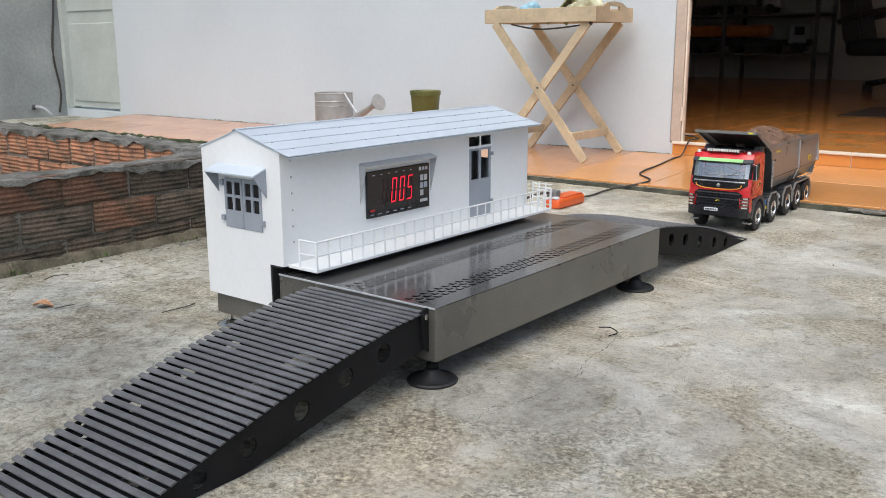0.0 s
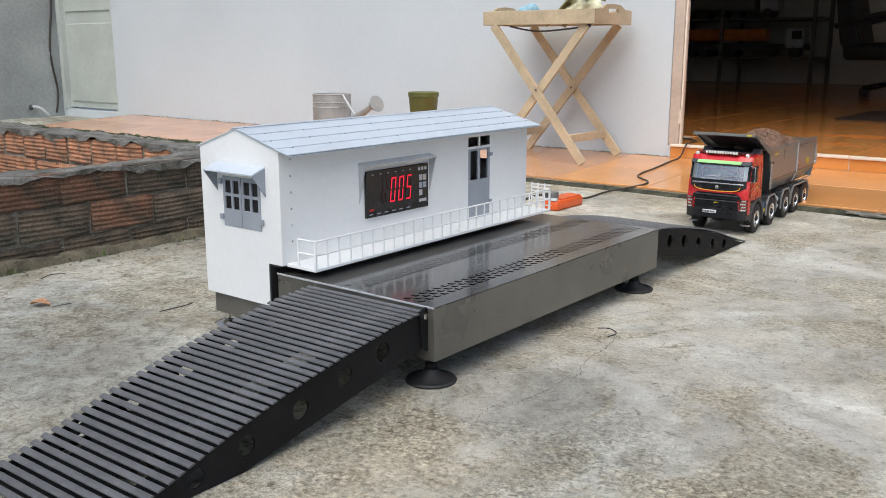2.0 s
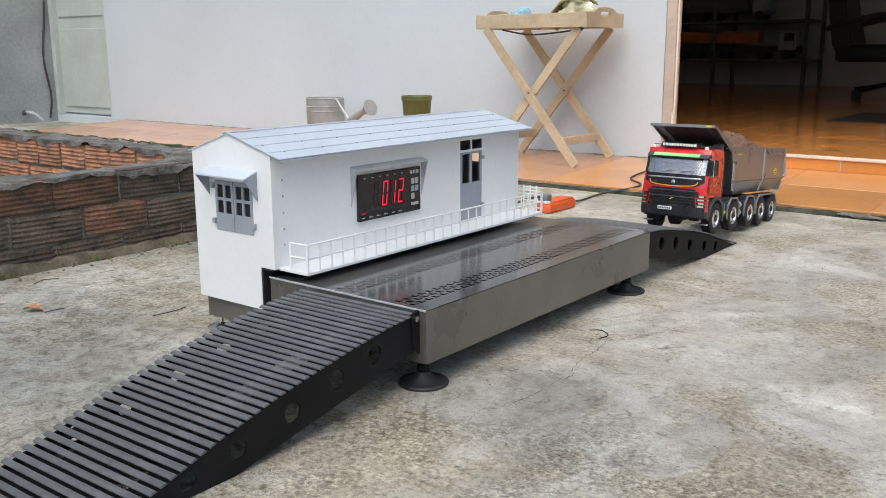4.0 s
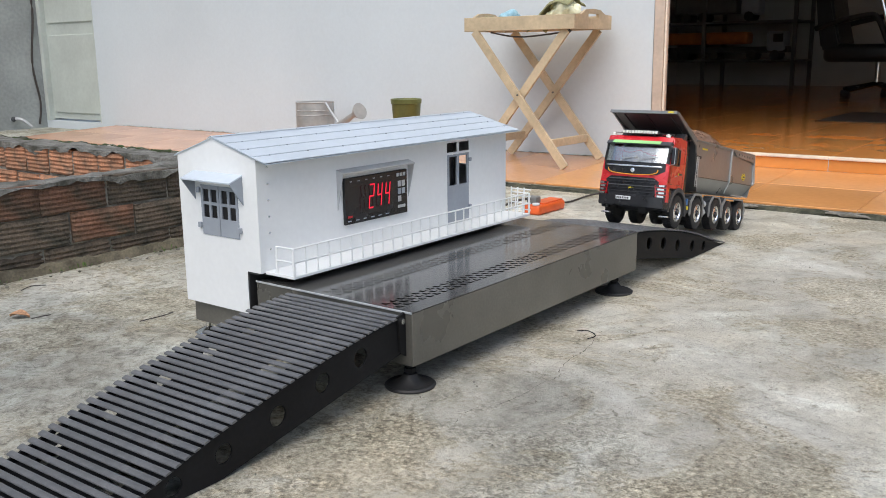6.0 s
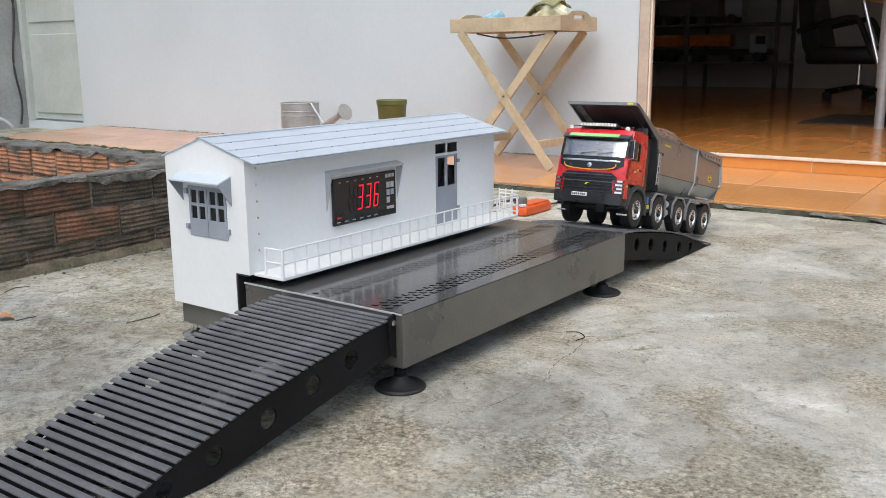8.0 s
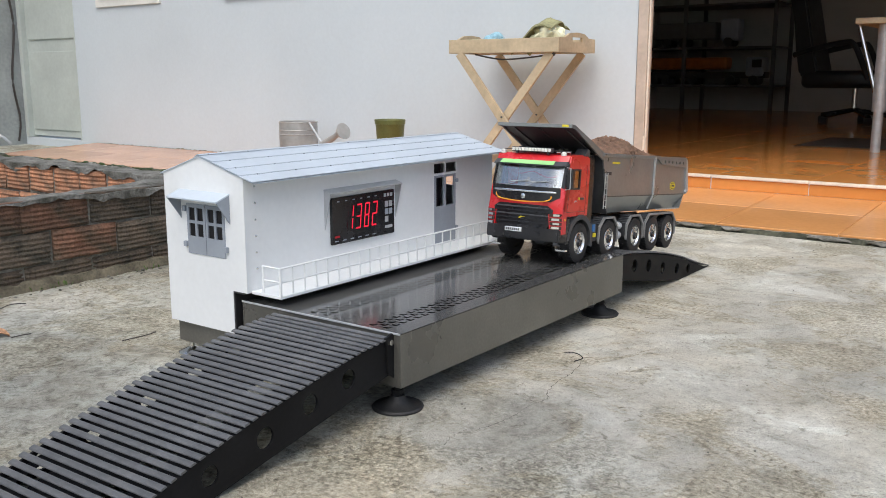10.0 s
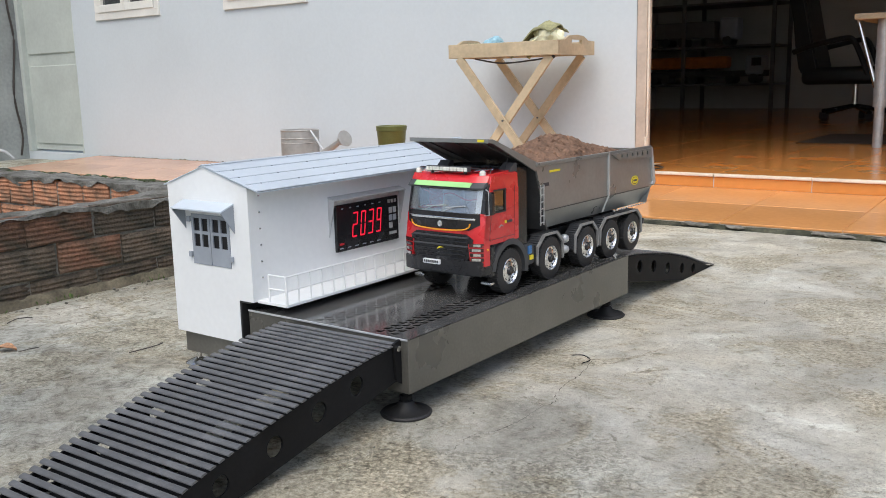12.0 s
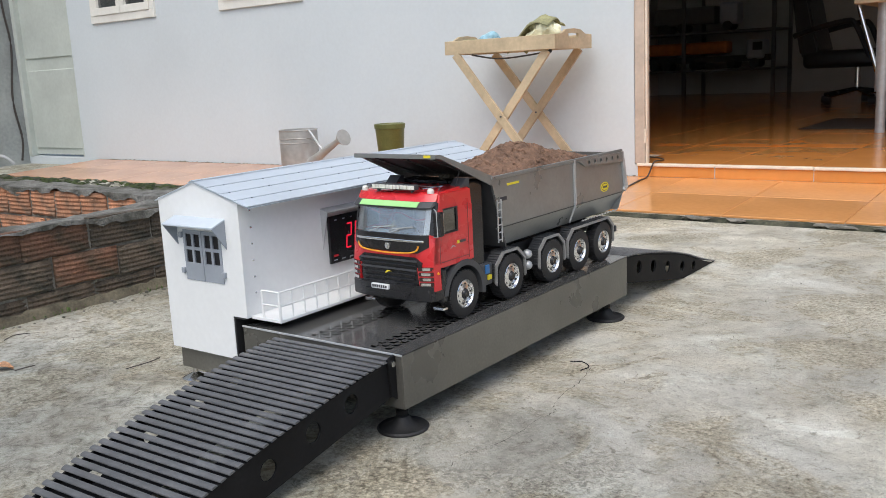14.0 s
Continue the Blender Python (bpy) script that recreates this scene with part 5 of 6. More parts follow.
mirrored(lambda b: box(b, 0.066, 0.0880, -0.062, -0.050, 0.026, 0.031, 0.001), "cab_step", CHROME, truck, "bright step plate")


def fender(b, cy0, cy1):
    r = 0.0505
    pts = [(cy0 - r * 1.02, R_W - 0.004), (cy0 - r * 0.98, R_W + 0.030), (cy0 - r * 0.52, R_W + r), (cy1 + r * 0.52, R_W + r), (cy1 + r * 0.98, R_W + 0.030), (cy1 + r * 1.02, R_W - 0.004)]
    inner = [(y + (0.004 if y < (cy0 + cy1) / 2 else -0.004), z - 0.0045) for y, z in pts]
    for (p, q, pi, qi) in zip(pts, pts[1:], inner, inner[1:]):
        prism(b, (p, q, qi, pi), "x", 0.0852, 0.0892)
    return b


def fender_sheet(b, cy0, cy1):
    r = 0.0490
    pts = [(cy0 - r * 1.0, R_W), (cy0 - r * 0.96, R_W + 0.030), (cy0 - r * 0.52, R_W + r), (cy1 + r * 0.52, R_W + r), (cy1 + r * 0.96, R_W + 0.030), (cy1 + r * 1.0, R_W)]
    for p, q in zip(pts, pts[1:]):
        p, q = Vector(p), Vector(q)
        k = max(3, int((q - p).length / 0.005))
        nrm = Vector((-(q - p).y, (q - p).x)).normalized()
        for i in range(k):
            u, v = p.lerp(q, i / k), p.lerp(q, (i + 0.6) / k)
            prism(b, (tuple(u), tuple(v), tuple(v + nrm * 0.0016), tuple(u + nrm * 0.0016)), "x", 0.062, 0.0852)
        prism(b, (tuple(p - nrm * 0.001), tuple(q - nrm * 0.001), tuple(q), tuple(p)), "x", 0.062, 0.0852)
    return b


for c0, c1 in ((AXLES[1], AXLES[1]), (AXLES[2], AXLES[2]), (AXLES[3], AXLES[4])):
    mirrored(lambda b: fender(b, c0, c1), "fender", FENDER, truck, "slim grey angular fender lip")
    mirrored(lambda b: fender_sheet(b, c0, c1), "fender_sheet", TRIM, truck, "black ribbed fender sheet")


mirrored(lambda b: box(b, 0.046, 0.084, 0.062, 0.092, 0.040, 0.080, 0.003), "battery_box", TRIM, truck)
for z in (0.047, 0.069):
    mirrored(lambda b: ball(b, (0.0765, 0.2215, z), 0.0100, 2, 1, 1, 0.95), "air_tank", SILVER, truck, "round silver air tank", True)
mirrored(lambda b: box(b, 0.0835, 0.0865, 0.068, 0.080, 0.062, 0.078, 0.001), "blue_tank", material("blue_plastic", (0.03, 0.16, 0.42), 0.4), truck, "small blue canister")
mirrored(lambda b: box(b, 0.0835, 0.0868, 0.074, 0.086, 0.050, 0.059, 0.001), "yellow_label", YELLOW, truck, "yellow sticker")
part("headboard", box(B(), -0.076, 0.076, 0.036, 0.082, 0.070, 0.232, 0.004), PLASTIC, truck, "black intake stack behind the cab")
part("rear_bumper", box(B(), -0.085, 0.085, 0.575, 0.582, 0.052, 0.066, 0.002), TRIM, truck)
for x in (-0.072, 0.052):
    part("tail_lamp", box(B(), x, x + 0.020, 0.582, 0.585, 0.055, 0.064, 0.001), REDP, truck)

# tipper body
tip = part("tipper_body", prism(B(), ((0.136, 0.099), (0.585, 0.099), (0.585, 0.103), (0.136, 0.103)), "x", -0.066, 0.066), TIPPER, truck, "grey steel tipper body")
mirrored(lambda b: prism(b, ((0.092, 0.2285), (0.122, 0.139), (0.613, 0.139), (0.601, 0.2285)), "x", 0.0850, 0.0880), "side_plate", TIPPER, tip, smooth=False)


def bevel_plate(b):
    o = [b.verts.new(p) for p in ((0.0880, 0.122, 0.139), (0.0880, 0.613, 0.139), (0.066, 0.590, 0.099), (0.066, 0.136, 0.099))]
    i = [b.verts.new(p) for p in ((0.0850, 0.122, 0.139), (0.0850, 0.613, 0.139), (0.063, 0.590, 0.101), (0.063, 0.136, 0.101))]
    b.faces.new(o)
    b.faces.new(i[::-1])
    for k in range(4):
        b.faces.new((o[k], i[k], i[(k + 1) % 4], o[(k + 1) % 4]))
    bmesh.ops.recalc_face_normals(b, faces=b.faces[:])
    return b


mirrored(bevel_plate, "lower_plate", TIPPER, tip)
part("front_plate", prism(B(), ((0.090, 0.2285), (0.094, 0.2285), (0.140, 0.099), (0.136, 0.099)), "x", -0.0848, 0.0848), TIPDARK, tip)
part("tailgate", prism(B(), ((0.601, 0.226), (0.604, 0.226), (0.622, 0.147), (0.590, 0.101), (0.586, 0.101), (0.617, 0.147)), "x", -0.0848, 0.0848), TIPPER, tip)
mirrored(lambda b: box(b, 0.0845, 0.0905, 0.091, 0.603, 0.2265, 0.2335, 0.0015), "top_rail", TIPPER, tip)
mirrored(lambda b: prism(b, ((0.385, 0.232), (0.390, 0.232), (0.392, 0.139), (0.387, 0.139)), "x", 0.0880, 0.0915), "rib", SILVER, tip, "pale vertical strap")
mirrored(lambda b: tube(b, ((0.0895, 0.388, 0.139), (0.078, 0.384, 0.104)), 0.0022, 6), "strap_end", SILVER, tip)
mirrored(lambda b: prism(b, ((0.594, 0.2285), (0.604, 0.2285), (0.624, 0.147), (0.612, 0.139), (0.606, 0.143), (0.612, 0.150)), "x", 0.0880, 0.0925), "corner_post", SILVER, tip)
mirrored(lambda b: holed(b, [(0.400, 0.2275), (0.600, 0.2275), (0.600, 0.204), (0.575, 0.208), (0.43, 0.214)], [(0.445 + 0.026 * k, 0.2208 - 0.0004 * k, 0.0042) for k in range(6)], "x", 0.0895, 0.0925, 10), "gusset", TIPPER, tip, "rear top gusset with round holes")
mirrored(lambda b: box(b, 0.0882, 0.0892, 0.10, 0.60, 0.1375, 0.1395), "crease", TIPDARK, tip)


def oval(ry, rz):
    return [(0.520 + ry * math.cos(2 * math.pi * k / 24), 0.160 + rz * math.sin(2 * math.pi * k / 24)) for k in range(24)]


mirrored(lambda b: prism(b, oval(0.0180, 0.0105), "x", 0.0880, 0.0885), "decal", YELLOW, tip, "oval yellow decal with dark bars")
mirrored(lambda b: prism(b, oval(0.0150, 0.0082), "x", 0.0885, 0.0888), "decal_ring", TIPDARK, tip)
mirrored(lambda b: prism(b, oval(0.0135, 0.0068), "x", 0.0888, 0.0891), "decal_field", YELLOW, tip)
mirrored(lambda b: box(b, 0.0891, 0.0893, 0.511, 0.529, 0.1580, 0.1622), "print_bar", TIPDARK, tip)
mirrored(lambda b: box(b, 0.0880, 0.0887, 0.142, 0.182, 0.2115, 0.2155), "decal", YELLOW, tip, "thin yellow decal")
mirrored(lambda b: box(b, 0.0880, 0.0886, 0.118, 0.140, 0.186, 0.193), "decal", INK, tip, "dark print bars")


def ladder(b):
    for y in (0.106, 0.118):
        box(b, 0.0885, 0.0905, y, y + 0.0018, 0.112, 0.190)
    for k in range(6):
        box(b, 0.0886, 0.0904, 0.106, 0.119, 0.116 + 0.0135 * k, 0.1178 + 0.0135 * k)
    return b


mirrored(ladder, "ladder", SILVER, tip, "thin grey ladder")
mirrored(lambda b: [box(b, 0.0860, 0.0880, 0.42 + 0.0125 * k, 0.426 + 0.0125 * k, 0.1005, 0.1035) for k in range(13)] and b, "cleat_row", SILVER, tip)
cn = B()
prism(cn, ((0.096, 0.2300), (-0.052, 0.2820), (-0.064, 0.2828), (-0.064, 0.2868), (-0.050, 0.2865), (0.098, 0.2345)), "x", -0.0870, 0.0870)
canopy = part("canopy", cn, TIPDARK, tip, "dark sloping cab shield")
mirrored(lambda b: prism(b, ((0.098, 0.2340), (-0.052, 0.2868), (-0.064, 0.2872), (-0.064, 0.2815), (-0.050, 0.2790), (0.092, 0.2180)), "x", 0.0850, 0.0885), "canopy_flange", TIPPER, canopy)
part("canopy_lip", box(B(), -0.0885, 0.0885, -0.0665, -0.0635, 0.2805, 0.2880, 0.0006), TIPPER, canopy)
part("canopy_mark", box(B(), 0.066, 0.080, -0.0672, -0.0662, 0.2825, 0.2868), YELLOW, canopy, "small yellow mark")
for x in (-0.06, 0.0, 0.06):
    part("canopy_rib", prism(B(), ((0.09, 0.2295), (-0.045, 0.2768), (-0.045, 0.279), (0.09, 0.2320)), "x", x, x + 0.003), TIPDARK, canopy)
part("ram_cover", box(B(), -0.012, 0.012, 0.07, 0.088, 0.09, 0.262, 0.003), BRICK_OLD, truck, "brown hydraulic ram cover")

# soil load: a heap with clods
hp_b = B()
NX, NY = 40, 116
gridv = []
for i in range(NX + 1):
    line = []
    for j in range(NY + 1):
        x, y = -0.0845 + 0.169 * i / NX, 0.10 + 0.497 * j / NY
        s = (y - 0.10) / 0.497
        crest = 0.222 + 0.050 * math.exp(-((s - 0.42) / 0.22) ** 2) + 0.016 * math.exp(-((s - 0.13) / 0.12) ** 2) + 0.012 * math.exp(-((s - 0.74) / 0.10) ** 2) - 0.022 * max(0, s - 0.8) / 0.2
        fall = max(0.0, abs(x) / 0.0845) ** 2.2
        z = crest - (crest - 0.219) * fall
        z += 0.006 * noise.noise((x * 60, y * 60, 1)) + 0.005 * noise.noise((x * 150, y * 150, 4)) + 0.003 * noise.noise((x * 340, y * 340, 8))
        line.append(hp_b.verts.new((x, y, z)))
    gridv.append(line)
for i in range(NX):
    for j in range(NY):
        hp_b.faces.new((gridv[i][j], gridv[i + 1][j], gridv[i + 1][j + 1], gridv[i][j + 1]))
part("soil_load", hp_b, HEAP, tip, "heap of brown crumbly soil")
random.seed(11)
cl = B()
for k in range(900):
    s = random.betavariate(2.2, 2.0)
    x, y = random.uniform(-0.078, 0.078), 0.105 + 0.48 * s
    crest = 0.222 + 0.050 * math.exp(-((s - 0.42) / 0.22) ** 2) + 0.016 * math.exp(-((s - 0.13) / 0.12) ** 2) + 0.012 * math.exp(-((s - 0.74) / 0.10) ** 2)
    z = crest - (crest - 0.219) * (abs(x) / 0.0845) ** 2.2
    r = random.uniform(0.0010, 0.0032) * (2.0 if random.random() < 0.08 else 1)
    bmesh.ops.create_icosphere(cl, subdivisions=1, radius=r, matrix=Matrix.Translation((x, y, z + r * 0.3)) @ Euler((random.random() * 3, random.random() * 3, 0)).to_matrix().to_4x4() @ Matrix.Diagonal((1, random.uniform(0.6, 1), random.uniform(0.5, 0.9), 1)))
rough_up(cl, 0.0012, 260)
tagged(part("soil_clods", cl, HEAP, tip, "loose brown clods"), kind="stuff")


# wheels
def tyre_mesh():
    b = B()
    lathe(b, ((0.0235, -0.009), (0.0262, -0.0125), (0.036, -0.0132), (0.0400, -0.0115), (0.0412, -0.008), (0.0412, 0.008), (0.0400, 0.0115), (0.036, 0.0132), (0.0262, 0.0125), (0.0235, 0.009)), (0, 0, 0), 40, "x")
    for k in range(34):
        a = 2 * math.pi * k / 34
        for s in (-1, 1):
            c = B()
            box(c, 0.0008, 0.0112, -0.0026, 0.0026, 0.0400, 0.0425, 0.0004, 1)
            if s < 0:
                bmesh.ops.scale(c, vec=(-1, 1, 1), verts=c.verts[:])
                bmesh.ops.reverse_faces(c, faces=c.faces[:])
            bmesh.ops.rotate(c, cent=(0, 0, 0), matrix=Matrix.Rotation(a + (0.09 if s > 0 else 0), 3, "X"), verts=c.verts[:])
            t = bpy.data.meshes.new("lug")
            c.to_mesh(t)
            c.free()
            b.from_mesh(t)
            bpy.data.meshes.remove(t)
    return mesh("tyre", b, RUBBER, True)


def rim_mesh():
    b = B()
    lathe(b, ((0.0, -0.006), (0.024, -0.006), (0.0268, 0.010), (0.0276, 0.0128), (0.0262, 0.0136), (0.0248, 0.0122), (0.0236, 0.0092), (0.0150, 0.0100), (0.0120, 0.0112), (0.0, 0.0113)), (0, 0, 0), 36, "x")
    bmesh.ops.scale(b, vec=(1, 0.9, 0.9), verts=b.verts[:])
    return mesh("rim", b, RIMP, True)


def hub_mesh():
    b = B()
    lathe(b, ((0.0, 0.0110), (0.0104, 0.0110), (0.0100, 0.0128), (0.0066, 0.0160), (0.0, 0.0152)), (0, 0, 0), 20, "x")
    for k in range(10):
        a = 2 * math.pi * k / 10
        cyl(b, (0.0090, 0.0188 * math.cos(a), 0.0188 * math.sin(a)), (0.0099, 0.0184 * math.cos(a), 0.0184 * math.sin(a)), 0.0026, seg=8)
    bmesh.ops.scale(b, vec=(1, 0.9, 0.9), verts=b.verts[:])
    return mesh("hub_cap", b, PLASTIC, True)


TY, RI, HU = tyre_mesh(), rim_mesh(), hub_mesh()
WHEELS = []
for ay in AXLES:
    for s in (1, -1):
        w = new("wheel", TY)
        w.parent = truck
        w["label"] = "black treaded tyre on a bright alloy rim"
        rest = pose(0.0768 * s, ay, R_W, 0, 0, 0 if s > 0 else 180)
        w.matrix_basis = rest
        for nm, me in (("rim", RI), ("hub_cap", HU)):
            o = new(nm, me)
            o.parent = w
        WHEELS.append((w, rest, s))


# ---- things on the terrace and in the yard ----
def bar_between(b, p, q, wy, w, tilt=0.0):
    """A flat wooden bar from p to q, wy thick along y and w wide in the x-z plane."""
    p, q = Vector(p), Vector(q)
    d = (q - p).normalized()
    n_ = Vector((-d.z, 0, d.x)) * w / 2
    vs = []
    for yy in (-wy / 2, wy / 2):
        vs.append([b.verts.new(v + Vector((0, yy, 0))) for v in (p - n_, q - n_, q + n_, p + n_)])
    fs = [b.faces.new(vs[0]), b.faces.new(vs[1][::-1])]
    for k in range(4):
        fs.append(b.faces.new((vs[0][k], vs[1][k], vs[1][(k + 1) % 4], vs[0][(k + 1) % 4])))
    bmesh.ops.recalc_face_normals(b, faces=fs)
    return b


tt = thing("tray_table", (-1.32, 2.49, TERR_Z), "pale wooden folding tray table on crossed legs", "table")
TX0, TX1, TY0, TY1, TZ = -1.595, -1.033, 2.325, 2.655, 0.621
part("tray_base", box(B(), TX0 + 0.01, TX1 - 0.01, TY0 + 0.01, TY1 - 0.01, TZ + 0.006, TZ + 0.016), WOOD, tt)
for y in (TY0, TY1 - 0.012):
    part("tray_side", box(B(), TX0, TX1, y, y + 0.012, TZ, TZ + 0.060, 0.002), WOOD, tt)
for x in (TX0 + 0.0005, TX1 - 0.0125):
    ya, yb, ym = TY0 + 0.0125, TY1 - 0.0125, (TY0 + TY1) / 2
    top = [(ya, TZ + 0.060), (ya + 0.05, TZ + 0.062), (ya + 0.09, TZ + 0.080), (ym, TZ + 0.084), (yb - 0.09, TZ + 0.080), (yb - 0.05, TZ + 0.062), (yb, TZ + 0.060)]
    b = B()
    h0, h1 = TZ + 0.044, TZ + 0.064
    prism(b, [(ya, TZ), (yb, TZ), (yb, h0), (ya, h0)], "x", x, x + 0.012)
    prism(b, [(ya, h0), (ym - 0.045, h0), (ym - 0.045, h1), (ya + 0.052, h1), (ya + 0.05, TZ + 0.062), (ya, TZ + 0.060)], "x", x, x + 0.012)
    prism(b, [(ym + 0.045, h0), (yb, h0), (yb, TZ + 0.060), (yb - 0.05, TZ + 0.062), (yb - 0.052, h1), (ym + 0.045, h1)], "x", x, x + 0.012)
    prism(b, [(ya + 0.052, h1), (yb - 0.052, h1), (yb - 0.09, TZ + 0.080), (ym, TZ + 0.084), (ya + 0.09, TZ + 0.080)], "x", x, x + 0.012)
    part("tray_end", b, WOOD, tt, "tray end with a cut-out grip")
LEGW = 0.036
for y, off in ((2.340, 0.010), (2.640, -0.010)):
    part("leg", bar_between(B(), (-1.540, y - off, TZ), (-1.070, y - off, 0.050 - (2.725 - y) * 0.036 + 0.006), 0.014, LEGW), WOOD, tt)
    part("leg", bar_between(B(), (-1.083, y + off, TZ), (-1.545, y + off, 0.050 - (2.725 - y) * 0.036 + 0.006), 0.014, LEGW), WOOD, tt)
    part("pivot", cyl(B(), (-1.307, y - 0.022, 0.346), (-1.307, y + 0.022, 0.346), 0.004, seg=10), TRIM, tt)
for xa, z in ((-1.143, 0.142), (-1.466, 0.146)):
    part("stretcher", box(B(), xa - 0.010, xa + 0.010, 2.335, 2.645, z - 0.017, z + 0.017, 0.002), WOOD, tt)
part("strap", tube(B(), smooth_path(((-1.50, 2.40, TZ - 0.004), (-1.36, 2.40, TZ - 0.026), (-1.2, 2.40, TZ - 0.018), (-1.09, 2.40, TZ - 0.004))), 0.004, 6), TRIM, tt, "dark strap under the tray")
part("strap_knob", ball(B(), (-1.072, 2.352, TZ - 0.008), 0.009, 1), TRIM, tt)


def lump(name, c, sx, sy, sz, amp, sc, mat, label, cat):
    b = ball(B(), (0, 0, 0), 1.0, 4)
    for v in b.verts:
        f = 1 + amp * noise.noise(v.co * sc + Vector((c[0] * 9, 1, 2))) + amp * 0.5 * noise.noise(v.co * sc * 2.7)
        v.co = Vector((v.co.x * sx * f, v.co.y * sy * f, max(v.co.z, -0.55) * sz * f))
    lo = min(v.co.z for v in b.verts)
    for v in b.verts:
        v.co.z -= lo
    ob = new(name, mesh(name, b, mat, True))
    ob.location = c
    return tagged(ob, label, cat)


lump("plastic_bag", (-1.425, 2.44, TZ + 0.016), 0.058, 0.05, 0.044, 0.22, 1.6, BAGB, "crumpled pale blue plastic bag lying on the tray table", "bag")
lump("plastic_bag", (-1.155, 2.45, TZ + 0.016), 0.072, 0.06, 0.062, 0.40, 1.9, BAGY, "crumpled pale yellow plastic bag on the tray table", "bag")
cl_b = B()
rings = []
for i in range(12):
    s = i / 11
    line = []
    for j in range(9):
        t = j / 8 - 0.5
        x = -1.30 + 0.20 * s
        z = TZ + 0.026 + 0.120 * math.sin(min(1.0, s * 1.35) * 1.57) - 0.05 * max(0, s - 0.75) - 0.06 * abs(t) + 0.012 * noise.noise((s * 5, t * 5, 2))
        line.append(cl_b.verts.new((x + 0.012 * noise.noise((t * 6, s * 6, 9)), 2.46 + t * 0.16, z)))
    rings.append(line)
for a, b in zip(rings, rings[1:]):
    for k in range(8):
        cl_b.faces.new((a[k], b[k], b[k + 1], a[k + 1]))
ex = bmesh.ops.extrude_face_region(cl_b, geom=cl_b.faces[:])
bmesh.ops.translate(cl_b, verts=[v for v in ex["geom"] if isinstance(v, bmesh.types.BMVert)], vec=(0.002, 0, -0.006))
bmesh.ops.recalc_face_normals(cl_b, faces=cl_b.faces[:])
tagged(new("cloth", mesh("cloth", cl_b, BAGO, True)), "stiff olive cloth draped over the yellow bag", "cloth")
lump("cloth", (-1.525, 2.42, TZ + 0.016), 0.045, 0.05, 0.030, 0.3, 1.4, BAGO, "small olive cloth bundle in the tray corner", "cloth")

# watering can
wc = thing("watering_can", (-2.69, 2.46, TERR_Z - 0.010), "galvanised watering can standing by the wall", "watering can")
part("can_body", lathe(B(), ((0.0, 0.0), (0.101, 0.0), (0.103, 0.004), (0.103, 0.170), (0.1065, 0.173), (0.103, 0.176), (0.103, 0.194), (0.1065, 0.197), (0.103, 0.200), (0.103, 0.236), (0.107, 0.240), (0.103, 0.243), (0.098, 0.241), (0.098, 0.02), (0.0, 0.018)), (-2.70, 2.46, TERR_Z - 0.010), 48), GALV, wc, smooth=True)
sp0, sp1 = Vector((-2.612, 2.44, 0.10)), Vector((-2.350, 2.40, 0.230))
part("spout", cyl(B(), sp0, sp1, 0.028, 0.013, 20), GALV, wc, "tapered spout", smooth=True)
dd = (sp1 - sp0).normalized()
dn = (dd + Vector((0, 0, -0.1))).normalized()
part("rose", cyl(B(), sp1 - dn * 0.012, sp1 + dn * 0.045, 0.013, 0.043, 24), GALV, wc, "round sprinkler rose", smooth=True)
part("brace", tube(B(), ((-2.597, 2.44, 0.278), (-2.480, 2.42, 0.165)), 0.006, 8), SILVER, wc)
part("handle", tube(B(), smooth_path(((-2.795, 2.47, 0.26), (-2.84, 2.48, 0.24), (-2.85, 2.48, 0.18), (-2.80, 2.47, 0.12))), 0.008, 8), GALV, wc)
# green pot
gp = thing("flower_pot", (-2.045, 2.46, TERR_Z - 0.010), "empty olive-green metal pot standing by the wall", "pot")
part("pot_body", lathe(B(), ((0.0, 0.0), (0.054, 0.0), (0.074, 0.258), (0.077, 0.262), (0.074, 0.266), (0.069, 0.262), (0.052, 0.02), (0.0, 0.018)), (-2.055, 2.46, TERR_Z - 0.010), 40), POTG, gp, smooth=True)
part("rim", lathe(B(), ((0.0725, 0.245), (0.0765, 0.247), (0.0778, 0.268), (0.0745, 0.27), (0.070, 0.265)), (-2.055, 2.46, TERR_Z - 0.010), 40), POTG, gp, smooth=True)

# extension socket with its plug and cable
ex_s = thing("extension_socket", (-0.70, 1.555, 0.0), "orange extension socket block lying on the concrete", "extension socket")
sb = B()
box(sb, -0.734, -0.670, 1.470, 1.642, 0.0, 0.034, 0.010, 3)
part("housing", sb, SOCKET, ex_s, smooth=True)
part("ridge", box(B(), -0.728, -0.676, 1.505, 1.632, 0.033, 0.038, 0.002), SOCKET, ex_s)
pl = B()
box(pl, -0.728, -0.690, 1.482, 1.514, 0.0342, 0.060, 0.005, 2)
part("plug", pl, GREYPLUG, ex_s, "grey plug in the socket")
part("cap", lathe(B(), ((0.0, 0), (0.012, 0), (0.012, 0.006), (0.0, 0.007)), (-0.689, 1.480, 0.034), 14), PLATEW, ex_s, "pale round cap")
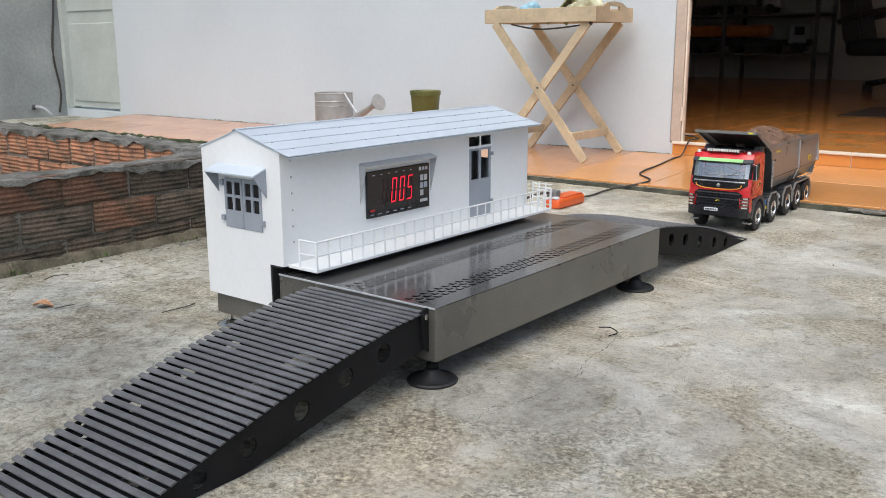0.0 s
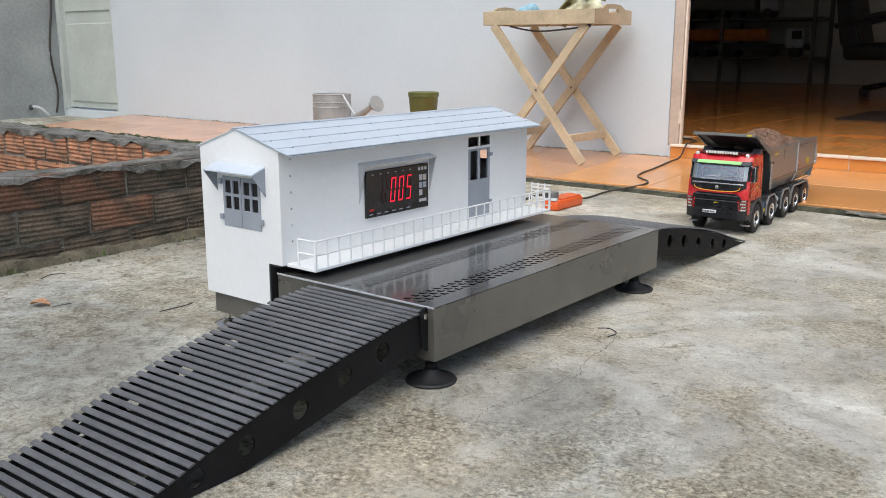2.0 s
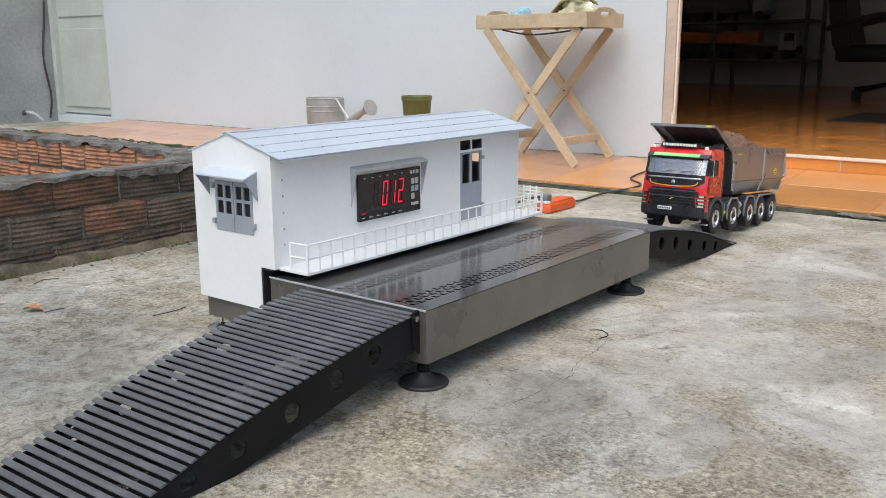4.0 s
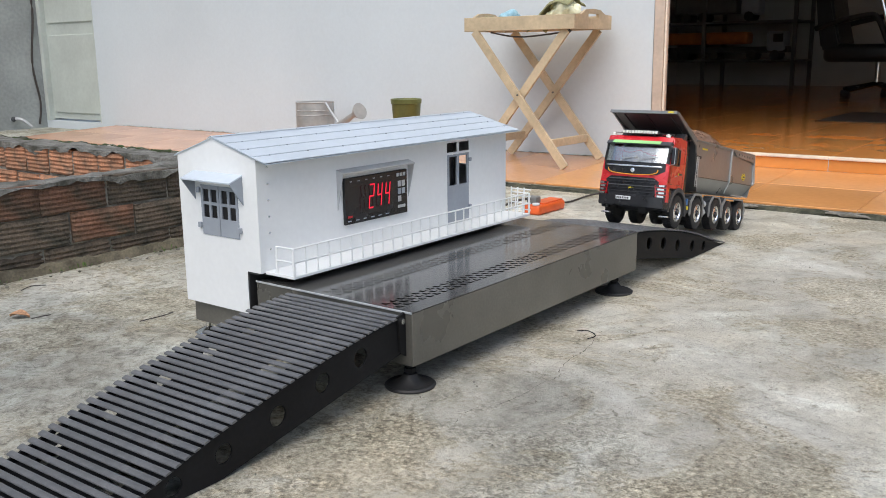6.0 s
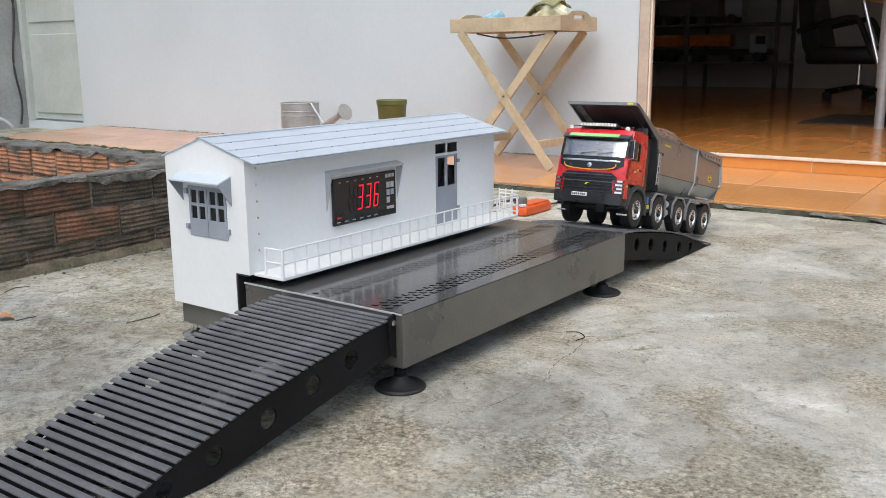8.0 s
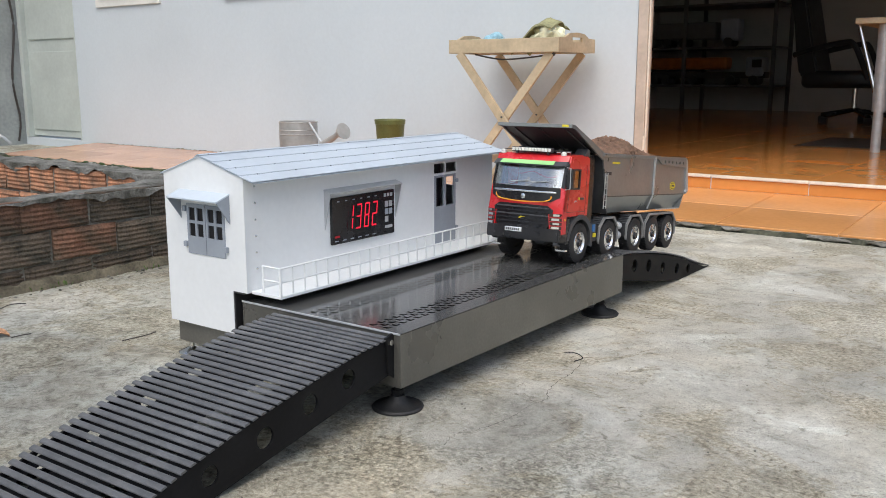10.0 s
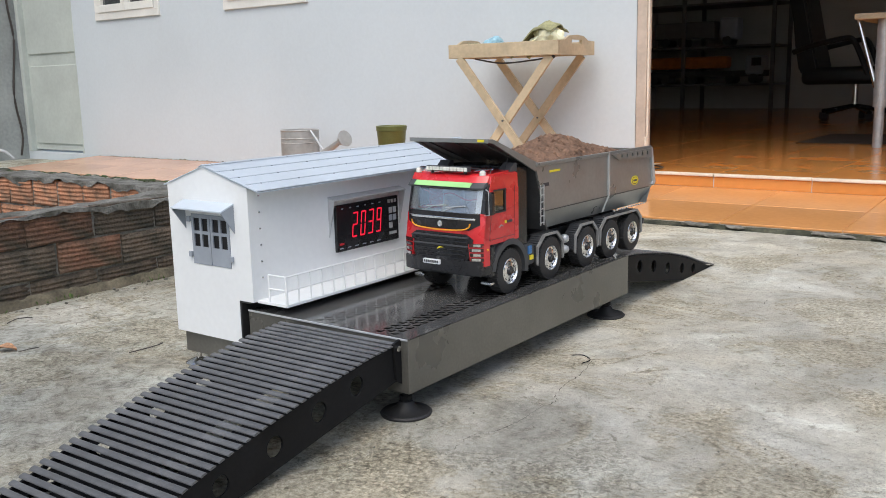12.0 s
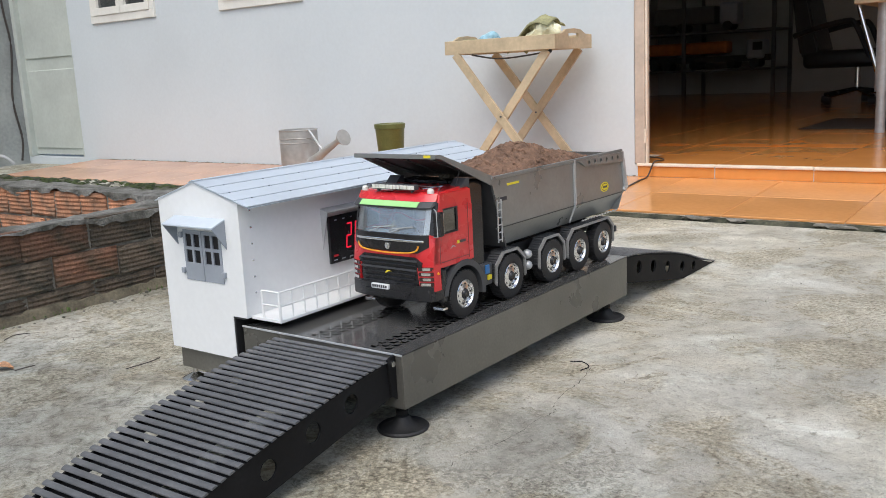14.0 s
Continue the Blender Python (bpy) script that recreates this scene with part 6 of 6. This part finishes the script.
cp = smooth_path(((-0.700, 1.648, 0.018), (-0.715, 1.75, 0.006), (-0.728, 1.90, 0.006), (-0.700, 1.975, 0.012), (-0.640, 2.03, 0.027), (-0.655, 2.10, 0.030), (-0.745, 2.20, 0.034), (-0.765, 2.40, 0.042), (-0.785, 2.58, 0.049), (-0.790, 2.69, 0.056), (-0.770, 2.712, 0.115), (-0.780, 2.80, 0.114), (-0.80, 2.88, 0.113), (-0.93, 2.96, 0.113), (-1.40, 3.02, 0.113)))
part("cable", tube(B(), cp, 0.0034, 8), CABLE, ex_s, "dark mains cable", smooth=True)
part("plug_lead", tube(B(), smooth_path(((-0.712, 1.484, 0.052), (-0.735, 1.44, 0.050), (-0.80, 1.36, 0.02), (-0.86, 1.25, 0.006), (-0.70, 0.95, 0.006), (-0.50, 0.78, 0.05))), 0.004, 8), CABLE, ex_s, "dark lead to the scale", smooth=True)

# twig, leaf, cracks, weeds
tw = new("twig", mesh("twig", tube(B(), smooth_path(((0.052, 0.430, 0.004), (0.080, 0.424, 0.010), (0.098, 0.416, 0.006), (0.090, 0.398, 0.003))), 0.0010, 6), RAMPSIDE))
tagged(tw, "thin dark dry twig on the concrete", "twig")
for line in (((-1.141, -0.034, 0.003), (-1.150, -0.005, 0.006), (-1.144, 0.028, 0.003)), ((-0.900, -0.140, 0.003), (-0.890, -0.120, 0.006), (-0.895, -0.100, 0.003)), ((-0.70, -0.02, 0.003), (-0.69, 0.03, 0.005), (-0.70, 0.06, 0.003))):
    tagged(new("twig", mesh("twig", tube(B(), smooth_path(line), 0.0012, 6), CABLE)), "short brown dry twig on the concrete", "twig")
lf = B()
pts_l = []
for i in range(9):
    t = i / 8
    w = 0.024 * math.sin(math.pi * min(1, t * 1.05)) + 0.002
    for s in (-1, 0, 1):
        pts_l.append(lf.verts.new((0.085 * (t - 0.5), s * w, 0.006 + 0.010 * abs(s) + 0.012 * math.sin(t * 3.5) + 0.003 * noise.noise((t * 7, s, 0)))))
for i in range(8):
    for k in range(2):
        lf.faces.new((pts_l[i * 3 + k], pts_l[i * 3 + 3 + k], pts_l[i * 3 + 4 + k], pts_l[i * 3 + 1 + k]))
e2 = bmesh.ops.extrude_face_region(lf, geom=lf.faces[:])
bmesh.ops.translate(lf, verts=[v for v in e2["geom"] if isinstance(v, bmesh.types.BMVert)], vec=(0, 0, -0.001))
bmesh.ops.recalc_face_normals(lf, faces=lf.faces[:])
leaf = new("dry_leaf", mesh("dry_leaf", lf, DRYLEAF, True))
leaf.matrix_basis = pose(-0.935, -0.145, 0.0, 4, 0, 35) @ Matrix.Scale(0.5, 4)
tagged(leaf, "curled brown dry leaf on the concrete", "leaf")
random.seed(5)
for nm, line in (("crack", ((0.096, 0.43), (0.116, 0.336), (0.116, 0.296), (0.128, 0.234), (0.145, 0.20), (0.138, 0.161), (0.140, 0.116), (0.138, 0.077), (0.129, 0.035), (0.113, 0.014), (0.112, -0.021), (0.120, -0.05))),
                 ("crack", ((-0.62, 0.02), (-0.66, 0.12), (-0.72, 0.16), (-0.80, 0.30)))):
    cb = B()
    pts_c = smooth_path([(x, y, 0) for x, y in line], 14)
    vs_c = []
    for i, p in enumerate(pts_c):
        w = 0.0002 + 0.0019 * abs(noise.noise((i * 0.21, 1, 1)))
        j = 0.005 * noise.noise((i * 0.35, 5, 5))
        vs_c.append((cb.verts.new((p.x + j - w, p.y, 0.0006)), cb.verts.new((p.x + j + w, p.y, 0.0006))))
    for a, b in zip(vs_c, vs_c[1:]):
        cb.faces.new((a[0], a[1], b[1], b[0]))
    setting(nm, cb, CRACKM, "hairline crack in the concrete", "crack")
gb = B()
for k in range(240):
    x, y = random.uniform(-1.2, 1.8), random.uniform(-0.7, 1.8)
    r = random.uniform(0.0008, 0.0026)
    bmesh.ops.create_icosphere(gb, subdivisions=1, radius=r, matrix=Matrix.Translation((x, y, r * 0.3)))
tagged(new("grit", mesh("grit", gb, MORTAR)), "loose grit on the concrete", "grit", kind="stuff")
wd = B()
for (cx, cy, cz, n_, sp) in ((-1.255, 0.16, 0.0, 34, 0.03), (-1.25, -0.05, 0.0, 26, 0.03), (-1.245, 0.42, 0.0, 14, 0.05)):
    for k in range(n_):
        px, py = cx + abs(random.gauss(0, 0.008)), cy + random.gauss(0, sp)
        a = random.uniform(0, 6.28)
        h, s = random.uniform(0.006, 0.018), random.uniform(0.004, 0.008)
        v = [wd.verts.new(q) for q in ((px, py, cz), (px + s * math.cos(a), py + s * math.sin(a), cz + h * 0.7), (px + 1.6 * s * math.cos(a + 0.3), py + 1.6 * s * math.sin(a + 0.3), cz + h), (px + s * math.cos(a + 0.7), py + s * math.sin(a + 0.7), cz + h * 0.6))]
        wd.faces.new(v)
tagged(new("weeds", mesh("weeds", wd, WEED)), "small green weeds at the foot of the brick wall", "weeds", kind="stuff")
rb = B()
for k in range(60):
    y = random.uniform(-1.2, 0.7)
    x = BX + 0.02 + abs(random.gauss(0, 0.03))
    r = random.uniform(0.0015, 0.005)
    bmesh.ops.create_icosphere(rb, subdivisions=1, radius=r, matrix=Matrix.Translation((x, y, r * 0.5)) @ Matrix.Diagonal((1, 1.3, 0.7, 1)))
rough_up(rb, 0.002, 120)
tagged(new("rubble", mesh("rubble", rb, MORTAR)), "mortar crumbs along the brick wall", "rubble", kind="stuff")

# tap and pipe by the yard wall
tp = thing("wall_tap", (-5.93, 2.45, 0.0), "short bent silver pipe at the yard wall", "tap")
part("pipe", tube(B(), smooth_path(((-5.955, 2.44, 0.075), (-5.90, 2.46, 0.085), (-5.86, 2.49, 0.07), (-5.83, 2.53, 0.02))), 0.012, 10), SILVER, tp, smooth=True)
part("valve", ball(B(), (-5.925, 2.445, 0.082), 0.02, 2), TRIM, tp)
wl = thing("wall_cable", (-5.945, 2.66, 0.0), "dark cable hanging down beside the door", "cable")
part("cable_run", tube(B(), smooth_path(((-5.94, 2.705, 2.2), (-5.938, 2.66, 1.3), (-5.94, 2.69, 0.9), (-5.937, 2.645, 0.5), (-5.94, 2.68, 0.2), (-5.93, 2.65, 0.03))), 0.008, 6), CABLE, wl)

# ---- inside the room ----
mt = new("floor_mat", mesh("floor_mat", box(B(), -0.68, 0.9, 4.62, 5.5, 0, 0.006, 0.002), MAT))
mt.location = (0, 0, FLOOR_Z)
tagged(mt, "flat dark floor mat under the chair", "mat")
CX, CY = -0.96, 7.45
oc = thing("office_chair", (CX, CY, FLOOR_Z), "black leather office chair with chrome column", "chair")
part("seat", box(B(), CX - 0.40, CX + 0.22, CY - 0.26, CY + 0.26, 0.42, 0.57, 0.05, 4), LEATHER, oc, smooth=True)
bkp = [(CX - 0.34, 0.47), (CX - 0.42, 0.54), (CX - 0.46, 0.75), (CX - 0.49, 1.0), (CX - 0.55, 1.25), (CX - 0.42, 1.28), (CX - 0.36, 1.0), (CX - 0.31, 0.76), (CX - 0.26, 0.56)]
bk = prism(B(), bkp, "y", CY - 0.25, CY + 0.25)
bmesh.ops.bevel(bk, geom=bk.edges[:], offset=0.018, segments=2, affect="EDGES")
part("backrest", bk, LEATHER, oc, smooth=True)
for s in (-1, 1):
    part("armrest", tube(B(), smooth_path(((CX - 0.46, CY + s * 0.28, 0.70), (CX - 0.30, CY + s * 0.30, 0.75), (CX - 0.05, CY + s * 0.30, 0.80), (CX + 0.02, CY + s * 0.29, 0.78), (CX + 0.08, CY + s * 0.27, 0.66), (CX + 0.14, CY + s * 0.25, 0.50))), 0.024, 10), LEATHER, oc, smooth=True)
part("column", cyl(B(), (CX, CY, 0.22), (CX, CY, 0.43), 0.024, seg=16), CHROME, oc)
for k in range(5):
    a = 2 * math.pi * k / 5 + 0.3
    e = Vector((CX + 0.30 * math.cos(a), CY + 0.30 * math.sin(a), FLOOR_Z + 0.075))
    part("base_leg", tube(B(), ((CX, CY, 0.235), e), 0.02, 8), PLASTIC, oc)
    part("castor", cyl(B(), e + Vector((-0.025, 0, -0.04)), e + Vector((0.025, 0, -0.04)), 0.034, seg=16), RUBBER, oc)
dk = thing("desk", (0.6, 4.7, FLOOR_Z), "office desk with silver tubular legs", "desk")
part("desk_top", box(B(), -0.33, 1.5, 4.34, 5.1, 0.80, 0.832, 0.004), WOOD, dk)
for x, y in ((-0.19, 4.42), (-0.19, 5.0), (1.4, 4.42), (1.4, 5.0)):
    lg = part("leg", cyl(B(), (x, y, FLOOR_Z), (x, y, 0.33), 0.026, seg=18), SILVER, dk, smooth=True)
    part("leg_sleeve", cyl(B(), (x, y, 0.33), (x, y, 0.80), 0.036, seg=18), SILVER, dk, smooth=True)
part("slanted_bar", tube(B(), ((-0.215, 4.42, 0.43), (-0.325, 4.42, 0.80)), 0.012, 10), CHROME, dk, "bright slanted bar")
sh = thing("shelf_unit", (-3.05, 9.9, FLOOR_Z), "dark steel shelf unit with model vehicles", "shelf")
for x in (-4.45, -3.35, -2.30):
    for y in (9.55, 10.2):
        part("upright", box(B(), x - 0.02, x + 0.02, y - 0.02, y + 0.02, FLOOR_Z, 2.4), SHELFM, sh)
for z in (0.42, 0.86, 1.35, 1.85):
    part("shelf_board", box(B(), -4.47, -2.28, 9.53, 10.22, z - 0.025, z), SHELFM, sh)
mv = thing("model_lorry", (-3.15, 9.7, 0.42), "orange model tanker lorry with a white cab on the shelf", "model lorry")
part("trailer", box(B(), -3.90, -2.85, 9.6, 9.82, 0.60, 0.74, 0.03), material("orange_trailer", (0.40, 0.12, 0.02), 0.5), mv)
part("lorry_cab", box(B(), -2.63, -2.42, 9.6, 9.82, 0.52, 0.74, 0.03), GREYP, mv)
part("lorry_window", box(B(), -2.55, -2.44, 9.594, 9.60, 0.62, 0.71), BLACKP, mv)
part("frame_rail", box(B(), -3.87, -2.40, 9.63, 9.79, 0.50, 0.57), RUBBER, mv)
for x in (-3.75, -3.60, -3.25, -2.80, -2.53):
    part("wheel", cyl(B(), (x, 9.6, 0.475), (x, 9.82, 0.475), 0.055, seg=16), RUBBER, mv)
mv2 = thing("model_lorry", (-3.35, 9.7, 0.86), "dark model lorry on the upper shelf", "model lorry")
part("trailer", box(B(), -3.75, -3.00, 9.6, 9.82, 0.95, 1.15, 0.02), SHELFM, mv2)
part("lorry_cab", box(B(), -2.95, -2.73, 9.6, 9.82, 0.93, 1.18, 0.03), GREYP, mv2)
for x in (-3.60, -3.40, -2.85):
    part("wheel", cyl(B(), (x, 9.6, 0.915), (x, 9.82, 0.915), 0.055, seg=16), RUBBER, mv2)

# ---- pieces of the setting ----
random.seed(21)
tile_me = mesh("tile", box(B(), -0.1985, 0.1985, -0.1985, 0.1985, -0.008, 0.0, 0.0012, 1), TILE)
for i in range(14):
    for j in range(19):
        if j == 0 and i < 8:
            continue
        o = new("tile", tile_me)
        o.parent = floor
        o.location = (-0.7 + 0.4 * (i - 8), WALL_Y + 0.022 + 0.2 + 0.4 * j, FLOOR_Z + random.uniform(-0.0003, 0.0003))
riser_me = mesh("tile", box(B(), -0.1985, 0.1985, -0.004, 0.004, -0.0225, 0.0225, 0.001, 1), TILE)
for i in range(8):
    o = new("tile", riser_me)
    o.parent = step
    o.location = (-0.30 + 0.4 * i, WALL_Y + 0.001, 0.0735)
half_me = mesh("tile", box(B(), -0.174, 0.1735, -0.004, 0.004, -0.0225, 0.0225, 0.001, 1), TILE)
o = new("tile", half_me)
o.parent = step
o.location = (-0.676, WALL_Y + 0.001, 0.0735)
terr_me = mesh("tile", box(B(), -0.1988, 0.1988, -0.1785, 0.1785, -0.008, 0.0, 0.0012, 1), TILE_PALE)
terr_sheen = terr_me.copy()
terr_sheen.materials[0] = TILE_SHEEN
terr_sunlit = terr_me.copy()
terr_sunlit.materials[0] = TILE_SUNLIT
# light painted by tile colour: pale sheen at left, sunlit orange at right
for i in range(27):
    for j in range(2):
        o = new("tile", terr_sunlit if i > 9 else terr_me if i > 7 else terr_sheen)
        o.parent = terrace
        yt = 2.186 + 0.3585 * j
        o.matrix_basis = pose(-4.82 + 0.4 * i, yt, 0.0505 - (WALL_Y - yt) * 0.0385 + random.uniform(-0.0004, 0.0004), math.degrees(math.atan(0.0385)))

old = [brick_mesh("brick", 0.181, 0.078, 0.03, BRICK_OLD, k) for k in range(4)]
red = [brick_mesh("brick", 0.181, 0.078, 0.03, BRICK_MID, 10 + k) for k in range(2)]
tall = [brick_mesh("brick", 0.150, 0.094, 0.03, BRICK_RED, 20 + k) for k in range(4)]
for c, z in enumerate((0.018, 0.101, 0.182)):
    for k in range(16):
        y = -2.06 + 0.186 * k + (0.093 if c % 2 else 0.02)
        if y > BYB - 0.10:
            continue
        o = new("brick", random.choice(old) if random.random() < 0.84 else random.choice(red))
        o.parent = planter_front
        o.matrix_basis = pose(BX - 0.010 + random.uniform(-0.003, 0.003), y + random.uniform(-0.003, 0.003), z + random.uniform(-0.003, 0.003), random.uniform(-1.5, 1.5), random.uniform(-1.5, 1.5), random.uniform(-1, 1))
for c, z in enumerate((0.058, 0.160)):
    for k in range(16):
        x = -1.50 - 0.160 * k + (0.08 if c % 2 else 0.0)
        o = new("brick", random.choice(tall))
        o.parent = planter_back
        o.matrix_basis = pose(x, BYB + 0.008 + random.uniform(-0.003, 0.003), z + random.uniform(-0.003, 0.003), random.uniform(-1, 1), random.uniform(-1.5, 1.5), -90 + random.uniform(-1, 1))


# ---- what moves ----
# seconds, front axle y, height of the front hub, nose-up degrees, x of the axle's middle, turn
DRIVE = [
    (0.0, 1.532, 0.0425, 0.0, -0.131, 2.3), (1.0, 1.532, 0.0425, 0.0, -0.131, 2.3), (2.0, 1.532, 0.0425, 0.0, -0.131, 2.3),
    (2.5, 1.425, 0.0460, 0.9, -0.130, 2.2), (3.0, 1.346, 0.0620, 2.8, -0.130, 2.0), (5.5, 1.163, 0.1120, 8.2, -0.130, 2.0),
    (6.0, 1.097, 0.1280, 9.9, -0.130, 2.0), (6.5, 1.050, 0.1378, 11.0, -0.130, 1.9), (7.0, 1.018, 0.1440, 11.7, -0.130, 1.9),
    (9.5, 0.742, 0.1755, 8.0, -0.129, 1.9), (10.0, 0.643, 0.1755, 5.3, -0.125, 1.2), (10.5, 0.463, 0.1755, 1.9, -0.119, 0.0),
    (11.0, 0.400, 0.1755, 0.8, -0.114, -0.8), (11.5, 0.360, 0.1755, 0.4, -0.116, -0.9), (12.0, 0.344, 0.1755, 0.2, -0.118, -1.0),
    (12.5, 0.344, 0.1755, 0.2, -0.118, -1.0), (13.0, 0.335, 0.1755, 0.2, -0.119, -1.0), (13.5, 0.282, 0.1755, 0.0, -0.121, -1.0), (14.0, 0.221, 0.1755, 0.0, -0.123, -0.9)]


# seconds and what the weight display shows from then on
READINGS = ((0.0, "  005"), (1.4, "  004"), (1.6, "  005"), (2.6, "  004"), (2.7, "- 021"), (2.8, "- 063"), (3.0, "- 051"), (3.1, "- 035"), (3.2, "- 026"),
            (3.6, "  012"), (4.1, "  054"), (4.6, "  102"), (5.0, "  139"), (5.3, "  167"), (5.4, "  181"), (5.5, "  191"), (5.7, "  207"), (5.9, "  230"),
            (6.0, "  244"), (6.1, "  257"), (6.3, "  278"), (6.4, "  287"), (6.5, "  292"), (6.8, "  283"), (6.9, "  270"), (7.0, "  268"), (7.1, "  275"),
            (7.2, "  270"), (7.7, "  336"), (8.2, "  467"), (8.7, "  643"), (9.1, "  804"), (9.3, "  882"), (9.5, " 1034"), (9.7, " 1191"), (9.9, " 1323"),
            (10.0, " 1382"), (10.1, " 1454"), (10.3, " 1639"), (10.5, " 1875"), (10.8, " 1955"), (11.0, " 1979"), (11.3, " 1968"), (11.5, " 1970"),
            (11.8, " 2007"), (12.0, " 2039"), (12.3, " 2033"), (12.5, " 2028"), (12.6, " 2041"), (12.8, " 2032"), (13.0, " 2024"), (13.2, " 2035"),
            (13.4, " 2054"), (13.5, " 2061"), (13.7, " 2071"))


def truck_pose(y, z, up, x, turn):
    return Matrix.Translation((x, y, z)) @ pose(0, 0, 0, -up, 0, turn) @ pose(0, 0, -R_W)


REST = Vector((0.0013, 0, 0))


def turned(upright, a):
    return pose(0, 0, 0, 0, 0, a) if upright else pose(0, 0, 0, 0, a, 0)


def motions():
    walk(truck, [(t, truck_pose(*r)) for t, *r in DRIVE])
    ts, ys = [r[0] for r in DRIVE], [r[1] for r in DRIVE]
    for w, rest, s in WHEELS:
        rows = []
        for k in range(141):
            t = k / 10
            a = math.degrees((ys[0] - float(np.interp(t, ts, ys))) / R_W)
            rows.append((t, Matrix.Translation(rest.translation) @ pose(0, 0, 0, a, 0, 0) @ pose(0, 0, 0, 0, 0, 0 if s > 0 else 180)))
        walk(w, rows)
    # each display bar turns half round on its spindle when it goes on or off
    for ob, at, upright, place, letter in SEGMENTS:
        was, rows = None, []
        for t, text in READINGS:
            lit = letter in SEGS[text[place]]
            if was is None:
                rows.append((t, Matrix.Translation(at - REST) @ turned(upright, 0 if lit else 180)))
            elif lit != was:
                for k in range(4):
                    rows.append((t - (3 - k) / 30, Matrix.Translation(at - (REST if k in (0, 3) else 0 * REST)) @ turned(upright, 180 - 60 * k if lit else 60 * k)))
            was = lit
        rows.append((14.0, Matrix.Translation(at - REST) @ turned(upright, 0 if was else 180)))
        walk(ob, rows)


motions()
